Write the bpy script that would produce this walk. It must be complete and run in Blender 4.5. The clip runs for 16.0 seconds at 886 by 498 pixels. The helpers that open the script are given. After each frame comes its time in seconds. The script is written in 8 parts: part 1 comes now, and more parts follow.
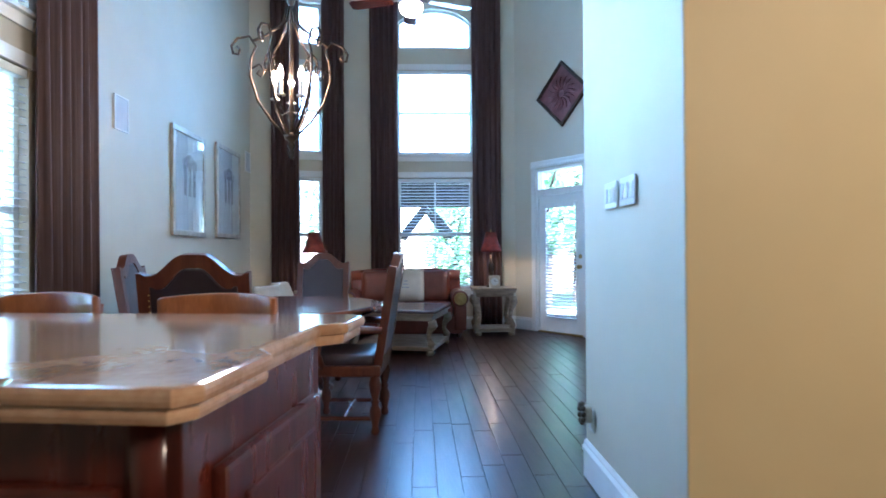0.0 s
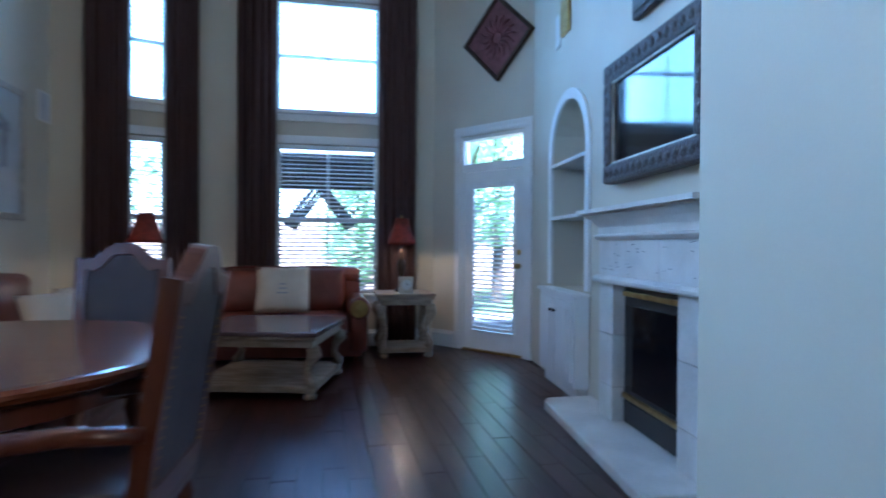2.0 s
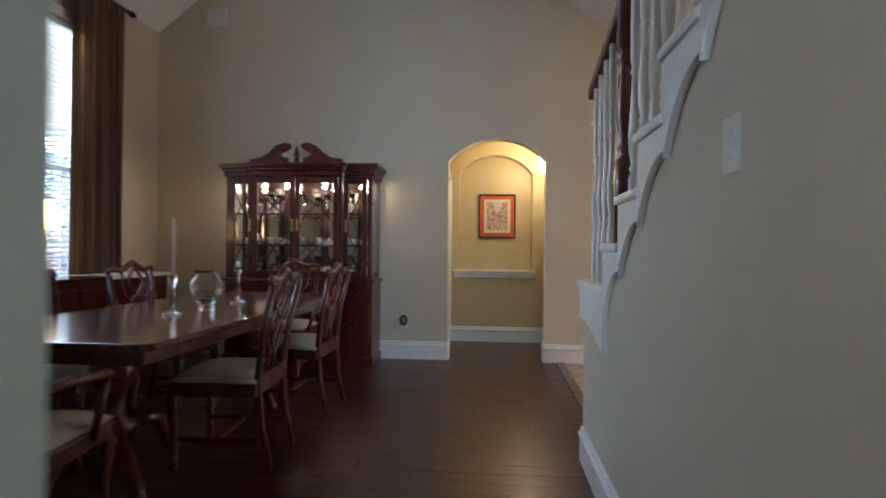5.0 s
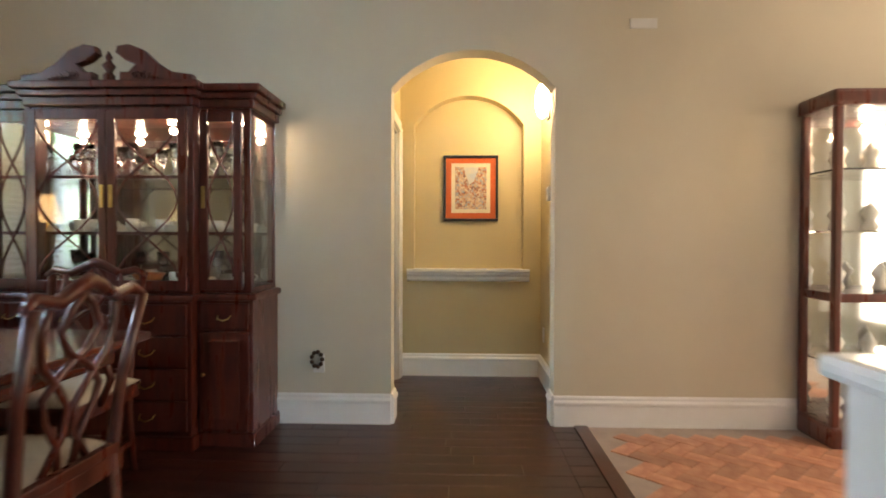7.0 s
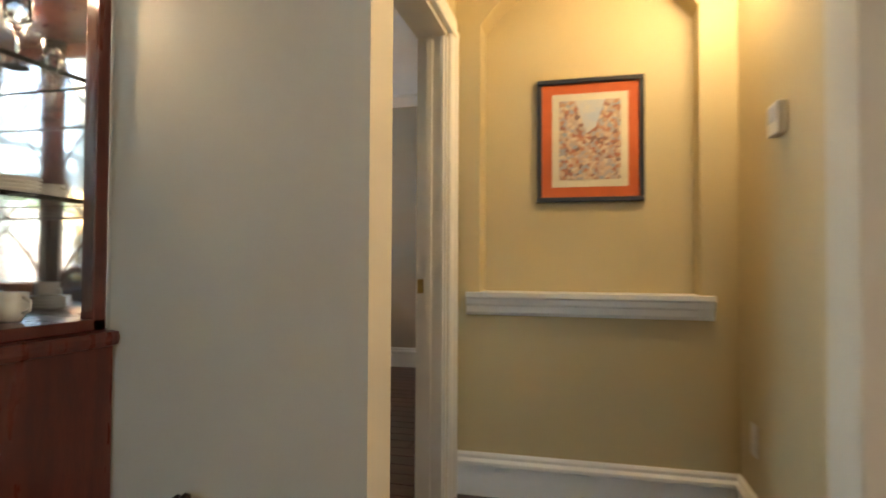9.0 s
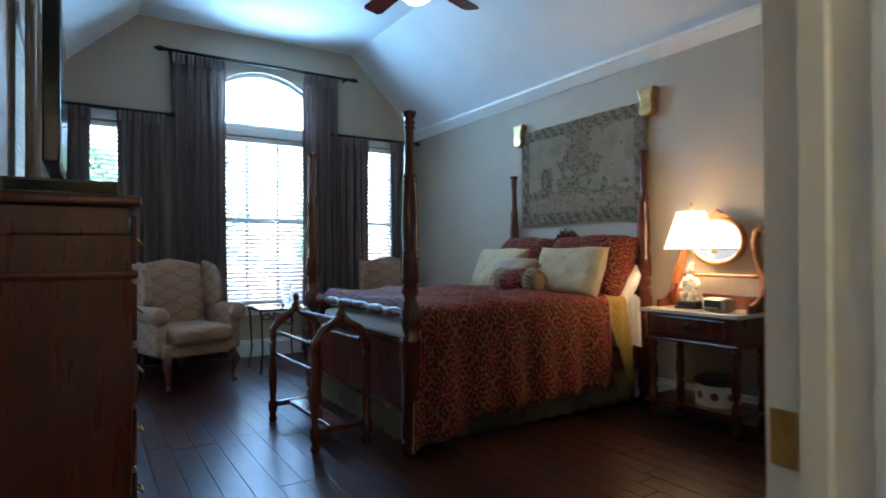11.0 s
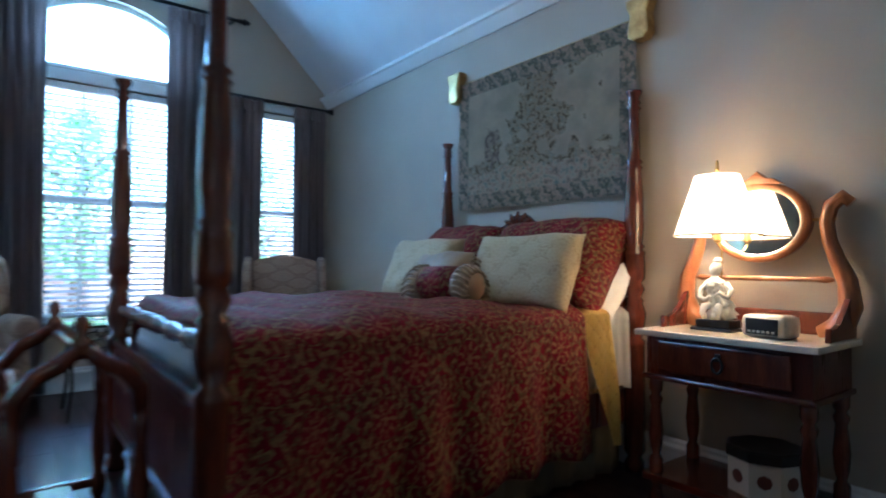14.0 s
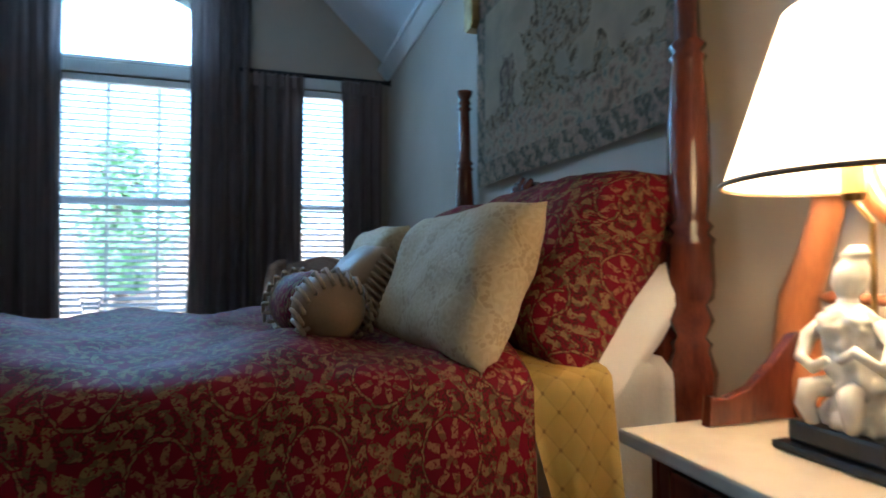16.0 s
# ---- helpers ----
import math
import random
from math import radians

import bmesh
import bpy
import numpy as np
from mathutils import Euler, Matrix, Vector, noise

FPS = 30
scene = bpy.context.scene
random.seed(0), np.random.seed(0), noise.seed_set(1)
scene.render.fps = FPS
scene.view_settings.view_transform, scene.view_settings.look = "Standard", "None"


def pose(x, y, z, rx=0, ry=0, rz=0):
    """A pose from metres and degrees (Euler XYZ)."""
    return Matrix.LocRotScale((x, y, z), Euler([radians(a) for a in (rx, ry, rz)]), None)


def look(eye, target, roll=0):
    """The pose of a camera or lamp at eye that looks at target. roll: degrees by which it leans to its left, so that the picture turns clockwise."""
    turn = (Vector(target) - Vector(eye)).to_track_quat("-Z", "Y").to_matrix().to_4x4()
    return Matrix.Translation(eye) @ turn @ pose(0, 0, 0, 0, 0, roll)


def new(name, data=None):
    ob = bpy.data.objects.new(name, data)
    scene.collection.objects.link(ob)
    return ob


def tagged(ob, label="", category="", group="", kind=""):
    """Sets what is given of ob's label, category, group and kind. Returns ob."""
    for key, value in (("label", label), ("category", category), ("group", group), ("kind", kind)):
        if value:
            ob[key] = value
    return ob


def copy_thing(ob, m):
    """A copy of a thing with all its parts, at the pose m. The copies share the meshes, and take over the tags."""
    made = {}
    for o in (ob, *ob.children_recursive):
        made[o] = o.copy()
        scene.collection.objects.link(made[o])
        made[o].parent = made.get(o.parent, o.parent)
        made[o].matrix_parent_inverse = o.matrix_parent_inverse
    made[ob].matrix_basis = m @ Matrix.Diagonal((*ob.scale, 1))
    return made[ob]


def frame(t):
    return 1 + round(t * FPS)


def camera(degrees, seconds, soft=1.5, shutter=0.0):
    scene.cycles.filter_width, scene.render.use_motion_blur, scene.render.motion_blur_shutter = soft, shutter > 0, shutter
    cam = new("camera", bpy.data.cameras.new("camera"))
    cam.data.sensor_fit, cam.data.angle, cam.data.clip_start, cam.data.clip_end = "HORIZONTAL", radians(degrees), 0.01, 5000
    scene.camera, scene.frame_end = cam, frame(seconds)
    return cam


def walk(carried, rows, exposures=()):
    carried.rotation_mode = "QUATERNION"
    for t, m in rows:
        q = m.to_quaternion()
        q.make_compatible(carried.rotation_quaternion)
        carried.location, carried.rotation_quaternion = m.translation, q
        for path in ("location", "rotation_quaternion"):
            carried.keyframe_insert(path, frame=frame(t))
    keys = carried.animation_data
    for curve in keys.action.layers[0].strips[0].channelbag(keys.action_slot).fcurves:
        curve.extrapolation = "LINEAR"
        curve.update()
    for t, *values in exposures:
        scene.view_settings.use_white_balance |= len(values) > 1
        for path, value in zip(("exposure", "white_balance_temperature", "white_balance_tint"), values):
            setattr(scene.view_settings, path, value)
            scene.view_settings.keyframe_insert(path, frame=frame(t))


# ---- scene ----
cam = camera(75.5, 16.0, soft=1.7, shutter=0.5)
PATH = [
    (0, (-0.723, 0.367, 1.147), (-0.644, 2.365, 1.161), -0.4),
    (0.5, (-0.722, 0.817, 1.159), (-0.679, 2.816, 1.165), -0.3),
    (1, (-0.686, 1.308, 1.179), (-0.627, 3.307, 1.173), -0.2),
    (1.5, (-0.607, 1.822, 1.191), (-0.459, 3.816, 1.177), -0.0),
    (2, (-0.511, 2.405, 1.154), (-0.11, 4.365, 1.142), 0.4),
    (2.2, (-0.439, 2.589, 1.155), (0.103, 4.514, 1.138), 0.8),
    (2.5, (-0.381, 2.842, 1.118), (0.43, 4.671, 1.114), 0.9),
    (2.8, (-0.276, 3.101, 1.117), (0.82, 4.774, 1.109), 1.4),
    (3, (-0.227, 3.226, 1.115), (1.077, 4.742, 1.113), 1.4),
    (3.5, (0.022, 3.479, 1.13), (1.703, 4.562, 1.126), 1.6),
    (4, (0.382, 3.727, 1.137), (2.261, 4.413, 1.141), 1.1),
    (4.5, (0.866, 3.856, 1.126), (2.831, 4.23, 1.132), 1.2),
    (5, (1.404, 3.897, 1.138), (3.396, 4.079, 1.14), 0.6),
    (7.5, (4.428, 3.996, 1.141), (6.427, 4.039, 1.124), 0.2),
    (8, (5.002, 4.05, 1.067), (7.002, 4.073, 1.087), 0.5),
    (8.2, (5.2, 4.061, 1.05), (7.199, 4.119, 1.077), 0.5),
    (8.5, (5.533, 4.003, 1.029), (7.525, 4.182, 1.069), 0.5),
    (9, (6.054, 3.9, 1.017), (7.995, 4.38, 1.064), 0.3),
    (9.8, (6.892, 3.691, 1.103), (8.471, 4.919, 1.09), -1.0),
    (10.2, (7.284, 3.881, 1.11), (8.657, 5.334, 1.1), -0.7),
    (12.3, (7.988, 4.576, 1.137), (8.877, 6.367, 1.168), -0.5),
    (12.5, (7.997, 4.631, 1.145), (8.89, 6.42, 1.171), -0.5),
    (13, (8.138, 4.822, 1.14), (9.054, 6.599, 1.166), -0.3),
    (13.4, (8.374, 5.026, 1.11), (9.371, 6.759, 1.141), -0.2),
    (13.5, (8.436, 5.068, 1.099), (9.471, 6.779, 1.128), -0.2),
    (14, (8.862, 5.392, 1.005), (10.073, 6.983, 1.057), 0.4),
    (14.5, (9.301, 5.595, 1.003), (10.578, 7.133, 1.061), 0.3),
    (15, (9.69, 5.78, 0.982), (10.947, 7.333, 1.058), 0.6),
    (15.5, (10.093, 5.878, 1.012), (11.086, 7.614, 1.061), -0.6),
    (16, (10.393, 5.994, 1.012), (11.002, 7.899, 1.068), -0.1),
]
EXPOSURES = [(0.0, 4.1, 5050, 17), (1.5, 3.45, 4900, 20), (3.0, 3.05, 4850, 18), (3.5, 3.15, 5000, 18), (4.2, 3.35, 5500, 19), (5.0, 3.75, 6400, 21), (7.5, 4.3, 7800, 21), (9.0, 4.0, 7600, 20), (10.2, 3.75, 6600, 14), (12.5, 3.75, 4600, 7), (13.5, 3.65, 4600, 9), (14.8, 3.5, 5500, 11), (15.5, 3.5, 5500, 10), (16.0, 3.15, 5250, 9)]
walk(cam, [(t, look(eye, target, roll)) for t, eye, target, roll in PATH], EXPOSURES)

# ---- world and light ----
world = bpy.data.worlds.new("world")
scene.world = world
world.use_nodes = True
wn = world.node_tree
sky = wn.nodes.new("ShaderNodeTexSky")
sky.sky_type = "NISHITA"
sky.sun_disc = False
sky.sun_elevation, sky.sun_rotation = radians(66), radians(180)
wn.links.new(sky.outputs[0], wn.nodes["Background"].inputs[0])
wn.nodes["Background"].inputs[1].default_value = 0.15


def lamp(kind, m, energy, colour, size=0.1, size_y=None, angle=None):
    data = bpy.data.lights.new("light", kind)
    data.energy, data.color = energy * (1.0 if kind == "SUN" else LAMPS), colour
    if kind == "AREA":
        data.shape, data.size, data.size_y = "RECTANGLE", size, size_y or size
    elif kind == "SUN":
        data.angle = angle
    else:
        data.shadow_soft_size = size
    ob = new("light", data)
    ob.matrix_world = m
    return ob


DAY = (0.34, 0.68, 1.0)
LAMPS = 0.7
WARM = (1.0, 0.72, 0.42)
lamp("SUN", look((0, 0, 42), (0, 18.7, 0)), 5.0, (1.0, 0.96, 0.9), angle=radians(0.6))


# ---- window light, the light of the lamps, and two added area lights ----
def window_light(p0, p1, u0, u1, z0, z1, energy, colour=DAY, out=0.20):
    """Sky light entering through an opening."""
    d = Vector((p1[0] - p0[0], p1[1] - p0[1], 0)).normalized()
    c = Vector((p0[0], p0[1], 0)) + d * (u0 + u1) / 2 + Vector((-d.y, d.x, 0)) * out
    c.z = (z0 + z1) / 2
    lamp("AREA", look(c, c + Vector((d.y, -d.x, 0))), energy, colour, u1 - u0, z1 - z0)


window_light((-1.86, 9.0), (0.95, 9.0), 0.80, 1.935, 2.64, 4.80, 20)
window_light((-3.14, 8.6), (-1.86, 9.0), 0.66, 1.02, 2.64, 4.80, 5)
window_light((-3.14, -3.0), (-3.14, 8.6), 5.2, 7.0, 2.65, 3.9, 18)
window_light((7.47, 10.65), (11.40, 10.65), 1.51, 2.53, 2.5, 3.05, 8.5)
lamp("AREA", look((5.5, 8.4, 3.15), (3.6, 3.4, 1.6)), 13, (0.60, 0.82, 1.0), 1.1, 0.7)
lamp("POINT", pose(-1.53, 4.0, 2.30), 3.0, WARM, 0.12)
lamp("POINT", pose(11.185, 6.58, 1.22), 1.2, (1.0, 0.44, 0.11), 0.05)
lamp("POINT", pose(9.66, 7.55, 2.72), 0.6, (1.0, 0.80, 0.55), 0.10)
lamp("POINT", pose(-0.80, 6.2, 3.50), 0.6, (1.0, 0.80, 0.55), 0.20)
# area light added inside the foyer, where no window or fixture is built
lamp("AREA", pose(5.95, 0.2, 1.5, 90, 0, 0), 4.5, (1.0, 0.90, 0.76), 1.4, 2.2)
# unseen warm area light added to brighten the gold kitchen wall
lamp("AREA", look((1.6, -0.6, 2.6), (0.5, 2.0, 1.0)), 8, (1.0, 0.72, 0.42), 0.6)


# ---- materials ----
def material(name, colour, rough=0.5, metal=0.0, second=None, scale=8.0, fine=90.0, bump=0.15, dist=0.004, coat=0.0, stretch=(1, 1, 1), emit=0.0, per_piece=0.0):
    """A painted, wooden or woven surface: two scales of variation and fine relief."""
    m = bpy.data.materials.new(name)
    m.use_nodes = True
    nt, b = m.node_tree, m.node_tree.nodes["Principled BSDF"]
    N, L = nt.nodes.new, nt.links.new
    b.inputs["Roughness"].default_value, b.inputs["Metallic"].default_value = rough, metal
    b.inputs["Coat Weight"].default_value = coat
    b.inputs["Coat Roughness"].default_value = 0.12
    co = N("ShaderNodeTexCoord")
    mp = N("ShaderNodeMapping")
    mp.inputs["Scale"].default_value = stretch
    L(co.outputs["Object"], mp.inputs[0])
    big, small = N("ShaderNodeTexNoise"), N("ShaderNodeTexNoise")
    big.inputs["Scale"].default_value, small.inputs["Scale"].default_value = scale, fine
    big.inputs["Detail"].default_value, small.inputs["Detail"].default_value = 5, 3
    L(mp.outputs[0], big.inputs[0]), L(mp.outputs[0], small.inputs[0])
    mix = N("ShaderNodeMix")
    mix.data_type = "RGBA"
    second = second or [c * 0.86 for c in colour]
    mix.inputs[6].default_value, mix.inputs[7].default_value = (*colour, 1), (*second, 1)
    ramp = N("ShaderNodeMapRange")
    ramp.inputs[1].default_value, ramp.inputs[2].default_value = 0.35, 0.65
    add = N("ShaderNodeMath")
    add.operation = "MULTIPLY_ADD"
    add.inputs[1].default_value = 0.3
    L(small.outputs[0], add.inputs[0])
    sub = N("ShaderNodeMath")
    sub.operation = "SUBTRACT"
    sub.inputs[1].default_value = 0.15
    L(big.outputs[0], sub.inputs[0]), L(sub.outputs[0], add.inputs[2])
    L(add.outputs[0], ramp.inputs[0]), L(ramp.outputs[0], mix.inputs[0])
    out = mix.outputs[2]
    if per_piece:
        info, hsv, mr = N("ShaderNodeObjectInfo"), N("ShaderNodeHueSaturation"), N("ShaderNodeMapRange")
        mr.inputs[3].default_value, mr.inputs[4].default_value = 1 - per_piece, 1 + per_piece
        geo, both = N("ShaderNodeNewGeometry"), N("ShaderNodeMath")
        both.operation = "ADD"
        frac = N("ShaderNodeMath")
        frac.operation = "FRACT"
        L(info.outputs["Random"], both.inputs[0]), L(geo.outputs["Random Per Island"], both.inputs[1]), L(both.outputs[0], frac.inputs[0])
        L(frac.outputs[0], mr.inputs[0]), L(mr.outputs[0], hsv.inputs["Value"]), L(out, hsv.inputs["Color"])
        out = hsv.outputs[0]
    L(out, b.inputs["Base Color"])
    rr = N("ShaderNodeMapRange")
    rr.inputs[3].default_value, rr.inputs[4].default_value = max(0.02, rough - 0.06), min(1, rough + 0.08)
    L(big.outputs[0], rr.inputs[0]), L(rr.outputs[0], b.inputs["Roughness"])
    bm_ = N("ShaderNodeBump")
    bm_.inputs["Strength"].default_value, bm_.inputs["Distance"].default_value = bump, dist
    L(small.outputs[0], bm_.inputs["Height"]), L(bm_.outputs[0], b.inputs["Normal"])
    if emit:
        L(out, b.inputs["Emission Color"])
        b.inputs["Emission Strength"].default_value = emit
    return m


def glow(name, colour, strength):
    m = bpy.data.materials.new(name)
    m.use_nodes = True
    b = m.node_tree.nodes["Principled BSDF"]
    b.inputs["Base Color"].default_value = (*colour, 1)
    b.inputs["Emission Color"].default_value = (*colour, 1)
    b.inputs["Emission Strength"].default_value = strength
    return m


def glass(name, tint=(1, 1, 1), rough=0.0):
    m = bpy.data.materials.new(name)
    m.use_nodes = True
    b = m.node_tree.nodes["Principled BSDF"]
    b.inputs["Base Color"].default_value = (*tint, 1)
    b.inputs["Transmission Weight"].default_value = 1.0
    b.inputs["Roughness"].default_value = rough
    b.inputs["IOR"].default_value = 1.45
    return m


WALL = material("cream_wall_paint", (0.60, 0.55, 0.43), 0.6, second=(0.57, 0.52, 0.405), scale=2.0, fine=220, bump=0.12, dist=0.002)
WALL_GOLD = material("gold_wall_paint", (0.56, 0.46, 0.26), 0.6, second=(0.53, 0.435, 0.245), scale=2.0, fine=220, bump=0.12, dist=0.002)
WALL_BED = material("taupe_wall_paint", (0.43, 0.36, 0.275), 0.62, second=(0.40, 0.335, 0.257), scale=2.0, fine=220, bump=0.12, dist=0.002)
CEIL = material("white_ceiling_paint", (0.78, 0.78, 0.78), 0.8, second=(0.74, 0.74, 0.74), scale=3, fine=160, bump=0.2, dist=0.003)
TRIM = material("white_gloss_trim", (0.80, 0.80, 0.78), 0.3, second=(0.76, 0.76, 0.73), scale=5, fine=60, bump=0.04)
PLANK = material("dark_hand_scraped_wood", (0.050, 0.011, 0.006), 0.30, second=(0.026, 0.006, 0.004), scale=2.5, fine=13, bump=0.13, dist=0.006, stretch=(6, 0.9, 1), coat=0.12, per_piece=0.28)
SUBFLOOR = material("plank_joint_dark", (0.012, 0.006, 0.005), 0.7)
TILE = material("terracotta_brick_tile", (0.42, 0.16, 0.09), 0.45, second=(0.55, 0.27, 0.16), scale=14, fine=80, bump=0.3, per_piece=0.3)
GROUT = material("pale_grout", (0.45, 0.36, 0.30), 0.9)
CHERRY = material("dark_cherry_wood", (0.105, 0.019, 0.010), 0.28, second=(0.055, 0.010, 0.006), scale=5, fine=40, bump=0.1, stretch=(5, 5, 0.7), coat=0.3)
CHERRY_X = material("dark_cherry_wood_long", (0.105, 0.019, 0.010), 0.22, second=(0.055, 0.010, 0.006), scale=5, fine=40, bump=0.06, stretch=(0.7, 5, 5), coat=0.4)
OAK = material("reddish_oak", (0.12, 0.034, 0.014), 0.3, second=(0.07, 0.019, 0.009), scale=5, fine=40, bump=0.12, stretch=(5, 5, 0.7), coat=0.3)
OAK_X = material("reddish_oak_top", (0.22, 0.072, 0.028), 0.2, second=(0.13, 0.04, 0.016), scale=4, fine=30, bump=0.05, stretch=(0.8, 6, 4), coat=0.5)
HONEY = material("honey_maple", (0.36, 0.13, 0.04), 0.3, second=(0.25, 0.085, 0.026), scale=5, fine=40, bump=0.08, stretch=(4, 4, 0.8), coat=0.3)
STONE = material("cast_limestone", (0.72, 0.69, 0.64), 0.55, second=(0.60, 0.57, 0.52), scale=4, fine=60, bump=0.25)
IRON = material("black_iron", (0.025, 0.022, 0.020), 0.42, 0.6, scale=20, fine=120, bump=0.3)
BRASS = material("antique_brass", (0.55, 0.38, 0.14), 0.3, 1.0, second=(0.40, 0.26, 0.09), scale=15)
BLACK = material("black_plastic", (0.012, 0.012, 0.013), 0.3, scale=10)
SCREEN = material("dark_screen_glass", (0.008, 0.008, 0.01), 0.05, scale=3, bump=0.0)
GLASS = glass("clear_glass")
PANE = glass("window_glass", (0.95, 1.0, 1.0))


# ---- mesh helpers ----
def part(name, bm, mat, parent=None, label="", smooth=False, kind=""):
    """Links a bmesh as one mesh object, under its thing where there is one."""
    me = bpy.data.meshes.new(name)
    if smooth:
        for f in bm.faces:
            f.smooth = True
    bm.to_mesh(me)
    bm.free()
    for m in mat if isinstance(mat, (list, tuple)) else [mat]:
        me.materials.append(m)
    ob = new(name, me)
    if parent:
        ob.parent = parent
    if label or kind:
        tagged(ob, label, kind=kind)
    return ob


def thing(name, m, label, category, group="", kind=""):
    ob = new(name)
    ob.empty_display_size = 0.05
    ob.matrix_world = m
    return tagged(ob, label, category, group, kind)


def box(bm, x0, y0, z0, x1, y1, z1, bevel=0.0, m=None):
    made = bmesh.ops.create_cube(bm, size=1.0)["verts"]
    for v in made:
        v.co = Vector((x0 + (v.co.x + 0.5) * (x1 - x0), y0 + (v.co.y + 0.5) * (y1 - y0), z0 + (v.co.z + 0.5) * (z1 - z0)))
    if bevel:
        edges = list({e for v in made for e in v.link_edges})
        out = bmesh.ops.bevel(bm, geom=edges, offset=min(bevel, abs(x1 - x0) * 0.45, abs(y1 - y0) * 0.45, abs(z1 - z0) * 0.45), segments=2, profile=0.6, affect="EDGES")
        made = list({v for f in out["faces"] for v in f.verts} | {v for v in made if v.is_valid})
    if m:
        bmesh.ops.transform(bm, matrix=m, verts=made)
    return bm


def boxed(*a, **k):
    return box(bmesh.new(), *a, **k)


def lathe(bm, profile, seg=20, m=None):
    """Turns a profile of (radius, height) about z."""
    rings = []
    for r, z in profile:
        rings.append([bm.verts.new((r * math.cos(2 * math.pi * i / seg), r * math.sin(2 * math.pi * i / seg), z)) for i in range(seg)])
    for a, b in zip(rings, rings[1:]):
        for i in range(seg):
            bm.faces.new((a[i], a[(i + 1) % seg], b[(i + 1) % seg], b[i]))
    bm.faces.new(list(reversed(rings[0])))
    bm.faces.new(rings[-1])
    if m:
        bmesh.ops.transform(bm, matrix=m, verts=[v for r in rings for v in r])
    return bm


def turned(*a, **k):
    return lathe(bmesh.new(), *a, **k)


def tube(bm, pts, r, seg=8, closed=False):
    """A round bar along points; r is one radius or one for each point."""
    pts = [Vector(p) for p in pts]
    n = len(pts)
    rs = r if isinstance(r, (list, tuple)) else [r] * n
    rings, up = [], None
    for i, p in enumerate(pts):
        d = (pts[(i + 1) % n] - pts[i - 1]) if closed else pts[min(i + 1, n - 1)] - pts[max(i - 1, 0)]
        d.normalize()
        if up is None:
            up = d.orthogonal().normalized()
        up = (up - d * up.dot(d))
        up = up.normalized() if up.length > 1e-5 else d.orthogonal().normalized()
        side = d.cross(up)
        rings.append([bm.verts.new(p + rs[i] * (up * math.cos(2 * math.pi * k / seg) + side * math.sin(2 * math.pi * k / seg))) for k in range(seg)])
    for a, b in zip(rings, rings[1:] + ([rings[0]] if closed else [])):
        for k in range(seg):
            bm.faces.new((a[k], b[k], b[(k + 1) % seg], a[(k + 1) % seg]))
    if not closed:
        bm.faces.new(rings[0])
        bm.faces.new(list(reversed(rings[-1])))
    return bm


def prism(bm, outline, depth, m=None, bevel=0.0):
    """An outline in x and z, drawn out along y from 0 to depth."""
    a = [bm.verts.new((x, 0, z)) for x, z in outline]
    b = [bm.verts.new((x, depth, z)) for x, z in outline]
    n = len(a)
    faces = [bm.faces.new(a), bm.faces.new(list(reversed(b)))]
    for i in range(n):
        faces.append(bm.faces.new((a[i], b[i], b[(i + 1) % n], a[(i + 1) % n])))
    bmesh.ops.recalc_face_normals(bm, faces=faces)
    vs = a + b
    if bevel:
        out = bmesh.ops.bevel(bm, geom=list({e for f in faces[:2] for e in f.edges}), offset=bevel, segments=2, profile=0.6, affect="EDGES")
        vs = list({v for v in vs if v.is_valid} | {v for f in out["faces"] for v in f.verts})
    if m:
        bmesh.ops.transform(bm, matrix=m, verts=vs)
    return bm


def strip(bm, profile, length, m=None):
    """A moulding: a profile of (out, up) drawn along x from 0 to length, out is -y."""
    return prism(bm, [(o, u) for o, u in profile], length, (m or Matrix()) @ Matrix(((0, 1, 0, 0), (-1, 0, 0, 0), (0, 0, 1, 0), (0, 0, 0, 1))))


def along(p0, p1):
    """Local x runs from p0 to p1 on the floor; local -y points into the room."""
    d = Vector((p1[0] - p0[0], p1[1] - p0[1], 0))
    return Matrix.Translation((p0[0], p0[1], 0)) @ Matrix.Rotation(math.atan2(d.y, d.x), 4, "Z"), d.length


def arch_points(u0, u1, spring, top, n=14):
    """The curve of a segmental or round arch from the left springing to the right."""
    half, rise, mid = (u1 - u0) / 2, top - spring, (u0 + u1) / 2
    if rise > half * 0.97:
        return [(mid - half * math.cos(math.pi * i / n), spring + rise * math.sin(math.pi * i / n)) for i in range(n + 1)]
    R = (half * half + rise * rise) / (2 * rise)
    a = math.asin(half / R)
    return [(mid + R * math.sin(-a + 2 * a * i / n), spring + rise - R + R * math.cos(-a + 2 * a * i / n)) for i in range(n + 1)]


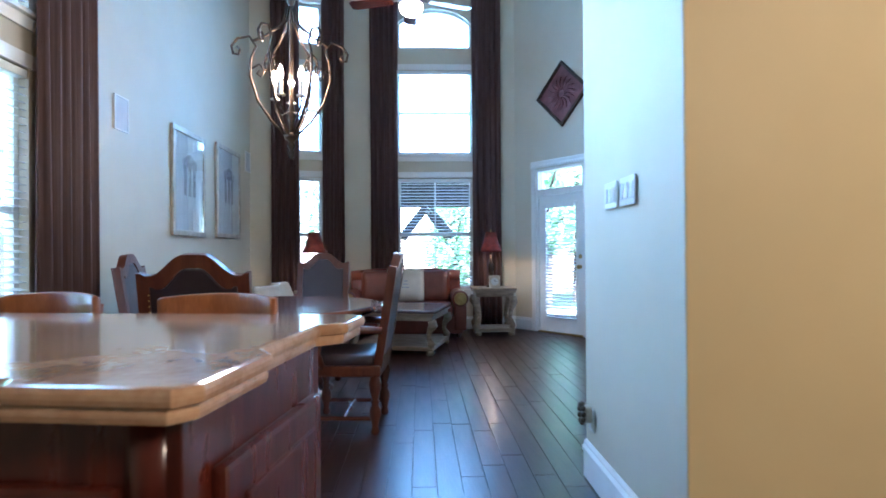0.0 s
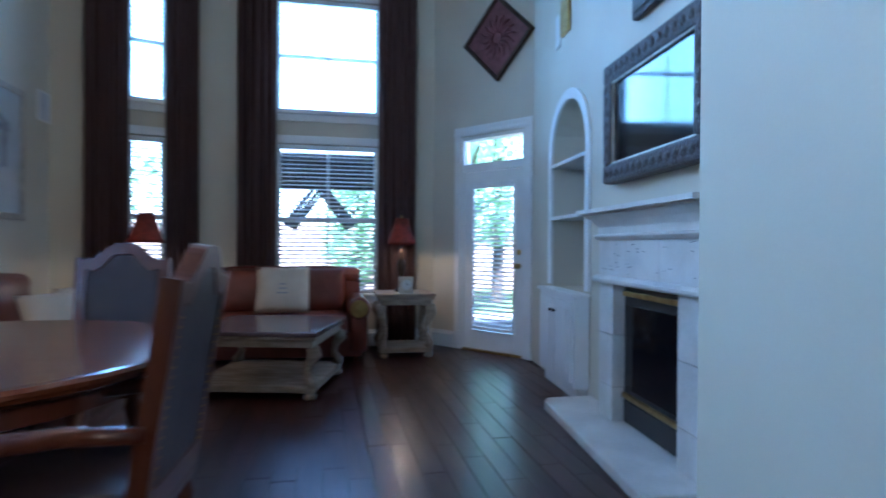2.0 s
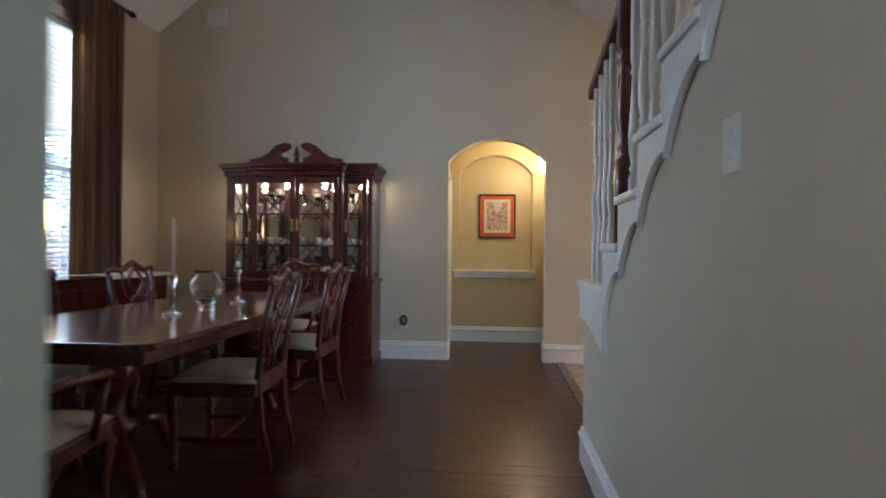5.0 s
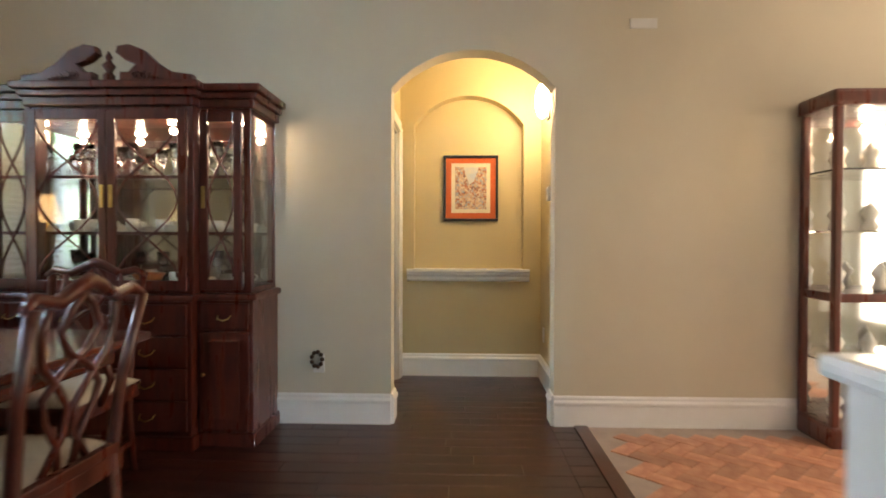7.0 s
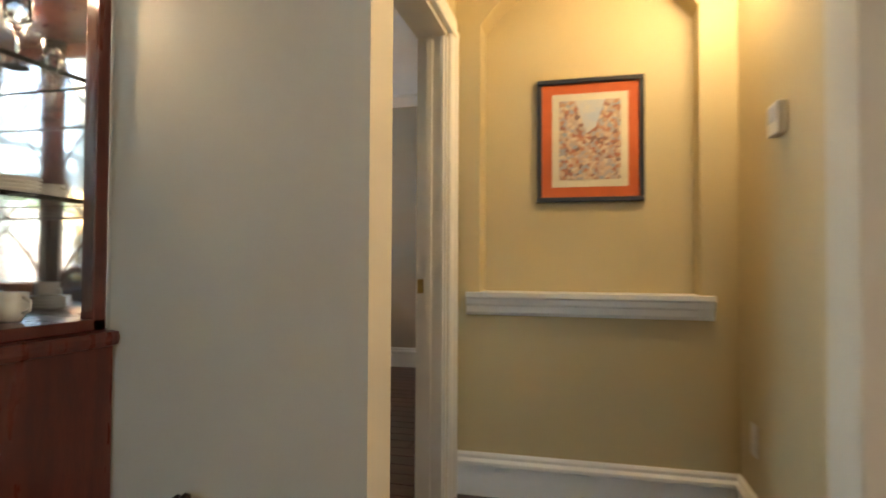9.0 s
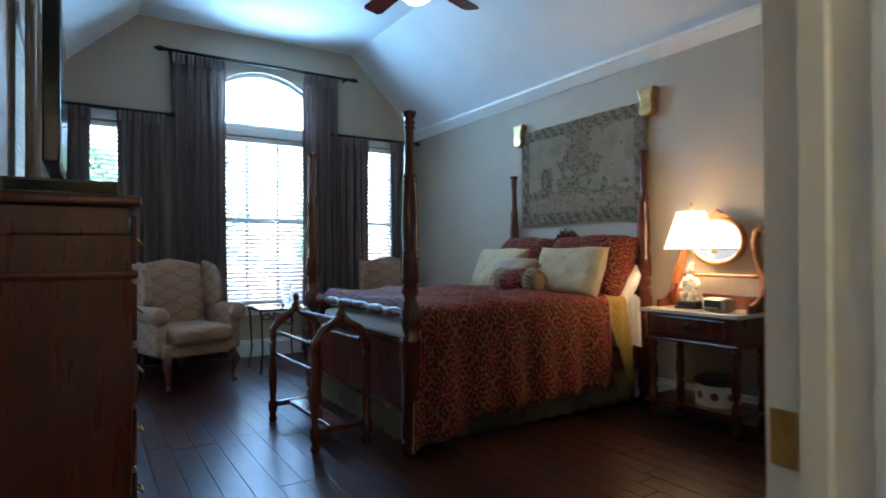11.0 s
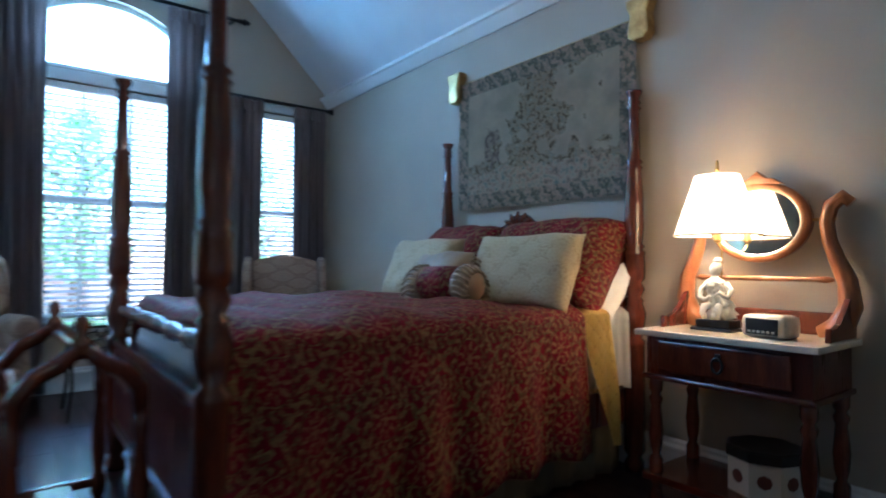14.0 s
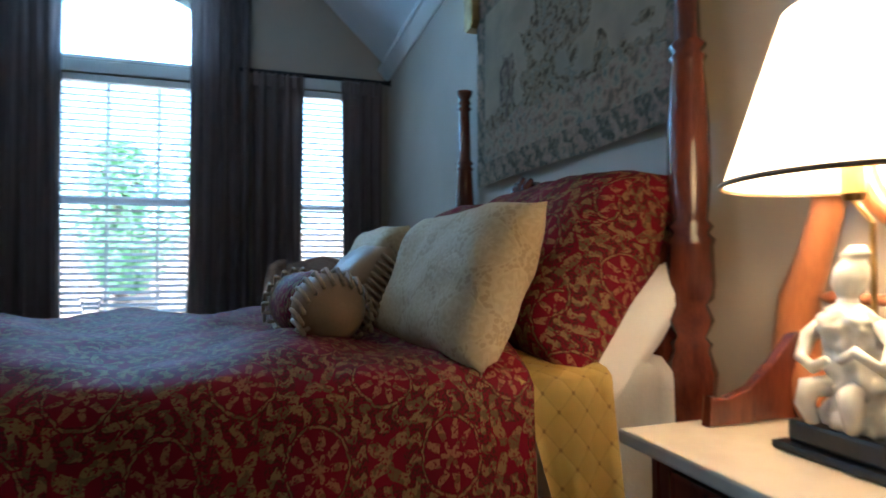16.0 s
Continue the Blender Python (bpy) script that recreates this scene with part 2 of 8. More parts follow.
def wall(name, p0, p1, z0, z1, thick, mat, openings=(), arches=(), tops=None):
    """A wall whose room face runs from p0 to p1 with the room at its local -y side; thickness goes to local +y.
    openings: (u0, u1, z0, z1); arches: (u0, u1, z0, spring, top)."""
    m, length = along(p0, p1)
    holes = list(openings) + [(a[0], a[1], a[2], a[4]) for a in arches]
    us = sorted({0, length, *[h[0] for h in holes], *[h[1] for h in holes]})
    zs = sorted({z0, z1, *[h[2] for h in holes], *[h[3] for h in holes]})
    us = [u for u in us if 0 <= u <= length]

    def solid(i, j):
        if not (0 <= i < len(us) - 1 and 0 <= j < len(zs) - 1):
            return False
        u, z = (us[i] + us[i + 1]) / 2, (zs[j] + zs[j + 1]) / 2
        return not any(h[0] < u < h[1] and h[2] < z < h[3] for h in holes)

    bm = bmesh.new()

    def quad(*c):
        bm.faces.new([bm.verts.new(v) for v in c])

    for i in range(len(us) - 1):
        for j in range(len(zs) - 1):
            if solid(i, j):
                a, b, c, d = us[i], us[i + 1], zs[j], zs[j + 1]
                quad((a, 0, c), (b, 0, c), (b, 0, d), (a, 0, d))
                quad((b, thick, c), (a, thick, c), (a, thick, d), (b, thick, d))
                if not solid(i - 1, j):
                    quad((a, thick, c), (a, 0, c), (a, 0, d), (a, thick, d))
                if not solid(i + 1, j):
                    quad((b, 0, c), (b, thick, c), (b, thick, d), (b, 0, d))
                if not solid(i, j - 1):
                    quad((a, thick, c), (b, thick, c), (b, 0, c), (a, 0, c))
                if not solid(i, j + 1):
                    quad((a, 0, d), (b, 0, d), (b, thick, d), (a, thick, d))
    bmesh.ops.remove_doubles(bm, verts=bm.verts, dist=0.0002)
    for u0, u1, _, spring, top in arches:
        pts = arch_points(u0, u1, spring, top)
        for (ua, za), (ub, zb) in zip(pts, pts[1:]):
            quad((ua, 0, za), (ub, 0, zb), (ub, 0, top), (ua, 0, top))
            quad((ub, thick, zb), (ua, thick, za), (ua, thick, top), (ub, thick, top))
            quad((ua, 0, za), (ua, thick, za), (ub, thick, zb), (ub, 0, zb))
    bmesh.ops.transform(bm, matrix=m, verts=bm.verts)
    return tagged(part(name, bm, mat, kind="structure"), kind="structure")


BASE = [(0, 0), (0.018, 0), (0.018, 0.13), (0.026, 0.135), (0.026, 0.15), (0.014, 0.162), (0.014, 0.175), (0.006, 0.186), (0, 0.186)]
CASE = [(0, 0), (0.022, 0), (0.026, 0.01), (0.026, 0.03), (0.016, 0.05), (0.016, 0.085), (0.01, 0.1), (0, 0.1)]


def baseboard(p0, p1, u0=0.0, u1=None):
    m, length = along(p0, p1)
    u1 = length if u1 is None else u1
    return tagged(part("baseboard", strip(bmesh.new(), BASE, u1 - u0, m @ Matrix.Translation((u0, 0, 0))), TRIM), kind="structure")


# ---- the shell ----
GX, GY, HY = -3.14, 9.0, 3.41        # left wall, window wall, stair wall
HIGH = 5.7
FIREWALL = ((1.535, 7.9), (1.286, 4.86))
wall("wall_west", (GX, -3.0), (GX, 8.6), 0, HIGH, 0.15, WALL, openings=[(5.2, 7.0, 0.55, 2.3), (5.2, 7.0, 2.65, 3.9)])
wall("wall_bay_west", (GX, 8.6), (-1.86, GY), 0, HIGH, 0.15, WALL, openings=[(0.66, 1.02, 0.6, 2.28), (0.66, 1.02, 2.64, 3.91), (0.66, 1.02, 4.24, 4.85)])
wall("wall_north", (-1.86, GY), (0.717, GY), 0, HIGH, 0.15, WALL, openings=[(0.80, 1.935, 0.6, 2.28), (0.80, 1.935, 2.64, 3.91)], arches=[(0.80, 1.935, 4.24, 4.62, 4.85)])
wall("wall_bay_east", (0.717, GY), (1.535, 7.885), 0, HIGH, 0.15, WALL, openings=[(0.434, 1.281, 0.0, 2.358)])
wall("wall_fireplace", *FIREWALL, 0, HIGH, 0.40, WALL, openings=[(2.26, 2.98, 0.08, 0.92)], arches=[(0.68, 1.505, 0.80, 1.95, 2.362)])
part("wall_chimney_back", boxed(1.92, 4.87, 0, 1.935, 7.9, 3.0), WALL, kind="structure")
rim = [(1.286, 4.859)] + [(1.284 + 0.035 * math.cos(math.pi + k * math.pi / 12) , 4.435 + 0.035 * math.sin(math.pi + k * math.pi / 12)) for k in range(7)] + [(2.02, 4.41), (2.02, 4.859)]
tagged(part("wall_pier", prism(bmesh.new(), rim, HIGH, Matrix(((1, 0, 0, 0), (0, 0, 1, 0), (0, 1, 0, 0), (0, 0, 0, 1)))), WALL), kind="structure")
wall("wall_hall_south", (2.19, HY), (0.13, 3.295), 0, HIGH, 0.2, WALL)
wall("wall_switch", (0.128, 3.295), (0.12, 2.16), 0, HIGH, 0.2, WALL)
wall("wall_kitchen", (0.123, 2.156), (3.2, 2.156), 0, HIGH, 0.15, WALL_GOLD)
wall("wall_kitchen_east", (3.2, 2.18), (3.2, -3.0), 0, HIGH, 0.15, WALL_GOLD)
wall("wall_south", (3.2, -3.0), (GX, -3.0), 0, HIGH, 0.15, WALL_GOLD)
part("ceiling", boxed(GX - 0.2, -3.2, HIGH, 3.4, 9.3, HIGH + 0.1), CEIL, kind="structure")
# dining room, hall and foyer
wall("wall_dining_north", (1.98, 7.55), (7.3, 7.55), 0, 5.2, 0.15, WALL, openings=[(2.95, 4.2, 0.55, 3.05)])
wall("wall_dining_west", (2.02, 4.862), (2.02, 7.55), 0, 5.2, 0.08, WALL)
wall("wall_dining_east", (7.3, 7.55), (7.3, 0.0), 0, 5.2, 0.16, WALL, arches=[(3.165, 4.16, 0, 2.055, 2.285)])
wall("wall_foyer_south", (7.3, 0.0), (4.6, 0.0), 0, 5.2, 0.15, WALL)
wall("wall_foyer_west", (4.6, 0.0), (4.6, 2.18), 0, 5.2, 0.15, WALL)
wall("wall_stair_back", (4.6, 2.3), (2.0, 2.3), 0, 5.2, 0.1, WALL)
wall("wall_stair_west", (1.9, HY), (1.9, 4.6), 4.4, HIGH, 0.1, WALL)
bm = prism(bmesh.new(), [(7.75, 3.30), (5.9, 4.75), (5.0, 4.75), (2.0, 2.93), (-0.2, 2.93), (-0.2, 3.03), (2.0, 3.03), (5.0, 4.86), (5.9, 4.86), (7.75, 3.42)], 5.6, Matrix(((0, 1, 0, 1.85), (1, 0, 0, 0), (0, 0, 1, 0), (0, 0, 0, 1))))
part("ceiling_dining", bm, CEIL, kind="structure")
# nook behind the arch
wall("wall_nook_east", (8.554, 4.465), (8.554, 3.30), 0, 2.75, 0.14, WALL_GOLD, arches=[(0.115, 1.02, 0.885, 2.08, 2.32)])
part("wall_niche_back", boxed(8.694, 3.2, 0.8, 8.80, 4.5, 2.5), WALL_GOLD, kind="structure")
wall("wall_nook_south", (8.7, 3.30), (7.45, 3.30), 0, 2.75, 0.12, WALL_GOLD)
wall("wall_nook_north", (7.46, 4.465), (8.7, 4.465), 0, 2.75, 0.065, WALL_GOLD, openings=[(0.16, 0.96, 0, 2.0)])
part("ceiling_nook", boxed(7.46, 3.2, 2.72, 8.8, 4.53, 2.80), CEIL, kind="structure")
# bedroom
BY, BX0, BX1 = 10.65, 7.47, 11.40
wall("wall_bedroom_south", (BX1, 4.6), (BX0, 4.6), 0, 3.7, 0.068, WALL_BED, openings=[(2.98, 3.78, 0, 2.0)])
wall("wall_bedroom_east", (BX1, BY), (BX1, 4.6), 0, 3.7, 0.15, WALL_BED)
wall("wall_bedroom_north", (BX0, BY), (BX1, BY), 0, 3.7, 0.15, WALL_BED, openings=[(0.23, 0.73, 0.54, 2.42), (1.51, 2.53, 0.56, 2.40), (3.15, 3.65, 0.54, 2.42)], arches=[(1.51, 2.53, 2.50, 2.92, 3.12)])
wall("wall_bedroom_west", (BX0, 4.6), (BX0, BY), 0, 3.7, 0.15, WALL_BED, openings=[(3.6, 5.2, 0.54, 2.42)])
bm = prism(bmesh.new(), [(7.40, 2.70), (8.25, 3.5), (10.52, 3.5), (11.42, 2.63), (11.55, 2.51), (11.55, 2.8), (10.6, 3.62), (8.2, 3.62), (7.40, 2.85)], 6.3, Matrix.Translation((0, 4.5, 0)))
part("ceiling_bedroom", bm, CEIL, kind="structure")

for a, b in (((GX, -3.0), (GX, 8.6)), ((GX, 8.6), (-1.86, GY)), ((-1.86, GY), (0.717, GY)), ((1.266, 4.66), (1.247, 4.40)), ((1.25, 4.40), (2.02, 4.41)), ((4.59, HY), (2.19, HY)), ((2.19, HY), (0.13, 3.295)), ((0.128, 3.295), (0.12, 2.16)), ((0.12, 2.156), (3.2, 2.156)), ((1.92, 7.55), (7.3, 7.55)), ((7.3, 7.55), (7.3, 4.385)), ((7.3, 3.39), (7.3, 0.0)), ((8.554, 4.465), (8.554, 3.30)), ((8.55, 3.30), (7.45, 3.30)), ((BX0, BY), (BX1, BY)), ((BX1, BY), (BX1, 4.6)), ((BX0, 4.6), (BX0, BY)), ((7.30, 4.385), (7.46, 4.385)), ((7.46, 3.39), (7.30, 3.39))):
    baseboard(a, b)
baseboard((0.717, GY), (1.535, 7.885), 0, 0.335)
tagged(part("crown_moulding", strip(bmesh.new(), [(0, 0), (0.012, 0), (0.03, 0.02), (0.07, 0.07), (0.085, 0.075), (0.085, 0.1), (0, 0.1)], 6.05, along((BX1, BY), (BX1, 4.6))[0] @ Matrix.Translation((0, 0, 2.545))), TRIM), kind="structure")

# ---- windows, doors, curtains ----
SLAT = material("white_blind_slat", (0.82, 0.84, 0.84), 0.45, scale=4, bump=0.02)
DRAPE = material("plum_brown_drape", (0.17, 0.095, 0.085), 0.55, second=(0.11, 0.060, 0.054), scale=2.2, fine=240, bump=0.25, dist=0.002, stretch=(30, 30, 0.4))
DRAPE_TAUPE = material("taupe_silk_drape", (0.26, 0.200, 0.185), 0.42, second=(0.155, 0.115, 0.107), scale=1.6, fine=240, bump=0.3, dist=0.002, stretch=(36, 36, 0.3))
DRAPE_GOLD = material("bronze_silk_drape", (0.22, 0.135, 0.075), 0.4, second=(0.12, 0.065, 0.04), scale=1.6, fine=240, bump=0.3, dist=0.002, stretch=(34, 34, 0.3))
slat_meshes = {}


def slat_mesh(w):
    key = round(w, 3)
    if key not in slat_meshes:
        me = bpy.data.meshes.new("slat")
        bm = bmesh.new()
        pts = [(-0.024, 0.003), (-0.012, 0.0006), (0, 0), (0.012, 0.0006), (0.024, 0.003), (0.024, 0.006), (0, 0.003), (-0.024, 0.006)]
        prism(bm, pts, w, Matrix(((0, 1, 0, 0), (1, 0, 0, 0), (0, 0, 1, 0), (0, 0, 0, 1))))
        bm.to_mesh(me)
        bm.free()
        me.materials.append(SLAT)
        slat_meshes[key] = me
    return slat_meshes[key]


def blind(m, u0, u1, z0, z1, y, label, tilt=8, gap=0.046):
    """A venetian blind: head rail, bottom rail, cords and every slat."""
    b = thing("window_blind", m @ Matrix.Translation((u0, y, z0)), label, "blind", "white slatted blinds")
    w = u1 - u0
    part("head_rail", boxed(0, -0.03, z1 - z0 - 0.05, w, 0.03, z1 - z0, 0.004), SLAT, b)
    part("bottom_rail", boxed(0, -0.024, 0.0, w, 0.024, 0.02, 0.004), SLAT, b)
    for f in (0.12, 0.88):
        part("lift_cord", tube(bmesh.new(), [(w * f, -0.026, 0.01), (w * f, -0.026, z1 - z0 - 0.04)], 0.0015, 5), SLAT, b)
    n = int((z1 - z0 - 0.08) / gap)
    for i in range(n):
        s = new("slat", slat_mesh(w))
        s.parent = b
        s.matrix_local = pose(0, 0, 0.035 + (i + 0.5) * gap, tilt, 0, 0)


def window(number, p0, p1, u0, u1, z0, z1, thick=0.15, cols=1, rows=2, arch=None, casing=True, sill=True):
    m, _ = along(p0, p1)
    w = tagged(new(f"window_{number}"), "white framed window set deep in the wall", "window", kind="structure")
    w.matrix_world = m
    bm = bmesh.new()
    t, y0, y1 = 0.045, thick - 0.09, thick - 0.03
    top = arch if arch else z1
    if arch:
        pts = arch_points(u0, u1, z1, arch)
        for (ua, za), (ub, zb) in zip(pts, pts[1:]):
            prism(bm, [(ua, za - t), (ub, zb - t), (ub, zb), (ua, za)], y1 - y0, Matrix.Translation((0, y0, 0)))
        box(bm, u0, y0, z0, u0 + t, y1, z1), box(bm, u1 - t, y0, z0, u1, y1, z1), box(bm, u0 + t, y0, z0, u1 - t, y1, z0 + t)
    else:
        for a in ((u0, z0, u0 + t, z1), (u1 - t, z0, u1, z1), (u0 + t, z0, u1 - t, z0 + t), (u0 + t, z1 - t, u1 - t, z1)):
            box(bm, a[0], y0, a[1], a[2], y1, a[3], 0.004)
    part("window_frame", bm, TRIM, w)
    bm = bmesh.new()
    for i in range(1, cols):
        u = u0 + (u1 - u0) * i / cols
        box(bm, u - 0.011, y0 + 0.015, z0 + t, u + 0.011, y1 - 0.015, top - t)
    for i in range(1, rows):
        z = z0 + (z1 - z0) * i / rows
        box(bm, u0 + t, y0 + 0.01, z - (0.022 if rows == 2 else 0.011), u1 - t, y1 - 0.01, z + (0.022 if rows == 2 else 0.011))
    if len(bm.verts):
        part("glazing_bars", bm, TRIM, w)
    else:
        bm.free()
    g = part("pane", boxed(u0 + t, thick - 0.064, z0 + t, u1 - t, thick - 0.060, top - t), PANE, w)
    g.visible_shadow = False
    if sill:
        part("window_sill", boxed(u0 - 0.05, -0.05, z0 - 0.032, u1 + 0.05, y0, z0, 0.008), TRIM, w)
        part("apron", boxed(u0 - 0.03, -0.018, z0 - 0.11, u1 + 0.03, -0.001, z0 - 0.033, 0.004), TRIM, w)
    if casing and not arch:
        part("head_casing", boxed(u0 - 0.06, -0.02, z1, u1 + 0.06, -0.001, z1 + 0.09, 0.006), TRIM, w)
    return m


def curtain(m, u0, u1, z0, z1, out, mat, label, folds=5, seed=1, group="floor-length curtains", flare=1.0):
    c = thing("curtain", m @ Matrix.Translation(((u0 + u1) / 2, -out, z0)), label, "curtain", group)
    rnd = random.Random(seed)
    n, rows, w, h = folds * 10, 16, u1 - u0, z1 - z0
    ph = [rnd.uniform(-0.5, 0.5) for _ in range(folds + 2)]
    bm = bmesh.new()
    grid = []
    for j in range(rows + 1):
        f = j / rows
        row = []
        for i in range(n + 1):
            s = i / n
            k = s * folds
            a = ph[int(k)] * (1 - k % 1) + ph[int(k) + 1] * (k % 1)
            amp = 0.036 * (0.55 + 0.45 * (1 - f)) * (1 + 0.3 * a)
            y = amp * math.sin(2 * math.pi * k + a * 1.4 * (1 - f)) + 0.008 * math.sin(5 * math.pi * k + 3 * f)
            x = (s - 0.5) * w * (1 + (flare - 1) * (1 - f) ** 2) + 0.008 * math.sin(4 * f + 9 * s)
            row.append(bm.verts.new((x, y, f * h)))
        grid.append(row)
    for a, b in zip(grid, grid[1:]):
        for i in range(n):
            bm.faces.new((a[i], a[i + 1], b[i + 1], b[i]))
    bmesh.ops.solidify(bm, geom=bm.faces[:], thickness=0.004)
    part("cloth", bm, mat, c, smooth=True)
    bm = bmesh.new()
    for i in range(folds * 2):
        x = -w / 2 + w * (i + 0.5) / (folds * 2)
        box(bm, x - 0.012, -0.02, h - 0.10, x + 0.012, 0.02, h + 0.012, 0.006)
    part("pleat_heading", bm, mat, c, smooth=True)
    return c


def rod(m, u0, u1, z, out, mat=IRON, label="black iron curtain rod with turned finials", ends=(1, 1)):
    r = thing("curtain_rod", m @ Matrix.Translation((u0, -out, z)), label, "curtain rod", "curtain rods")
    L = u1 - u0
    part("pole", tube(bmesh.new(), [(0, 0, 0), (L, 0, 0)], 0.016, 12), mat, r, smooth=True)
    prof = [(0.008, 0), (0.024, 0.006), (0.024, 0.014), (0.012, 0.02), (0.03, 0.045), (0.03, 0.055), (0.014, 0.07), (0.02, 0.08), (0.018, 0.09), (0.002, 0.102)]
    if ends[0]:
        part("finial", turned(prof, 14, pose(0, 0, 0, 0, -90, 0)), mat, r, smooth=True)
    if ends[1]:
        part("finial", turned(prof, 14, Matrix.Translation((L, 0, 0)) @ pose(0, 0, 0, 0, 90, 0)), mat, r, smooth=True)
    for u in (0.05, L - 0.05):
        part("bracket", boxed(u - 0.012, -0.012, -0.02, u + 0.012, out - 0.004, 0.0, 0.003), mat, r)


NORTH, BAYW, BAYE = ((-1.86, GY), (0.717, GY)), ((GX, 8.6), (-1.86, GY)), ((0.717, GY), (1.535, 7.885))
WEST, BEDN, BEDW, DINN = ((GX, -3.0), (GX, 8.6)), ((BX0, BY), (BX1, BY)), ((BX0, 4.6), (BX0, BY)), ((1.98, 7.55), (7.3, 7.55))
k = 1
for wl, u0, u1, spans in ((NORTH, 0.80, 1.935, True), (BAYW, 0.66, 1.02, True)):
    for z0, z1, sl in ((0.6, 2.28, 1), (2.64, 3.91, 1)):
        m = window(k, *wl, u0, u1, z0, z1, cols=2 if u1 - u0 > 0.6 else 1)
        blind(m, u0 + 0.012, u1 - 0.012, z0 + 0.01, z1 - 0.01, 0.028, "white slatted blind lowered over the tall window", tilt=16)
        k += 1
    if wl is NORTH:
        window(k, *wl, u0, u1, 4.24, 4.62, cols=2, rows=1, arch=4.85, sill=False)
    else:
        window(k, *wl, u0, u1, 4.24, 4.85, rows=1, sill=False)
    k += 1
for z0, z1 in ((0.55, 2.3), (2.65, 3.9)):
    m = window(k, *WEST, 5.2, 7.0, z0, z1, cols=3)
    blind(m, 5.212, 6.988, z0 + 0.01, z1 - 0.01, 0.028, "wide white slatted blind lowered over the breakfast window", tilt=16)
    k += 1
for u0, u1, z0, z1 in ((0.23, 0.73, 0.54, 2.42), (1.51, 2.53, 0.56, 2.40), (3.15, 3.65, 0.54, 2.42)):
    m = window(k, *BEDN, u0, u1, z0, z1, cols=3 if u1 - u0 > 0.8 else 1)
    blind(m, u0 + 0.012, u1 - 0.012, z0 + 0.01, z1 - 0.01, 0.028, "white slatted blind lowered over the bedroom window", tilt=24)
    k += 1
window(k, *BEDN, 1.51, 2.53, 2.50, 2.92, cols=1, rows=1, arch=3.12, sill=False)
m = window(k + 1, *BEDW, 3.6, 5.2, 0.54, 2.42, cols=3)
blind(m, 3.612, 5.188, 0.55, 2.41, 0.028, "white slatted blind lowered over the side bedroom window", tilt=24)
m = window(k + 2, *DINN, 2.95, 4.2, 0.55, 3.05, cols=2)
blind(m, 2.962, 4.188, 0.56, 3.04, 0.028, "white slatted blind lowered over the dining window", tilt=20)

mN, mB, mW, mBN, mBW, mD = [along(*w)[0] for w in (NORTH, BAYW, WEST, BEDN, BEDW, DINN)]
PL = "plum brown full-length curtain hanging in deep pleats"
curtain(mN, 0.40, 0.82, 0.03, 5.2, 0.10, DRAPE, PL, 5, 1)
curtain(mN, 1.92, 2.36, 0.03, 5.2, 0.10, DRAPE, PL, 5, 2)
curtain(mB, 0.28, 0.68, 0.03, 5.2, 0.10, DRAPE, PL, 5, 3)
curtain(mB, 1.0, 1.33, 0.03, 5.2, 0.12, DRAPE, PL, 5, 4)
curtain(mW, 6.93, 7.56, 0.03, 4.4, 0.10, DRAPE, PL, 6, 5)
rod(mN, 0.35, 2.41, 5.2, 0.10), rod(mB, 0.2, 1.3, 5.2, 0.10), rod(mW, 5.0, 7.62, 4.4, 0.10)
curtain(mD, 3.92, 4.58, 0.03, 3.4, 0.10, DRAPE_GOLD, "bronze silk full-length dining room curtain", 5, 6)
curtain(mD, 2.45, 2.95, 0.03, 3.4, 0.10, DRAPE_GOLD, "bronze silk full-length dining room curtain", 5, 16)
rod(mD, 2.4, 4.66, 3.4, 0.10)
TP = "taupe silk curtain hanging in soft pleats"
curtain(mBN, 0.03, 0.38, 0.03, 2.5, 0.09, DRAPE_TAUPE, TP, 4, 7, "bedroom curtains")
curtain(mBN, 0.60, 1.02, 0.03, 2.5, 0.09, DRAPE_TAUPE, TP, 5, 8, "bedroom curtains")
curtain(mBN, 1.07, 1.60, 0.03, 3.14, 0.10, DRAPE_TAUPE, "tall taupe silk curtain beside the arched window", 6, 9, "bedroom curtains", 1.1)
curtain(mBN, 2.42, 2.84, 0.03, 3.14, 0.10, DRAPE_TAUPE, "tall taupe silk curtain beside the arched window", 5, 10, "bedroom curtains", 1.1)
curtain(mBN, 2.86, 3.24, 0.03, 2.48, 0.09, DRAPE_TAUPE, TP, 4, 11, "bedroom curtains")
curtain(mBN, 3.54, 3.86, 0.03, 2.48, 0.09, DRAPE_TAUPE, TP, 4, 12, "bedroom curtains")
rod(mBN, 1.02, 3.0, 3.17, 0.10), rod(mBN, 0.02, 1.04, 2.52, 0.09, ends=(0, 1)), rod(mBN, 2.86, 3.88, 2.50, 0.09)
DRAPE_PALE = material("pale_beige_curtain", (0.42, 0.35, 0.27), 0.6, second=(0.34, 0.28, 0.22), scale=2, fine=200, bump=0.2, stretch=(30, 30, 0.4))
curtain(mBW, 3.25, 3.7, 0.03, 2.5, 0.09, DRAPE_PALE, "pale beige curtain at the side bedroom window", 4, 13, "bedroom curtains")
curtain(mBW, 5.1, 5.55, 0.03, 2.5, 0.09, DRAPE_PALE, "pale beige curtain at the side bedroom window", 4, 14, "bedroom curtains")
rod(mBW, 3.2, 5.6, 2.52, 0.09)

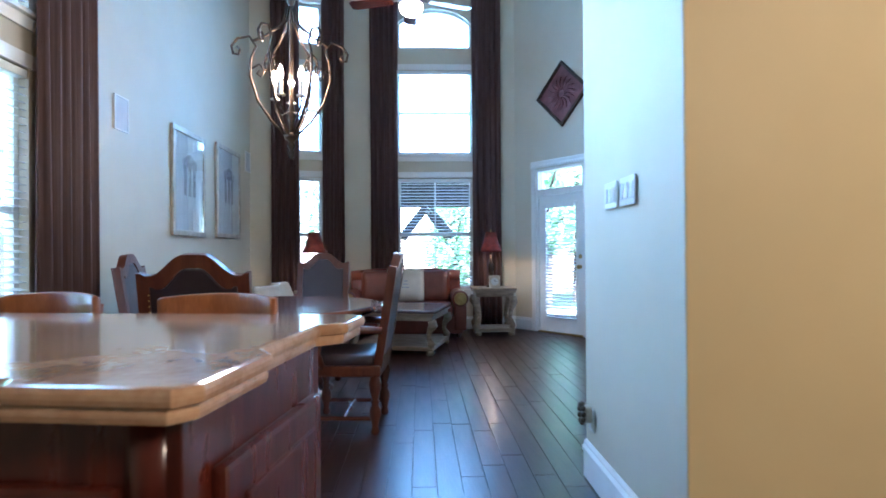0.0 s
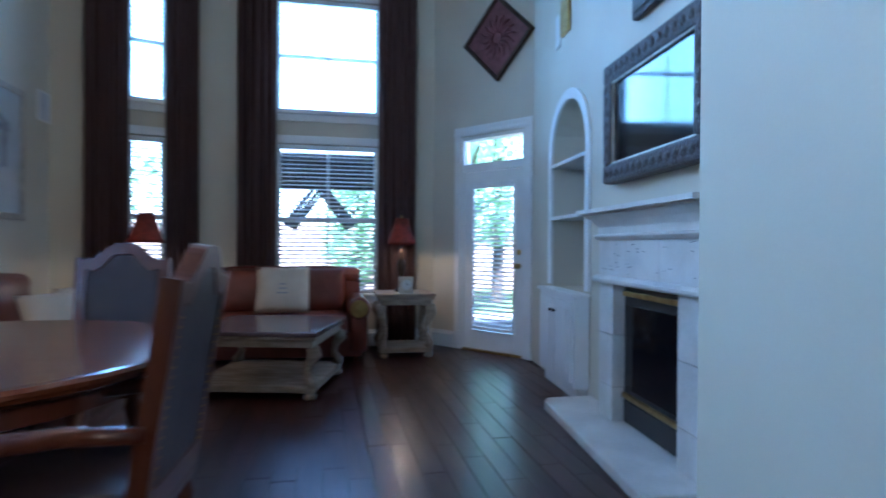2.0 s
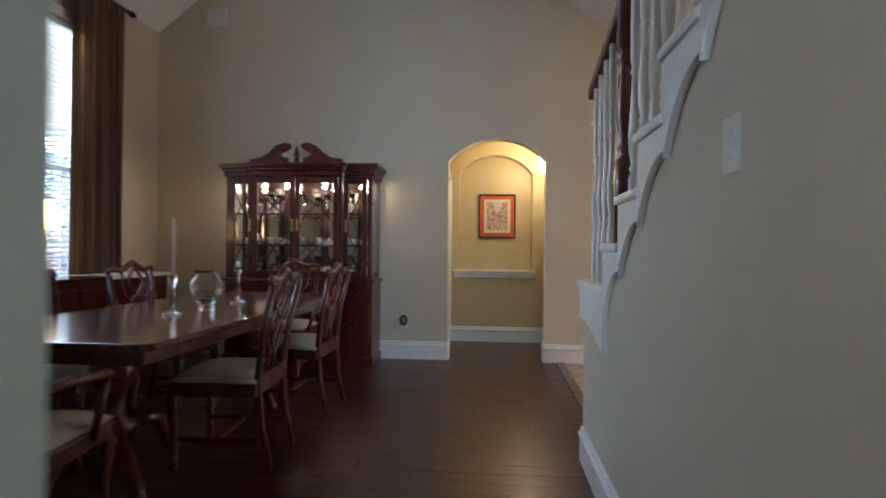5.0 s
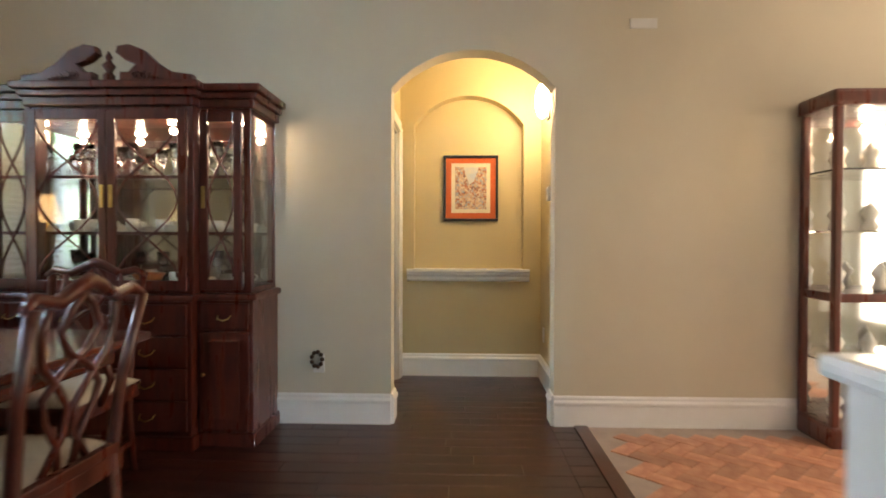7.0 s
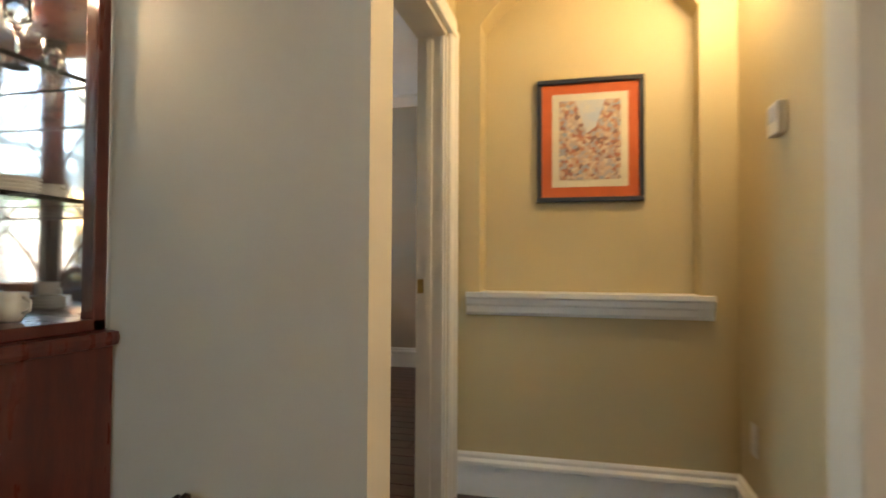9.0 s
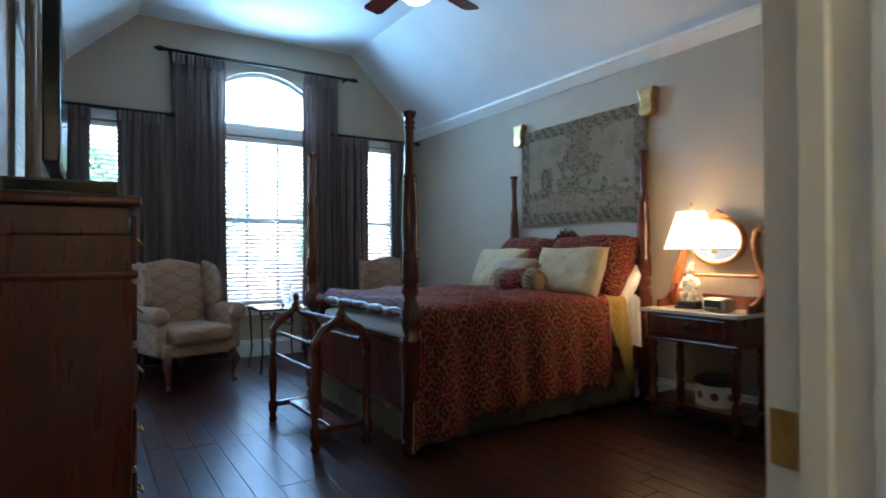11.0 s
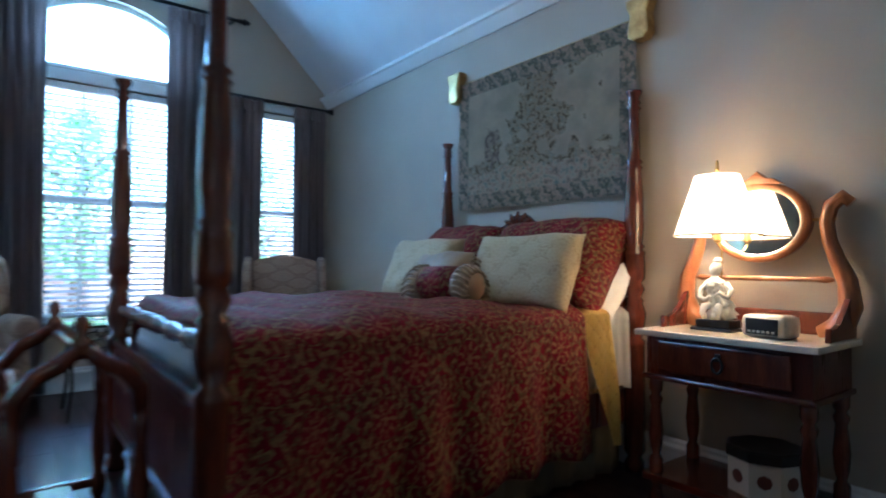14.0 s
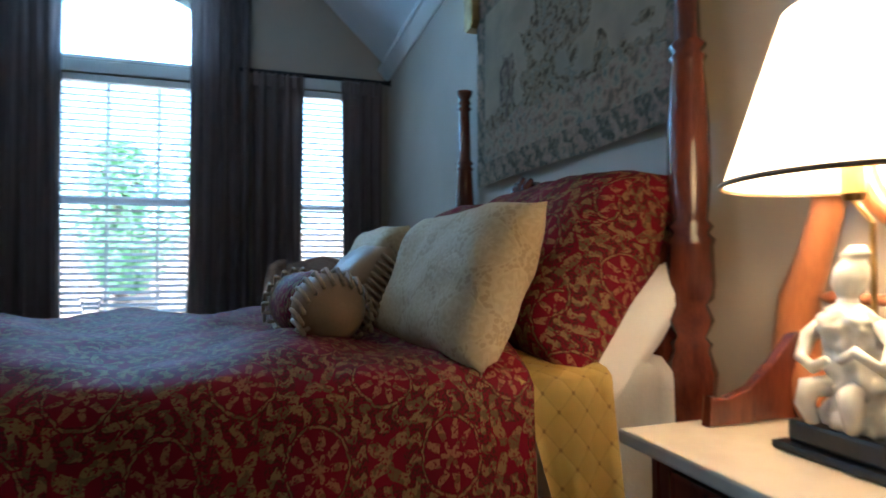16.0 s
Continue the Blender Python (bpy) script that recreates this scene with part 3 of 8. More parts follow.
# glazed garden door in the angled wall
mBE = along(*BAYE)[0]
mE = mBE @ Matrix.Translation((0.274, 0, 0)) @ Matrix.Diagonal((0.941, 1, 1.0165, 1))
d = tagged(new("door_1"), "white garden door with a full glass pane and blind", "door", kind="structure")
d.matrix_world = mE
bm = bmesh.new()
for u0, u1, z0, z1 in ((0.20, 0.32, 0.02, 1.93), (0.92, 1.04, 0.02, 1.93), (0.32, 0.92, 0.02, 0.22), (0.32, 0.92, 1.80, 1.93)):
    box(bm, u0, 0.03, z0, u1, 0.075, z1, 0.004)
part("door_leaf", bm, TRIM, d)
bm = bmesh.new()
for u0, u1, z0, z1 in ((0.31, 0.335, 0.20, 1.82), (0.905, 0.93, 0.20, 1.82), (0.335, 0.905, 0.20, 0.225), (0.335, 0.905, 1.795, 1.82)):
    box(bm, u0, 0.018, z0, u1, 0.03, z1, 0.003)
part("glazing_bead", bm, TRIM, d)
g = part("pane", boxed(0.32, 0.05, 0.22, 0.92, 0.056, 1.80), PANE, d)
g.visible_shadow = False
g = part("transom_pane", boxed(0.22, 0.06, 2.03, 1.02, 0.066, 2.28), PANE, d)
g.visible_shadow = False
bm = bmesh.new()
for u0, u1, z0, z1 in ((0.17, 0.20, 0.0, 2.32), (1.04, 1.07, 0.0, 2.32), (0.20, 1.04, 1.935, 2.02), (0.20, 1.04, 2.285, 2.32)):
    box(bm, u0, 0.001, z0, u1, 0.14, z1)
part("door_frame", bm, TRIM, d)
part("threshold", boxed(0.2, -0.01, 0.0, 1.04, 0.14, 0.02, 0.004), BRASS, d)
part("door_knob", turned([(0.028, 0), (0.028, 0.006), (0.01, 0.012), (0.01, 0.03), (0.024, 0.036), (0.03, 0.05), (0.022, 0.064), (0.002, 0.068)], 16, Matrix.Translation((0.98, 0.03, 0.93)) @ pose(0, 0, 0, 90, 0, 0)), BRASS, d, "polished brass door knob", True)
part("deadbolt", turned([(0.03, 0), (0.03, 0.008), (0.02, 0.016), (0.002, 0.018)], 16, Matrix.Translation((0.98, 0.03, 1.07)) @ pose(0, 0, 0, 90, 0, 0)), BRASS, d, "polished brass deadbolt", True)
bm = bmesh.new()
strip(bm, CASE, 2.33, mE @ Matrix.Translation((0.17, 0, 0)) @ pose(0, 0, 0, 0, -90, 0))
strip(bm, CASE, 2.33, mE @ Matrix.Translation((1.17, 0, 0)) @ pose(0, 0, 0, 0, -90, 0))
strip(bm, CASE, 1.10, mE @ Matrix.Translation((0.07, 0, 2.33)))
tagged(part("trim", bm, TRIM), kind="structure")
blind(mE, 0.33, 0.91, 0.25, 1.80, 0.0, "white slatted blind on the glass of the garden door", tilt=16)

# cased opening from the nook to the bedroom
bm = bmesh.new()
mk = along((7.46, 4.465), (8.7, 4.465))[0]
strip(bm, CASE, 2.0, mk @ Matrix.Translation((1.06, 0, 0)) @ pose(0, 0, 0, 0, -90, 0))
strip(bm, CASE, 0.90, mk @ Matrix.Translation((0.16, 0, 2.0)))
box(bm, 8.390, 4.478, 0, 8.401, 4.492, 1.982), box(bm, 8.388, 4.53, 0, 8.401, 4.556, 1.982), box(bm, 7.6205, 4.467, 0, 7.626, 4.598, 1.982), box(bm, 8.402, 4.467, 0, 8.418, 4.598, 1.982), box(bm, 7.626, 4.467, 1.982, 8.402, 4.598, 1.998)
tagged(part("trim", bm, TRIM), kind="structure")
tagged(part("strike_plate", boxed(8.398, 4.565, 0.885, 8.4015, 4.592, 0.945, 0.001), BRASS), "small brass strike plate on the white door jamb", "strike plate")
# sill moulding of the niche
bm = bmesh.new()
mn = along((8.554, 4.465), (8.554, 3.30))[0]
strip(bm, [(-0.139, 0.0), (0.05, 0.0), (0.05, -0.02), (0.036, -0.028), (0.036, -0.05), (0.022, -0.06), (0.022, -0.085), (0.008, -0.1), (0.001, -0.1), (0.001, -0.002), (-0.139, -0.002)], 1.01, mn @ Matrix.Translation((0.06, 0, 0.888)))
tagged(part("trim", bm, TRIM), kind="structure")

# ---- garden ----
GRASS = material("lawn", (0.05, 0.10, 0.03), 0.9, second=(0.09, 0.13, 0.05), scale=1.5, fine=40, bump=0.6)
LEAF = material("garden_leaves", (0.07, 0.14, 0.08), 0.6, second=(0.12, 0.21, 0.12), scale=2, fine=30)
_nt = LEAF.node_tree
_tl, _ad = _nt.nodes.new("ShaderNodeBsdfTranslucent"), _nt.nodes.new("ShaderNodeAddShader")
_tl.inputs[0].default_value = (0.16, 0.26, 0.12, 1)
_out = _nt.nodes["Material Output"]
_nt.links.new(_nt.nodes["Principled BSDF"].outputs[0], _ad.inputs[0]), _nt.links.new(_tl.outputs[0], _ad.inputs[1]), _nt.links.new(_ad.outputs[0], _out.inputs[0])
BARK = material("bark", (0.12, 0.09, 0.07), 0.9, second=(0.07, 0.05, 0.04), scale=6, fine=40, bump=0.6)
FENCE = material("pale_brick_wall", (0.48, 0.36, 0.31), 0.85, second=(0.38, 0.27, 0.23), scale=6, fine=50, bump=0.4)
PAVE = material("pale_paving", (0.55, 0.52, 0.48), 0.8, second=(0.45, 0.43, 0.40), scale=3, fine=50, bump=0.3)
DARKWOOD = material("dark_stained_timber", (0.03, 0.022, 0.02), 0.6, second=(0.02, 0.015, 0.013), scale=5, fine=40)
bm = bmesh.new()
for a in ((-120, -120, -0.25, -3.45, 140, -0.16), (-3.45, 9.35, -0.25, 140, 140, -0.16)):
    box(bm, *a)
tagged(part("ground", bm, GRASS), kind="structure")
tagged(part("pavement", boxed(-3.4, 9.4, -0.155, 6.5, 12.6, -0.11), PAVE), kind="structure")
# pale paving added to brighten the view through the bedroom windows
tagged(part("pavement_terrace", boxed(6.52, 10.85, -0.155, 18.0, 18.8, -0.11), PAVE), kind="structure")
for x0, y0, x1, y1 in ((-12, 19, 7.0, 19.25), (-8.2, -6, -8.0, 19), (7.0, 19, 30, 19.25)):
    f = tagged(part("garden_wall", boxed(x0, y0, -0.16, x1, y1, 1.75), FENCE), "pale brick garden wall behind the lawn", "wall")


def tree(x, y, h, spread, seed, low=0.3):
    rnd = random.Random(seed)
    t = thing("tree", Matrix.Translation((x, y, -0.16)), "leafy green garden tree with a slender trunk", "tree", "garden trees")
    bm = bmesh.new()
    tube(bm, [(0, 0, 0), (0.05, 0.02, h * 0.3), (-0.03, 0.05, h * 0.6), (0, 0, h * 0.9)], [0.16, 0.12, 0.08, 0.02], 8)
    for i in range(7):
        a, z = i * 2.4, h * (0.35 + 0.07 * i)
        tube(bm, [(0, 0, z), (0.5 * spread * math.cos(a), 0.5 * spread * math.sin(a), z + 0.5), (0.8 * spread * math.cos(a), 0.8 * spread * math.sin(a), z + 0.8)], [0.05, 0.03, 0.01], 5)
    part("trunk", bm, BARK, t)
    verts, faces = [], []
    for _ in range(3000):
        a, q = rnd.uniform(0, 6.283), rnd.random()
        z = low * h + (h - low * h) * rnd.random()
        r = spread * math.sqrt(q) * (1 - abs((z / h - (low + 1) / 2) / ((1 - low) / 2 + 0.05)) ** 2.2) * (0.7 + 0.3 * math.sin(3 * a + z))
        c = Vector((r * math.cos(a), r * math.sin(a), z))
        u = Vector((rnd.uniform(-1, 1), rnd.uniform(-1, 1), rnd.uniform(-1, 1))).normalized()
        v = u.orthogonal().normalized()
        s = rnd.uniform(0.05, 0.11)
        n = len(verts)
        verts += [c - u * s, c + v * s * 0.5, c + u * s, c - v * s * 0.5]
        faces.append((n, n + 1, n + 2, n + 3))
    me = bpy.data.meshes.new("crown")
    me.from_pydata(verts, [], faces)
    me.materials.append(LEAF)
    tagged(new("crown", me), kind="stuff").parent = t


for i, (x, y, h, sp, lw) in enumerate(((-2.6, 13.5, 5.5, 1.3, 0.1), (2.2, 13.6, 5.0, 1.2, 0.25), (3.4, 15.2, 6.5, 1.6, 0.2), (-6.5, 3.0, 5, 1.6, 0.1), (-6.4, 6.5, 4.5, 1.5, 0.1), (-4.8, 13, 5, 1.6, 0.1), (8.0, 17.6, 3.4, 1.2, 0.2), (9.9, 18.0, 4.0, 1.5, 0.2), (12.8, 17.4, 3.6, 1.2, 0.2), (6.0, 16.5, 3.6, 1.2, 0.2), (15.0, 17, 3.4, 1.0, 0.3), (0.3, 17.0, 3.2, 1.5, 0.1))):
    tree(x, y, h, sp, 40 + i, lw)
pg = thing("pergola", Matrix.Translation((-0.6, 12.2, -0.11)), "dark timber garden pergola with pitched trusses", "pergola")
for x in (-1.6, 1.6):
    for y in (-1.2, 1.2):
        part("post", boxed(x - 0.07, y - 0.07, 0, x + 0.07, y + 0.07, 2.3, 0.008), DARKWOOD, pg)
for y in (-1.2, 0, 1.2):
    part("tie_beam", boxed(-1.75, y - 0.06, 2.3, 1.75, y + 0.06, 2.46, 0.006), DARKWOOD, pg)
    bm = bmesh.new()
    tube(bm, [(-0.5, y, 1.55), (0, y, 2.2), (0.5, y, 1.55)], 0.05, 6)
    part("brace", bm, DARKWOOD, pg)
part("roof", boxed(-1.9, -1.5, 2.47, 1.9, 1.5, 2.55), DARKWOOD, pg)

# ---- kitchen and breakfast corner ----
GRANITE = material("polished_gold_granite", (0.60, 0.40, 0.25), 0.10, second=(0.40, 0.23, 0.125), scale=7, fine=55, bump=0.01, coat=0.3)
LEATHER = material("aubergine_leather", (0.035, 0.022, 0.026), 0.38, second=(0.022, 0.014, 0.017), scale=5, fine=160, bump=0.25)
RED_LEATHER = material("oxblood_leather", (0.17, 0.045, 0.028), 0.36, second=(0.10, 0.024, 0.016), scale=4, fine=140, bump=0.25)
CREAM = material("cream_linen", (0.62, 0.55, 0.45), 0.85, second=(0.54, 0.47, 0.38), scale=5, fine=220, bump=0.3)
WASHED = material("washed_antique_oak", (0.36, 0.29, 0.21), 0.55, second=(0.22, 0.17, 0.12), scale=6, fine=45, bump=0.3, stretch=(1, 4, 4))
MARBLE_DARK = material("dark_veined_stone", (0.11, 0.08, 0.08), 0.15, second=(0.20, 0.15, 0.15), scale=4, fine=20, bump=0.02)
RED_SHADE = material("red_tooled_lamp_shade", (0.11, 0.02, 0.014), 0.5, second=(0.055, 0.01, 0.008), scale=18, fine=60)
BULB = glow("warm_bulb", (1.0, 0.78, 0.5), 14)
SILVER = material("silvered_frame", (0.55, 0.50, 0.42), 0.35, 0.4, second=(0.40, 0.35, 0.28), scale=12, fine=90, bump=0.3)
MAT_PAPER = material("grey_white_mount", (0.60, 0.62, 0.64), 0.8, scale=4)
INK = material("etching_grey", (0.20, 0.21, 0.23), 0.8, second=(0.42, 0.43, 0.45), scale=25, fine=80)
PLASTIC = material("white_plastic", (0.75, 0.74, 0.70), 0.35, scale=6)

# island with a worktop whose corners step back
isl = thing("kitchen_island", pose(-1.05, 1.22, 0, 0, 0, -8), "cherry wood kitchen island with raised panels", "island")
part("body", boxed(-2.04, 0.06, 0.09, -0.06, 0.74, 0.895, 0.004), CHERRY, isl)
part("plinth", boxed(-2.05, 0.10, 0.0, -0.11, 0.70, 0.09), CHERRY, isl)
for u0, u1 in ((-0.62, -0.16), (-1.22, -0.70), (-1.80, -1.30)):
    p = part("raised_panel", boxed(u0, 0.035, 0.16, u1, 0.062, 0.78, 0.012), CHERRY, isl)
part("raised_panel", boxed(-0.062, 0.15, 0.16, -0.032, 0.68, 0.78, 0.012), CHERRY, isl)
part("raised_panel_field", boxed(-0.038, 0.22, 0.23, -0.022, 0.61, 0.71, 0.012), CHERRY, isl)
part("corner_post", turned([(0.04, 0.09), (0.045, 0.16), (0.03, 0.19), (0.038, 0.45), (0.03, 0.70), (0.045, 0.73), (0.045, 0.895)], 16, Matrix.Translation((-0.12, 0.09, 0))), CHERRY, isl, smooth=True)
outl = [(-2.06, 0.02), (-0.33, 0.02), (-0.30, -0.02), (-0.03, -0.02), (0.0, 0.02), (0.0, 0.28), (-0.04, 0.33), (-0.04, 0.70), (0.02, 0.76), (0.02, 0.95), (-0.02, 0.99), (-2.06, 0.99)]
wt = thing("worktop", pose(-1.05, 1.22, 0.895, 0, 0, -8), "polished golden granite worktop with a rounded double edge", "worktop")
turn_up = Matrix(((1, 0, 0, 0), (0, 0, 1, 0), (0, 1, 0, 0), (0, 0, 0, 1)))
part("slab", prism(bmesh.new(), outl, 0.032, Matrix.Translation((0, 0, 0.028)) @ turn_up, 0.012), GRANITE, wt)
part("lower_edge", prism(bmesh.new(), [(x * 0.992 - 0.012, y * 0.985 + 0.008) for x, y in outl], 0.03, turn_up, 0.012), GRANITE, wt)


def stool(m):
    s = thing("bar_stool", m, "honey wooden bar stool with a curved top rail", "stool", "bar stools at the island")
    part("seat", turned([(0.05, 0.60), (0.19, 0.61), (0.205, 0.63), (0.19, 0.655), (0.05, 0.645)], 24), HONEY, s, smooth=True)
    for x in (-0.15, 0.15):
        for y in (-0.15, 0.15):
            part("leg", tube(bmesh.new(), [(x * 1.25, y * 1.25, 0), (x, y, 0.61)], [0.017, 0.021], 10), HONEY, s, smooth=True)
    for x in (-0.17, 0.17):
        part("back_post", tube(bmesh.new(), [(x, 0.15, 0.61), (x * 1.05, 0.20, 0.97)], 0.016, 10), HONEY, s, smooth=True)
    bm = bmesh.new()
    n = 14
    rings = []
    for i in range(n + 1):
        a = -1 + 2 * i / n
        x, y = a * 0.21, 0.24 - 0.07 * a * a
        lift = 0.012 * (1 - a * a)
        rings.append([bm.verts.new(v) for v in ((x, y, 0.90), (x, y + 0.006, 0.95), (x, y, 0.995 + lift), (x, y - 0.012, 1.0 + lift), (x, y - 0.028, 0.992 + lift), (x, y - 0.026, 0.95), (x, y - 0.03, 0.90))])
    for p, q in zip(rings, rings[1:]):
        for k in range(7):
            bm.faces.new((p[k], q[k], q[(k + 1) % 7], p[(k + 1) % 7]))
    bm.faces.new(rings[0]), bm.faces.new(rings[-1][::-1])
    bmesh.ops.recalc_face_normals(bm, faces=bm.faces)
    part("top_rail", bm, HONEY, s, smooth=True)
    for z in (0.18, 0.3):
        part("stretcher", tube(bmesh.new(), [(-0.18, -0.18, z), (0.18, -0.18, z)], 0.012, 8), HONEY, s)
        part("stretcher", tube(bmesh.new(), [(-0.18, 0.18, z), (0.18, 0.18, z)], 0.012, 8), HONEY, s)
    return s


st = stool(pose(-1.44, 2.20, 0, 0, 0, -8))
copy_thing(st, pose(-2.12, 2.36, 0, 0, 0, -13))

# round breakfast table
tb = thing("round_table", pose(-1.88, 4.78, 0), "round reddish oak table with a moulded edge", "table")
part("tabletop", turned([(0.70, 0.695), (0.80, 0.70), (0.83, 0.715), (0.84, 0.73), (0.865, 0.735), (0.87, 0.75), (0.86, 0.762), (0.84, 0.765)], 64), OAK_X, tb, smooth=False)
part("apron", turned([(0.66, 0.60), (0.69, 0.61), (0.69, 0.70), (0.66, 0.70)], 48), OAK, tb)
part("pedestal", turned([(0.16, 0.10), (0.20, 0.16), (0.11, 0.22), (0.10, 0.30), (0.19, 0.42), (0.20, 0.48), (0.11, 0.56), (0.22, 0.62)], 28), OAK, tb, smooth=True)
for a in range(4):
    part("foot", tube(bmesh.new(), [(0.10 * math.cos(a * 1.571 + 0.6), 0.10 * math.sin(a * 1.571 + 0.6), 0.24), (0.32 * math.cos(a * 1.571 + 0.6), 0.32 * math.sin(a * 1.571 + 0.6), 0.20), (0.50 * math.cos(a * 1.571 + 0.6), 0.50 * math.sin(a * 1.571 + 0.6), 0.05)], [0.06, 0.06, 0.045], 10), OAK, tb, smooth=True)

LEG = [(0.022, 0.0), (0.03, 0.02), (0.02, 0.05), (0.026, 0.08), (0.038, 0.12), (0.036, 0.16), (0.022, 0.19), (0.03, 0.21), (0.02, 0.225), (0.036, 0.28), (0.042, 0.32), (0.03, 0.36), (0.034, 0.37), (0.034, 0.40)]


def carved_chair(m, arms=True):
    """Armchair with a leather back in a carved, crested frame; it faces +y."""
    c = thing("dining_armchair", m, "carved oak armchair with dark leather seat and back", "chair", "chairs round the breakfast table")
    for x in (-0.23, 0.23):
        for y in (-0.2, 0.22):
            part("leg", turned(LEG, 14, Matrix.Translation((x, y, 0))), OAK, c, smooth=True)
    part("seat_frame", boxed(-0.27, -0.24, 0.37, 0.27, 0.27, 0.44, 0.012), OAK, c)
    part("seat", boxed(-0.255, -0.20, 0.42, 0.255, 0.262, 0.505, 0.035), LEATHER, c, "dark leather seat", True)
    lean = Matrix.Translation((0, -0.22, 0.42)) @ pose(0, 0, 0, 9, 0, 0)
    crest = lambda k: [(x * k, 0.64 + 0.10 * (0.5 + 0.5 * math.cos(math.pi * min(1, max(0, abs(x) - 0.04) / 0.16))) + 0.012 * (abs(x) > 0.225)) for x in [0.255 - 0.51 * i / 28 for i in range(29)]]
    outer = [(-0.245, 0.0), (0.245, 0.0)] + [(x, z) for x, z in crest(1.0)]
    inner = [(-0.20, 0.08), (0.20, 0.08)] + [(x * 0.78, z - 0.065) for x, z in crest(1.0)]
    bm = bmesh.new()
    a = [bm.verts.new((x, -0.025, z)) for x, z in outer]
    b = [bm.verts.new((x, -0.025, z)) for x, z in inner]
    a2 = [bm.verts.new((x, 0.028, z)) for x, z in outer]
    b2 = [bm.verts.new((x, 0.028, z)) for x, z in inner]
    n = len(a)
    for i in range(n):
        j = (i + 1) % n
        bm.faces.new((a[i], a[j], b[j], b[i])), bm.faces.new((a2[j], a2[i], b2[i], b2[j])), bm.faces.new((a[j], a[i], a2[i], a2[j])), bm.faces.new((b[i], b[j], b2[j], b2[i]))
    bmesh.ops.recalc_face_normals(bm, faces=bm.faces)
    bmesh.ops.transform(bm, matrix=lean, verts=bm.verts)
    part("back_frame", bm, OAK, c)
    part("backrest", prism(bmesh.new(), inner, 0.046, lean @ Matrix.Translation((0, -0.023, 0)), 0.012), LEATHER, c, "dark leather back panel")
    bm = bmesh.new()
    for i in range(18):
        for sx in (-1, 1):
            bmesh.ops.create_icosphere(bm, subdivisions=1, radius=0.005, matrix=lean @ Matrix.Translation((sx * 0.203, -0.024, 0.09 + i * 0.027)))
    part("nail_heads", bm, BRASS, c, "antique brass nail heads", kind="stuff")
    if arms:
        for s in (-1, 1):
            part("arm", tube(bmesh.new(), [(s * 0.25, -0.25, 0.66), (s * 0.27, -0.08, 0.67), (s * 0.285, 0.1, 0.655), (s * 0.285, 0.20, 0.64), (s * 0.285, 0.235, 0.61)], [0.022, 0.026, 0.03, 0.034, 0.022], 10), OAK, c, smooth=True)
            part("arm_post", tube(bmesh.new(), [(s * 0.25, 0.13, 0.42), (s * 0.28, 0.16, 0.52), (s * 0.275, 0.13, 0.64)], [0.022, 0.026, 0.02], 10), OAK, c, smooth=True)
    for x in (-0.23, 0.23):
        part("stretcher", tube(bmesh.new(), [(x, -0.2, 0.10), (x, 0.22, 0.10)], 0.014, 8), OAK, c)
    part("stretcher", tube(bmesh.new(), [(-0.23, 0.01, 0.10), (-0.06, 0.01, 0.10), (0, 0.01, 0.10), (0.06, 0.01, 0.10), (0.23, 0.01, 0.10)], [0.012, 0.012, 0.024, 0.012, 0.012], 8), OAK, c)
    return c


ch = carved_chair(pose(-1.20, 4.26, 0, 0, 0, 86))
for x, y, r in ((-1.70, 5.82, 178), (-2.47, 4.55, -82)):
    copy_thing(ch, pose(x, y, 0, 0, 0, r))

carved_chair(pose(-1.81, 3.43, 0, 0, 0, 4), False)

# iron chandelier over the breakfast corner
IRON_B = material("bronzed_iron", (0.075, 0.045, 0.025), 0.4, 0.7, second=(0.04, 0.025, 0.016), scale=20, fine=90)
cl = thing("chandelier", pose(-1.53, 4.0, 0), "bronzed iron scroll chandelier with candle bulbs", "chandelier")
part("finial", turned([(0.004, 1.74), (0.016, 1.76), (0.02, 1.785), (0.012, 1.80), (0.028, 1.83), (0.014, 1.85), (0.045, 1.875), (0.05, 1.89), (0.02, 1.91)], 16), IRON_B, cl, smooth=True)
part("stem", turned([(0.012, 1.90), (0.016, 1.96), (0.035, 2.02), (0.014, 2.08), (0.012, 2.7), (0.03, 2.74), (0.012, 2.78), (0.012, 2.95)], 14), IRON_B, cl, smooth=True)
part("chain", tube(bmesh.new(), [(0, 0, 2.95), (0, 0, HIGH)], 0.008, 8), IRON_B, cl)
part("ceiling_rose", turned([(0.02, HIGH - 0.06), (0.07, HIGH - 0.04), (0.075, HIGH)], 20), IRON_B, cl, smooth=True)
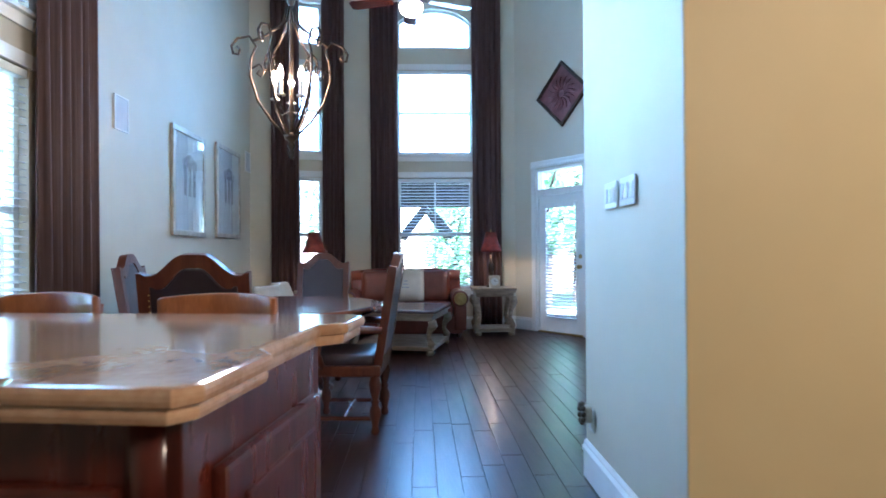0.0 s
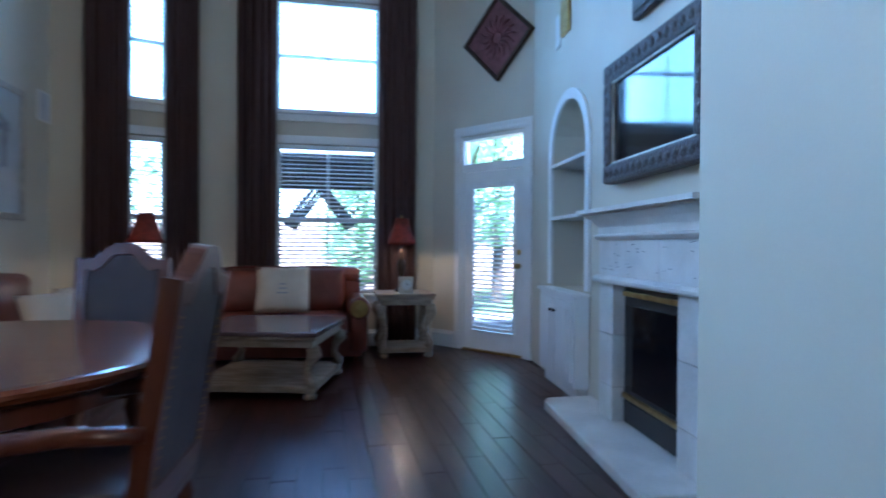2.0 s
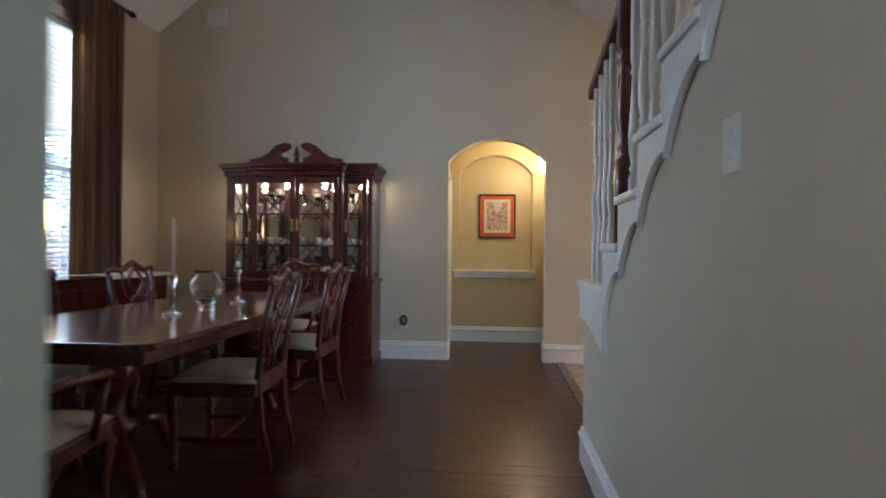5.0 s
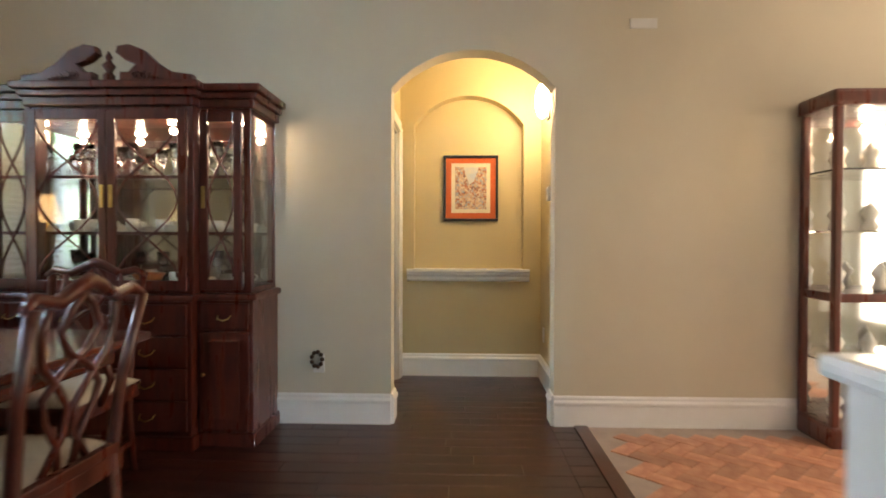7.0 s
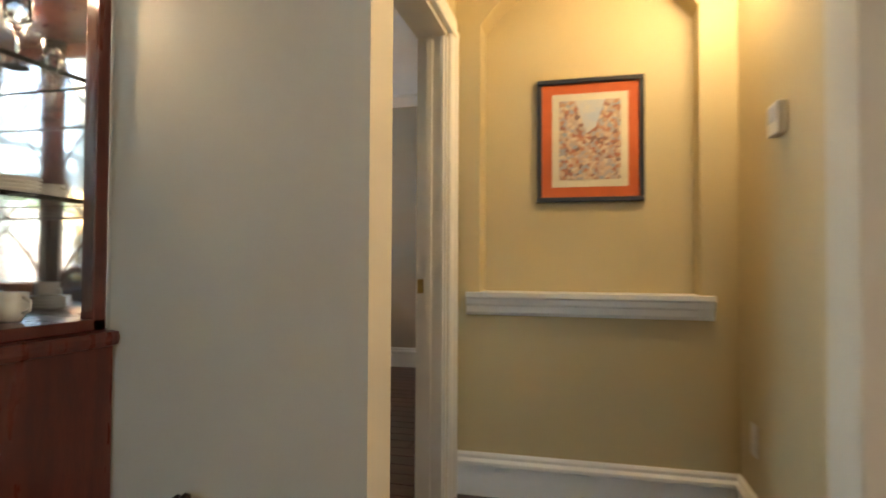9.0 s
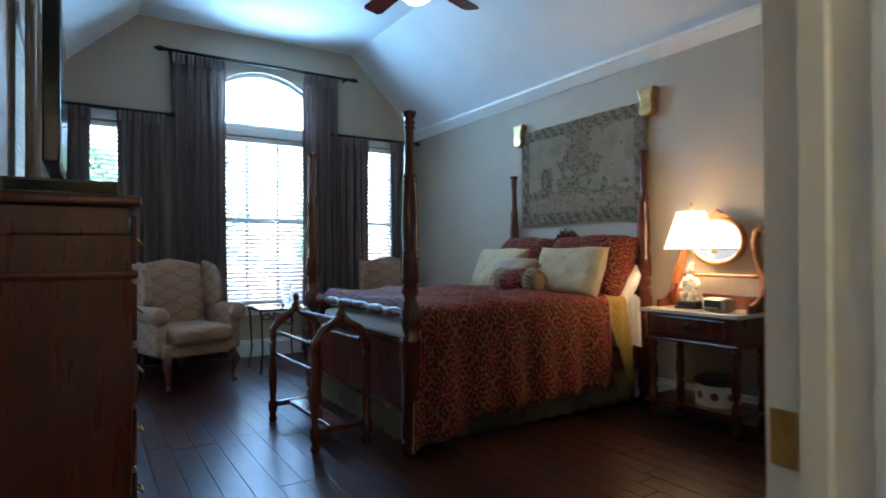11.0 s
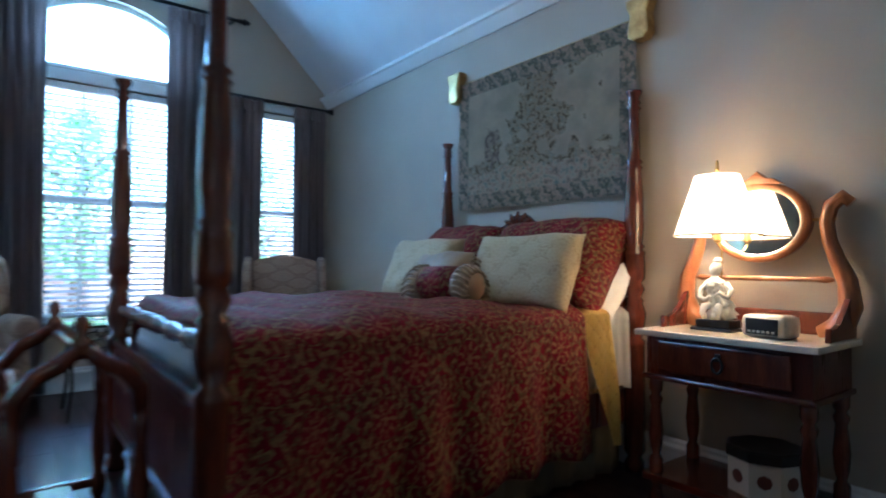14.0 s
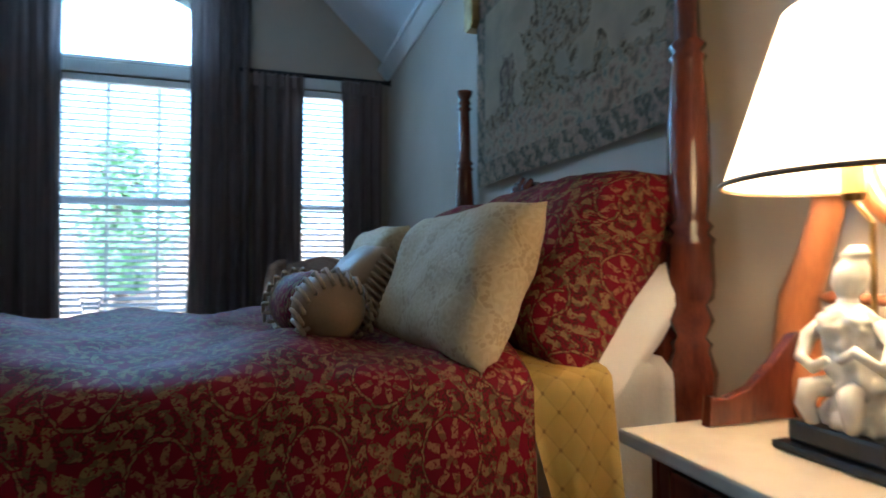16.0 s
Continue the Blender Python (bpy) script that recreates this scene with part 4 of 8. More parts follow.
for i in range(6):
    R = pose(0, 0, 0, 0, 0, 60 * i + 12)
    pts = [(0.03, 1.89), (0.12, 1.98), (0.20, 2.10), (0.245, 2.25), (0.24, 2.36), (0.21, 2.44), (0.25, 2.50), (0.32, 2.48), (0.355, 2.43), (0.345, 2.385), (0.315, 2.38), (0.305, 2.41), (0.325, 2.43)]
    part("cage_bar", tube(bmesh.new(), [R @ Vector((x, 0, z)) for x, z in pts], 0.0085, 7), IRON_B, cl, smooth=True)
    pts = [(0.02, 2.70), (0.05, 2.60), (0.14, 2.52), (0.23, 2.47)]
    part("crown_bar", tube(bmesh.new(), [R @ Vector((x, 0, z)) for x, z in pts], 0.008, 7), IRON_B, cl, smooth=True)
    pts = [(0.235, 2.30), (0.19, 2.33), (0.16, 2.29), (0.18, 2.25), (0.205, 2.27), (0.19, 2.29)]
    part("scroll", tube(bmesh.new(), [R @ Vector((x, 0, z)) for x, z in pts], 0.006, 6), IRON_B, cl, smooth=True)
for i in range(5):
    R = pose(0, 0, 0, 0, 0, 72 * i + 30)
    part("candle_arm", tube(bmesh.new(), [R @ Vector(p) for p in ((0.012, 0, 2.04), (0.06, 0, 2.02), (0.10, 0, 2.06), (0.105, 0, 2.12))], 0.006, 6), IRON_B, cl)
    q = part("candle_sleeve", turned([(0.03, 2.12), (0.032, 2.128), (0.012, 2.13), (0.012, 2.22), (0.008, 2.222)], 12, R @ Matrix.Translation((0.105, 0, 0))), CREAM, cl, "cream candle sleeve")
    part("bulb", turned([(0.007, 2.222), (0.017, 2.245), (0.018, 2.26), (0.01, 2.29), (0.002, 2.31)], 12, R @ Matrix.Translation((0.105, 0, 0))), BULB, q, "lit candle bulb", True)

# ---- living room ----
def cushion(bm, w, d, h, m, pinch=0.5, n=10):
    """A stuffed cushion: thick in the middle, thin at its seam, with drawn-in corners."""
    top, bot = [], []
    for j in range(n + 1):
        a, b = [], []
        for i in range(n + 1):
            u, v = -1 + 2 * i / n, -1 + 2 * j / n
            t = max(0.0, (1 - u ** 4)) ** 0.5 * max(0.0, (1 - v ** 4)) ** 0.5
            k = 1 - 0.06 * pinch * (1 - abs(v) ** 2) * abs(u) - 0.02 * math.sin(5 * u + 3 * v)
            k2 = 1 - 0.06 * pinch * (1 - abs(u) ** 2) * abs(v)
            a.append(bm.verts.new(m @ Vector((u * w / 2 * k, v * d / 2 * k2, h / 2 * t + 0.003))))
            edge = i in (0, n) or j in (0, n)
            b.append(a[-1] if edge else bm.verts.new(m @ Vector((u * w / 2 * k, v * d / 2 * k2, -h / 2 * t))))
        top.append(a), bot.append(b)
    for j in range(n):
        for i in range(n):
            bm.faces.new((top[j][i], top[j][i + 1], top[j + 1][i + 1], top[j + 1][i]))
            bm.faces.new((bot[j][i], bot[j + 1][i], bot[j + 1][i + 1], bot[j][i + 1]))
    return bm


def sofa(m, w, seats, label):
    """Rolled-arm leather sofa, back along local +y, front at y = 0."""
    s = thing("leather_sofa", m, label, "sofa", "oxblood leather sofas")
    h = w / 2
    part("base", boxed(-h + 0.06, 0.06, 0.06, h - 0.06, 0.88, 0.30, 0.02), RED_LEATHER, s)
    for sx in (-1, 1):
        for y in (0.12, 0.8):
            part("foot", turned([(0.02, 0), (0.035, 0.02), (0.03, 0.065)], 12, Matrix.Translation((sx * (h - 0.12), y, 0))), CHERRY, s)
        part("arm", boxed(sx * (h - 0.10) - 0.085, 0.05, 0.10, sx * (h - 0.10) + 0.085, 0.86, 0.52, 0.03), RED_LEATHER, s, smooth=True)
        part("arm_roll", turned([(0.06, 0), (0.105, 0.008), (0.112, 0.03), (0.105, 0.80), (0.06, 0.84)], 20, Matrix.Translation((sx * (h - 0.10), 0.03, 0.53)) @ pose(0, 0, 0, -90, 0, 0)), RED_LEATHER, s, smooth=True)
        part("arm_nails", turned([(0.02, 0), (0.085, 0.001), (0.085, 0.006), (0.02, 0.008)], 20, Matrix.Translation((sx * (h - 0.10), 0.026, 0.53)) @ pose(0, 0, 0, -90, 0, 0)), BRASS, s)
    cw = (w - 0.40) / seats
    for i in range(seats):
        x = -h + 0.20 + cw * (i + 0.5)
        part("seat_cushion", boxed(x - cw / 2 + 0.004, 0.02, 0.29, x + cw / 2 - 0.004, 0.66, 0.46, 0.05), RED_LEATHER, s, smooth=True)
        bm = bmesh.new()
        cushion(bm, cw, 0.50, 0.24, Matrix.Translation((x, 0.70, 0.66)) @ pose(0, 0, 0, 80, 0, 0))
        part("back_cushion", bm, RED_LEATHER, s, smooth=True)
    part("back", boxed(-h + 0.05, 0.74, 0.10, h - 0.05, 0.90, 0.80, 0.04), RED_LEATHER, s, smooth=True)
    part("back_roll", tube(bmesh.new(), [(-h + 0.06, 0.80, 0.81), (-h * 0.5, 0.80, 0.845), (0, 0.80, 0.835), (h * 0.5, 0.80, 0.845), (h - 0.06, 0.80, 0.81)], 0.085, 14), RED_LEATHER, s, smooth=True)
    return s


sofa(pose(-0.94, 8.0, 0), 1.70, 2, "oxblood leather loveseat with rolled arms under the window")
sofa(pose(-2.22, 6.6, 0, 0, 0, 90), 2.5, 3, "long oxblood leather sofa along the wall")


def pillow(m, w, d, h, mat, label, crest=None, name="throw_pillow"):
    p = thing(name, m, label, "pillow", "throw pillows")
    part("cover", cushion(bmesh.new(), w, d, h, Matrix()), mat, p, smooth=True)
    if crest:
        bm = bmesh.new()
        for i in range(3):
            box(bm, -0.05 + 0.012 * i, -0.06 + 0.045 * i, h / 2 - 0.002, 0.05 - 0.012 * i, -0.045 + 0.045 * i, h / 2 + 0.006)
        part("printed_crest", bm, crest, p)
    return p


pillow(pose(-0.93, 8.34, 0.70, 70, 0, 0), 0.52, 0.48, 0.16, CREAM, "cream linen pillow with a printed crest on the loveseat", INK)
pillow(pose(-2.45, 7.0, 0.62, 68, 0, 60), 0.42, 0.36, 0.14, CREAM, "cream fringed pillow on the long sofa")
pillow(pose(-2.40, 7.4, 0.64, 68, 0, 75), 0.42, 0.36, 0.14, CREAM, "cream fringed pillow on the long sofa")


def carved_table(name, m, w, d, h, top, label, category):
    """Antique-washed table: thick stepped top, bulging carved corner legs, lower shelf on bun feet."""
    t = thing(name, m, label, category)
    part("tabletop", boxed(0, 0, h - 0.035, w, d, h, 0.01), top, t)
    part("top_moulding", boxed(0.015, 0.015, h - 0.065, w - 0.015, d - 0.015, h - 0.035, 0.008), WASHED, t)
    part("frieze", boxed(0.04, 0.04, h - 0.12, w - 0.04, d - 0.04, h - 0.065, 0.006), WASHED, t)
    part("lower_shelf", boxed(0.03, 0.03, 0.055, w - 0.03, d - 0.03, 0.105, 0.012), WASHED, t)
    for x, sx in ((0.07, -1), (w - 0.07, 1)):
        for y in (0.07, d - 0.07):
            k = h - 0.12
            part("carved_leg", tube(bmesh.new(), [(x, y, 0.10), (x + sx * 0.02, y, 0.10 + (k - 0.1) * 0.1), (x - sx * 0.02, y, 0.10 + (k - 0.1) * 0.35), (x - sx * 0.005, y, 0.10 + (k - 0.1) * 0.6), (x + sx * 0.035, y, 0.10 + (k - 0.1) * 0.82), (x + sx * 0.02, y, k)], [0.05, 0.045, 0.026, 0.034, 0.055, 0.05], 12), WASHED, t, smooth=True)
            part("bun_foot", turned([(0.03, 0), (0.05, 0.015), (0.05, 0.04), (0.03, 0.056)], 16, Matrix.Translation((x, y, 0))), WASHED, t, smooth=True)
    return t


carved_table("coffee_table", pose(-1.56, 6.92, 0, 0, 0, -14), 1.02, 1.0, 0.51, MARBLE_DARK, "antique-washed carved coffee table with a dark stone top", "table")
carved_table("end_table", pose(0.0, 8.17, 0), 0.60, 0.56, 0.66, WASHED, "antique-washed carved end table beside the loveseat", "table")
carved_table("corner_table", pose(-2.40, 7.95, 0), 0.52, 0.46, 0.66, WASHED, "antique-washed carved corner table between the sofas", "table")


def red_lamp(m):
    l = thing("table_lamp", m, "dark urn table lamp with a red tooled shade", "lamp", "red-shaded table lamps")
    part("base", turned([(0.07, 0), (0.075, 0.015), (0.05, 0.03), (0.02, 0.06), (0.035, 0.10), (0.022, 0.16), (0.045, 0.24), (0.05, 0.30), (0.02, 0.36), (0.012, 0.46)], 18), IRON_B, l, smooth=True)
    bm = bmesh.new()
    rings = [(0.165, 0.50), (0.15, 0.535), (0.125, 0.60), (0.10, 0.68), (0.075, 0.78)]
    seg = 24
    vs = [[bm.verts.new((r * math.cos(6.2832 * i / seg), r * math.sin(6.2832 * i / seg), z)) for i in range(seg)] for r, z in rings]
    for a, b in zip(vs, vs[1:]):
        for i in range(seg):
            bm.faces.new((a[i], a[(i + 1) % seg], b[(i + 1) % seg], b[i]))
    bmesh.ops.solidify(bm, geom=bm.faces[:], thickness=0.003)
    part("shade", bm, RED_SHADE, l, "red tooled bell shade", True)
    part("finial", turned([(0.004, 0.76), (0.012, 0.79), (0.003, 0.82)], 10), BRASS, l)
    return l


rl = red_lamp(pose(0.28, 8.48, 0.66))
copy_thing(rl, pose(-2.16, 8.2, 0.66))
for x, y in ((0.28, 8.48), (-2.16, 8.2)):
    lamp("POINT", pose(x, y, 1.20), 1.0, WARM, 0.03)
ck = thing("mantel_clock", pose(0.30, 8.26, 0.66), "small square silver clock on the end table", "clock")
part("case", boxed(-0.075, -0.025, 0, 0.075, 0.025, 0.17, 0.008), SILVER, ck)
part("dial", turned([(0.0, 0), (0.052, 0.001), (0.052, 0.004), (0.001, 0.005)], 24, Matrix.Translation((0, -0.025, 0.088)) @ pose(0, 0, 0, 90, 0, 0)), MAT_PAPER, ck)
bm = bmesh.new()
box(bm, -0.002, -0.033, 0.086, 0.002, -0.031, 0.125), box(bm, -0.002, -0.033, 0.086, 0.03, -0.031, 0.09)
part("clock_hand", bm, BLACK, ck)

# framed prints, speakers, panel, vent
def framed(name, m, w, h, frame_mat, mount, art, label, category, bar=0.05, inset=0.14):
    """A picture hung flat: local x along the wall, z up, front at -y."""
    f = thing(name, m, label, category)
    bm = bmesh.new()
    for x0, z0, x1, z1 in ((0, 0, w, bar), (0, h - bar, w, h), (0, bar, bar, h - bar), (w - bar, bar, w, h - bar)):
        box(bm, x0, -0.035, z0, x1, -0.003, z1, 0.008)
    part("frame", bm, frame_mat, f)
    part("mount", boxed(bar - 0.004, -0.018, bar - 0.004, w - bar + 0.004, -0.006, h - bar + 0.004), mount, f)
    part("print", boxed(bar + inset, -0.021, bar + inset, w - bar - inset, -0.0185, h - bar - inset), art, f)
    return f


mw = along(*WEST)[0]
for y0, y1, z0, z1 in ((6.0, 6.84, 1.34, 2.43), (7.2, 8.08, 1.35, 2.48)):
    p = framed("framed_etching", mw @ Matrix.Translation((y0 + 3.0, 0, z0)), y1 - y0, z1 - z0, SILVER, MAT_PAPER, MAT_PAPER, "silver-framed etching of a classical arch", "picture", 0.055, 0.15)
    bm = bmesh.new()
    w, h = y1 - y0, z1 - z0
    for u in (0.32, 0.46, 0.60):
        box(bm, w * u, -0.0235, h * 0.38, w * u + 0.07, -0.0215, h * 0.64)
    box(bm, w * 0.29, -0.0235, h * 0.64, w * 0.72, -0.0215, h * 0.72)
    prism(bm, [(w * 0.31, h * 0.72), (w * 0.70, h * 0.72), (w * 0.5, h * 0.78)], 0.002, Matrix.Translation((0, -0.0235, 0)))
    part("drawn_arch", bm, INK, p)
    g = part("picture_glass", boxed(0.05, -0.030, 0.05, w - 0.05, -0.028, h - 0.05), PANE, p)
    g.visible_shadow = False
for y, z0, z1 in ((4.97, 2.15, 2.43), (8.36, 2.30, 2.58)):
    s = thing("wall_speaker", mw @ Matrix.Translation((y + 3.0, 0, z0)), "flush white speaker grille in the wall", "speaker", "wall speakers")
    part("grille", boxed(0.012, -0.012, 0.012, 0.208, -0.004, z1 - z0 - 0.012, 0.003), MAT_PAPER, s)
    bm = bmesh.new()
    for x0, a0, x1, a1 in ((0, 0, 0.22, 0.012), (0, z1 - z0 - 0.012, 0.22, z1 - z0), (0, 0.012, 0.012, z1 - z0 - 0.012), (0.208, 0.012, 0.22, z1 - z0 - 0.012)):
        box(bm, x0, -0.016, a0, x1, -0.001, a1)
    part("rim", bm, PLASTIC, s)
RELIEF = material("red_carved_relief", (0.20, 0.065, 0.065), 0.6, second=(0.12, 0.035, 0.035), scale=12, fine=40, bump=0.6, dist=0.012)
dm = mBE @ Matrix.Translation((0.94, 0, 3.35)) @ pose(0, 0, 0, 0, 45, 0) @ Matrix.Scale(1.05, 4)
dp = thing("diamond_plaque", dm, "square red carved plaque hung as a diamond", "plaque")
part("field", boxed(-0.27, -0.03, -0.27, 0.27, -0.003, 0.27, 0.004), RELIEF, dp)
bm = bmesh.new()
for x0, z0, x1, z1 in ((-0.31, -0.31, 0.31, -0.27), (-0.31, 0.27, 0.31, 0.31), (-0.31, -0.27, -0.27, 0.27), (0.27, -0.27, 0.31, 0.27)):
    box(bm, x0, -0.045, z0, x1, -0.002, z1, 0.006)
part("frame", bm, IRON_B, dp)
bm = bmesh.new()
for i in range(16):
    a = i * math.pi / 8
    tube(bm, [(0.05 * math.cos(a), -0.032, 0.05 * math.sin(a)), (0.14 * math.cos(a + 0.2), -0.04, 0.14 * math.sin(a + 0.2)), (0.22 * math.cos(a), -0.032, 0.22 * math.sin(a))], [0.008, 0.014, 0.006], 6)
part("carved_leaves", bm, RELIEF, dp, smooth=True)

# switch plates and outlet on the near wall
msw = along((0.12, HY), (0.12, 2.16))[0]
for u, w, n in ((HY - 2.905, 0.15, 3), (HY - 2.715, 0.165, 3)):
    s = thing("switch_plate", msw @ Matrix.Translation((u, -0.006, 1.335)), "white multi-gang light switch plate", "switch", "switch plates")
    part("plate", boxed(0, -0.008, 0, w, 0.0, 0.115, 0.003), PLASTIC, s)
    for i in range(n):
        part("rocker", boxed(w * (i + 0.5) / n - 0.016, -0.013, 0.025, w * (i + 0.5) / n + 0.016, -0.007, 0.09, 0.003), PLASTIC, s)


def outlet(m, label, plug=False):
    o = thing("wall_outlet", m, label, "outlet", "wall outlets")
    part("plate", boxed(-0.035, -0.007, -0.057, 0.035, 0.0, 0.057, 0.003), PLASTIC, o)
    for z in (-0.022, 0.022):
        part("socket", boxed(-0.017, -0.010, z - 0.014, 0.017, -0.006, z + 0.014, 0.004), PLASTIC, o)
    if plug:
        part("night_light", boxed(-0.03, -0.05, -0.01, 0.03, -0.008, 0.07, 0.012), SILVER, o, "ornate silver night light")
        bm = bmesh.new()
        for i in range(9):
            bmesh.ops.create_icosphere(bm, subdivisions=1, radius=0.016, matrix=Matrix.Translation((0.032 * math.cos(i * 0.7), -0.055, 0.035 + 0.045 * math.sin(i * 0.7))))
        part("ornament", bm, IRON_B, o, "dark metal flower ornament", True)
    return o


outlet(msw @ Matrix.Translation((HY - 3.16, 0, 0.32)), "white outlet with an ornate night light plugged in", True)
outlet(along((7.3, 7.55), (7.3, 0.0))[0] @ Matrix.Translation((7.55 - 4.83, 0, 0.37)), "white outlet with an ornate night light plugged in", True)
outlet(along((8.7, 3.30), (7.45, 3.30))[0] @ Matrix.Translation((0.35, 0, 0.38)), "plain white wall outlet in the nook")

# fireplace
mf = along(*FIREWALL)[0]
fp = thing("fireplace", mf, "pale cast stone fireplace surround with moulded mantel", "fireplace")
part("hearth", prism(bmesh.new(), [(1.60, -0.002), (1.63, -0.34), (1.72, -0.385), (3.24, -0.42), (3.28, -0.38), (3.28, -0.002)], 0.062, turn_up, 0.012), STONE, fp)
for u0, u1 in ((2.02, 2.23), (3.0, 3.22)):
    for z0, z1 in ((0.064, 0.275), (0.278, 0.60), (0.603, 0.922)):
        part("leg_block", boxed(u0, -0.112, z0, u1, -0.002, z1, 0.006), STONE, fp)
for u0, u1 in ((2.02, 2.418), (2.42, 2.818), (2.82, 3.22)):
    part("frieze_block", boxed(u0, -0.115, 0.972, u1, -0.002, 1.196, 0.005), STONE, fp)
# pits and short dark seams of the travertine face
PIT = material("travertine_pit", (0.20, 0.18, 0.16), 0.9, scale=20)
rnd = random.Random(31)
bm = bmesh.new()
for _ in range(26):
    u, z, w = rnd.uniform(2.06, 3.15), rnd.uniform(0.99, 1.18), rnd.uniform(0.012, 0.055)
    box(bm, u, -0.1162, z, min(u + w, 3.21), -0.114, z + rnd.uniform(0.0015, 0.004), 0, Matrix.Translation((u, 0, z)) @ pose(0, 0, 0, 0, rnd.uniform(-12, 12), 0) @ Matrix.Translation((-u, 0, -z)))
part("stone_pits", bm, PIT, fp, kind="stuff")


def moulding(prof, z, name):
    """A moulding round the three free sides of the surround: (out, up) pairs, out from the block face."""
    bm = bmesh.new()
    rings = []
    for o, u in prof:
        rings.append([bm.verts.new(v) for v in ((2.02 - o * 0.7, -0.002, z + u), (2.02 - o * 0.7, -0.115 - o, z + u), (3.22 + o, -0.115 - o, z + u), (3.22 + o, -0.002, z + u))])
    for a, b in zip(rings, rings[1:]):
        for i in range(3):
            bm.faces.new((a[i], a[i + 1], b[i + 1], b[i]))
    bm.faces.new(rings[0]), bm.faces.new(list(reversed(rings[-1])))
    bmesh.ops.recalc_face_normals(bm, faces=bm.faces)
    return part(name, bm, STONE, fp)


moulding([(0, 0), (0.028, 0.0), (0.04, 0.012), (0.04, 0.028), (0.02, 0.044), (0.0, 0.048)], 0.924, "lower_moulding")
moulding([(0.0, 0), (0.01, 0), (0.032, 0.022), (0.032, 0.032), (0.006, 0.038), (0.006, 0.08), (0, 0.082)], 1.196, "band_moulding")
moulding([(0.0, 0), (0.006, 0), (0.012, 0.012), (0.03, 0.035), (0.075, 0.066), (0.092, 0.072), (0.092, 0.084), (0.13, 0.086), (0.13, 0.112), (0.0, 0.112)], 1.278, "mantel_shelf")
part("firebox", boxed(2.232, -0.03, 0.064, 2.998, -0.015, 0.922), BLACK, fp)
part("fire_glass", boxed(2.28, -0.045, 0.28, 2.95, -0.031, 0.80, 0.003), SCREEN, fp)
for z in (0.22, 0.85):
    part("brass_trim", boxed(2.245, -0.055, z, 2.985, -0.031, z + 0.032, 0.008), BRASS, fp)
part("vent_panel", boxed(2.245, -0.04, 0.085, 2.985, -0.031, 0.205, 0.003), BLACK, fp)

# arched bookcase niche with cabinet
nb = thing("niche_bookcase", mf, "white arched wall niche with two shelves", "bookcase")
for z in (1.385, 1.845):
    part("shelf", boxed(0.682, -0.02, z, 1.503, 0.398, z + 0.03, 0.004), TRIM, nb)
bm = bmesh.new()
pts = arch_points(0.68, 1.505, 1.95, 2.362, 22)
pto = arch_points(0.60, 1.585, 1.95, 2.4425, 22)
for (a, b), (c, d_) in zip(zip(pts, pts[1:]), zip(pto, pto[1:])):
    prism(bm, [a, b, d_, c], 0.024, Matrix.Translation((0, -0.024, 0)))
box(bm, 0.60, -0.024, 0.82, 0.68, 0, 1.95), box(bm, 1.505, -0.024, 0.82, 1.585, 0, 1.95)
part("arch_trim", bm, TRIM, nb)
part("lining", boxed(0.682, 0.385, 0.80, 1.503, 0.3985, 2.36), TRIM, nb)
cb = thing("niche_cabinet", mf @ Matrix.Translation((0.70, 0, 0)) @ Matrix.Diagonal((1.12, 1, 0.97, 1)), "white two-door base cabinet under the niche", "cabinet")
part("body", boxed(0.0, -0.12, 0.10, 0.78, -0.002, 0.80, 0.003), TRIM, cb)
part("toe_kick", boxed(0.03, -0.08, 0.0, 0.75, -0.002, 0.10), TRIM, cb)
part("top_moulding", boxed(-0.02, -0.145, 0.80, 0.80, -0.0015, 0.83, 0.008), TRIM, cb)
for x in (0.04, 0.40):
    dr = part("door", boxed(x, -0.138, 0.14, x + 0.34, -0.121, 0.76, 0.004), TRIM, cb)
    part("raised_panel", boxed(x + 0.055, -0.148, 0.20, x + 0.285, -0.139, 0.70, 0.006), TRIM, dr)
    part("knob", turned([(0.006, 0), (0.006, 0.014), (0.014, 0.018), (0.014, 0.026), (0.003, 0.03)], 12, Matrix.Translation((x + (0.31 if x < 0.2 else 0.03), -0.138, 0.66)) @ pose(0, 0, 0, 90, 0, 0)), IRON, dr, "dark iron knob", True)
BLUE = material("blue_white_porcelain", (0.10, 0.16, 0.40), 0.15, second=(0.70, 0.74, 0.80), scale=25, fine=60)
bw = thing("porcelain_figure", mf @ Matrix.Translation((1.2, 0.2, 1.415)), "blue and white porcelain ornament on the shelf", "ornament")
bm = bmesh.new()
bmesh.ops.create_icosphere(bm, subdivisions=2, radius=0.07, matrix=Matrix.Translation((0, 0, 0.06)) @ Matrix.Diagonal((1.6, 0.8, 0.8, 1)))
bmesh.ops.create_icosphere(bm, subdivisions=2, radius=0.04, matrix=Matrix.Translation((0.09, 0, 0.12)))
bmesh.ops.create_icosphere(bm, subdivisions=2, radius=0.03, matrix=Matrix.Translation((-0.11, 0, 0.09)))
part("body", bm, BLUE, bw, smooth=True)
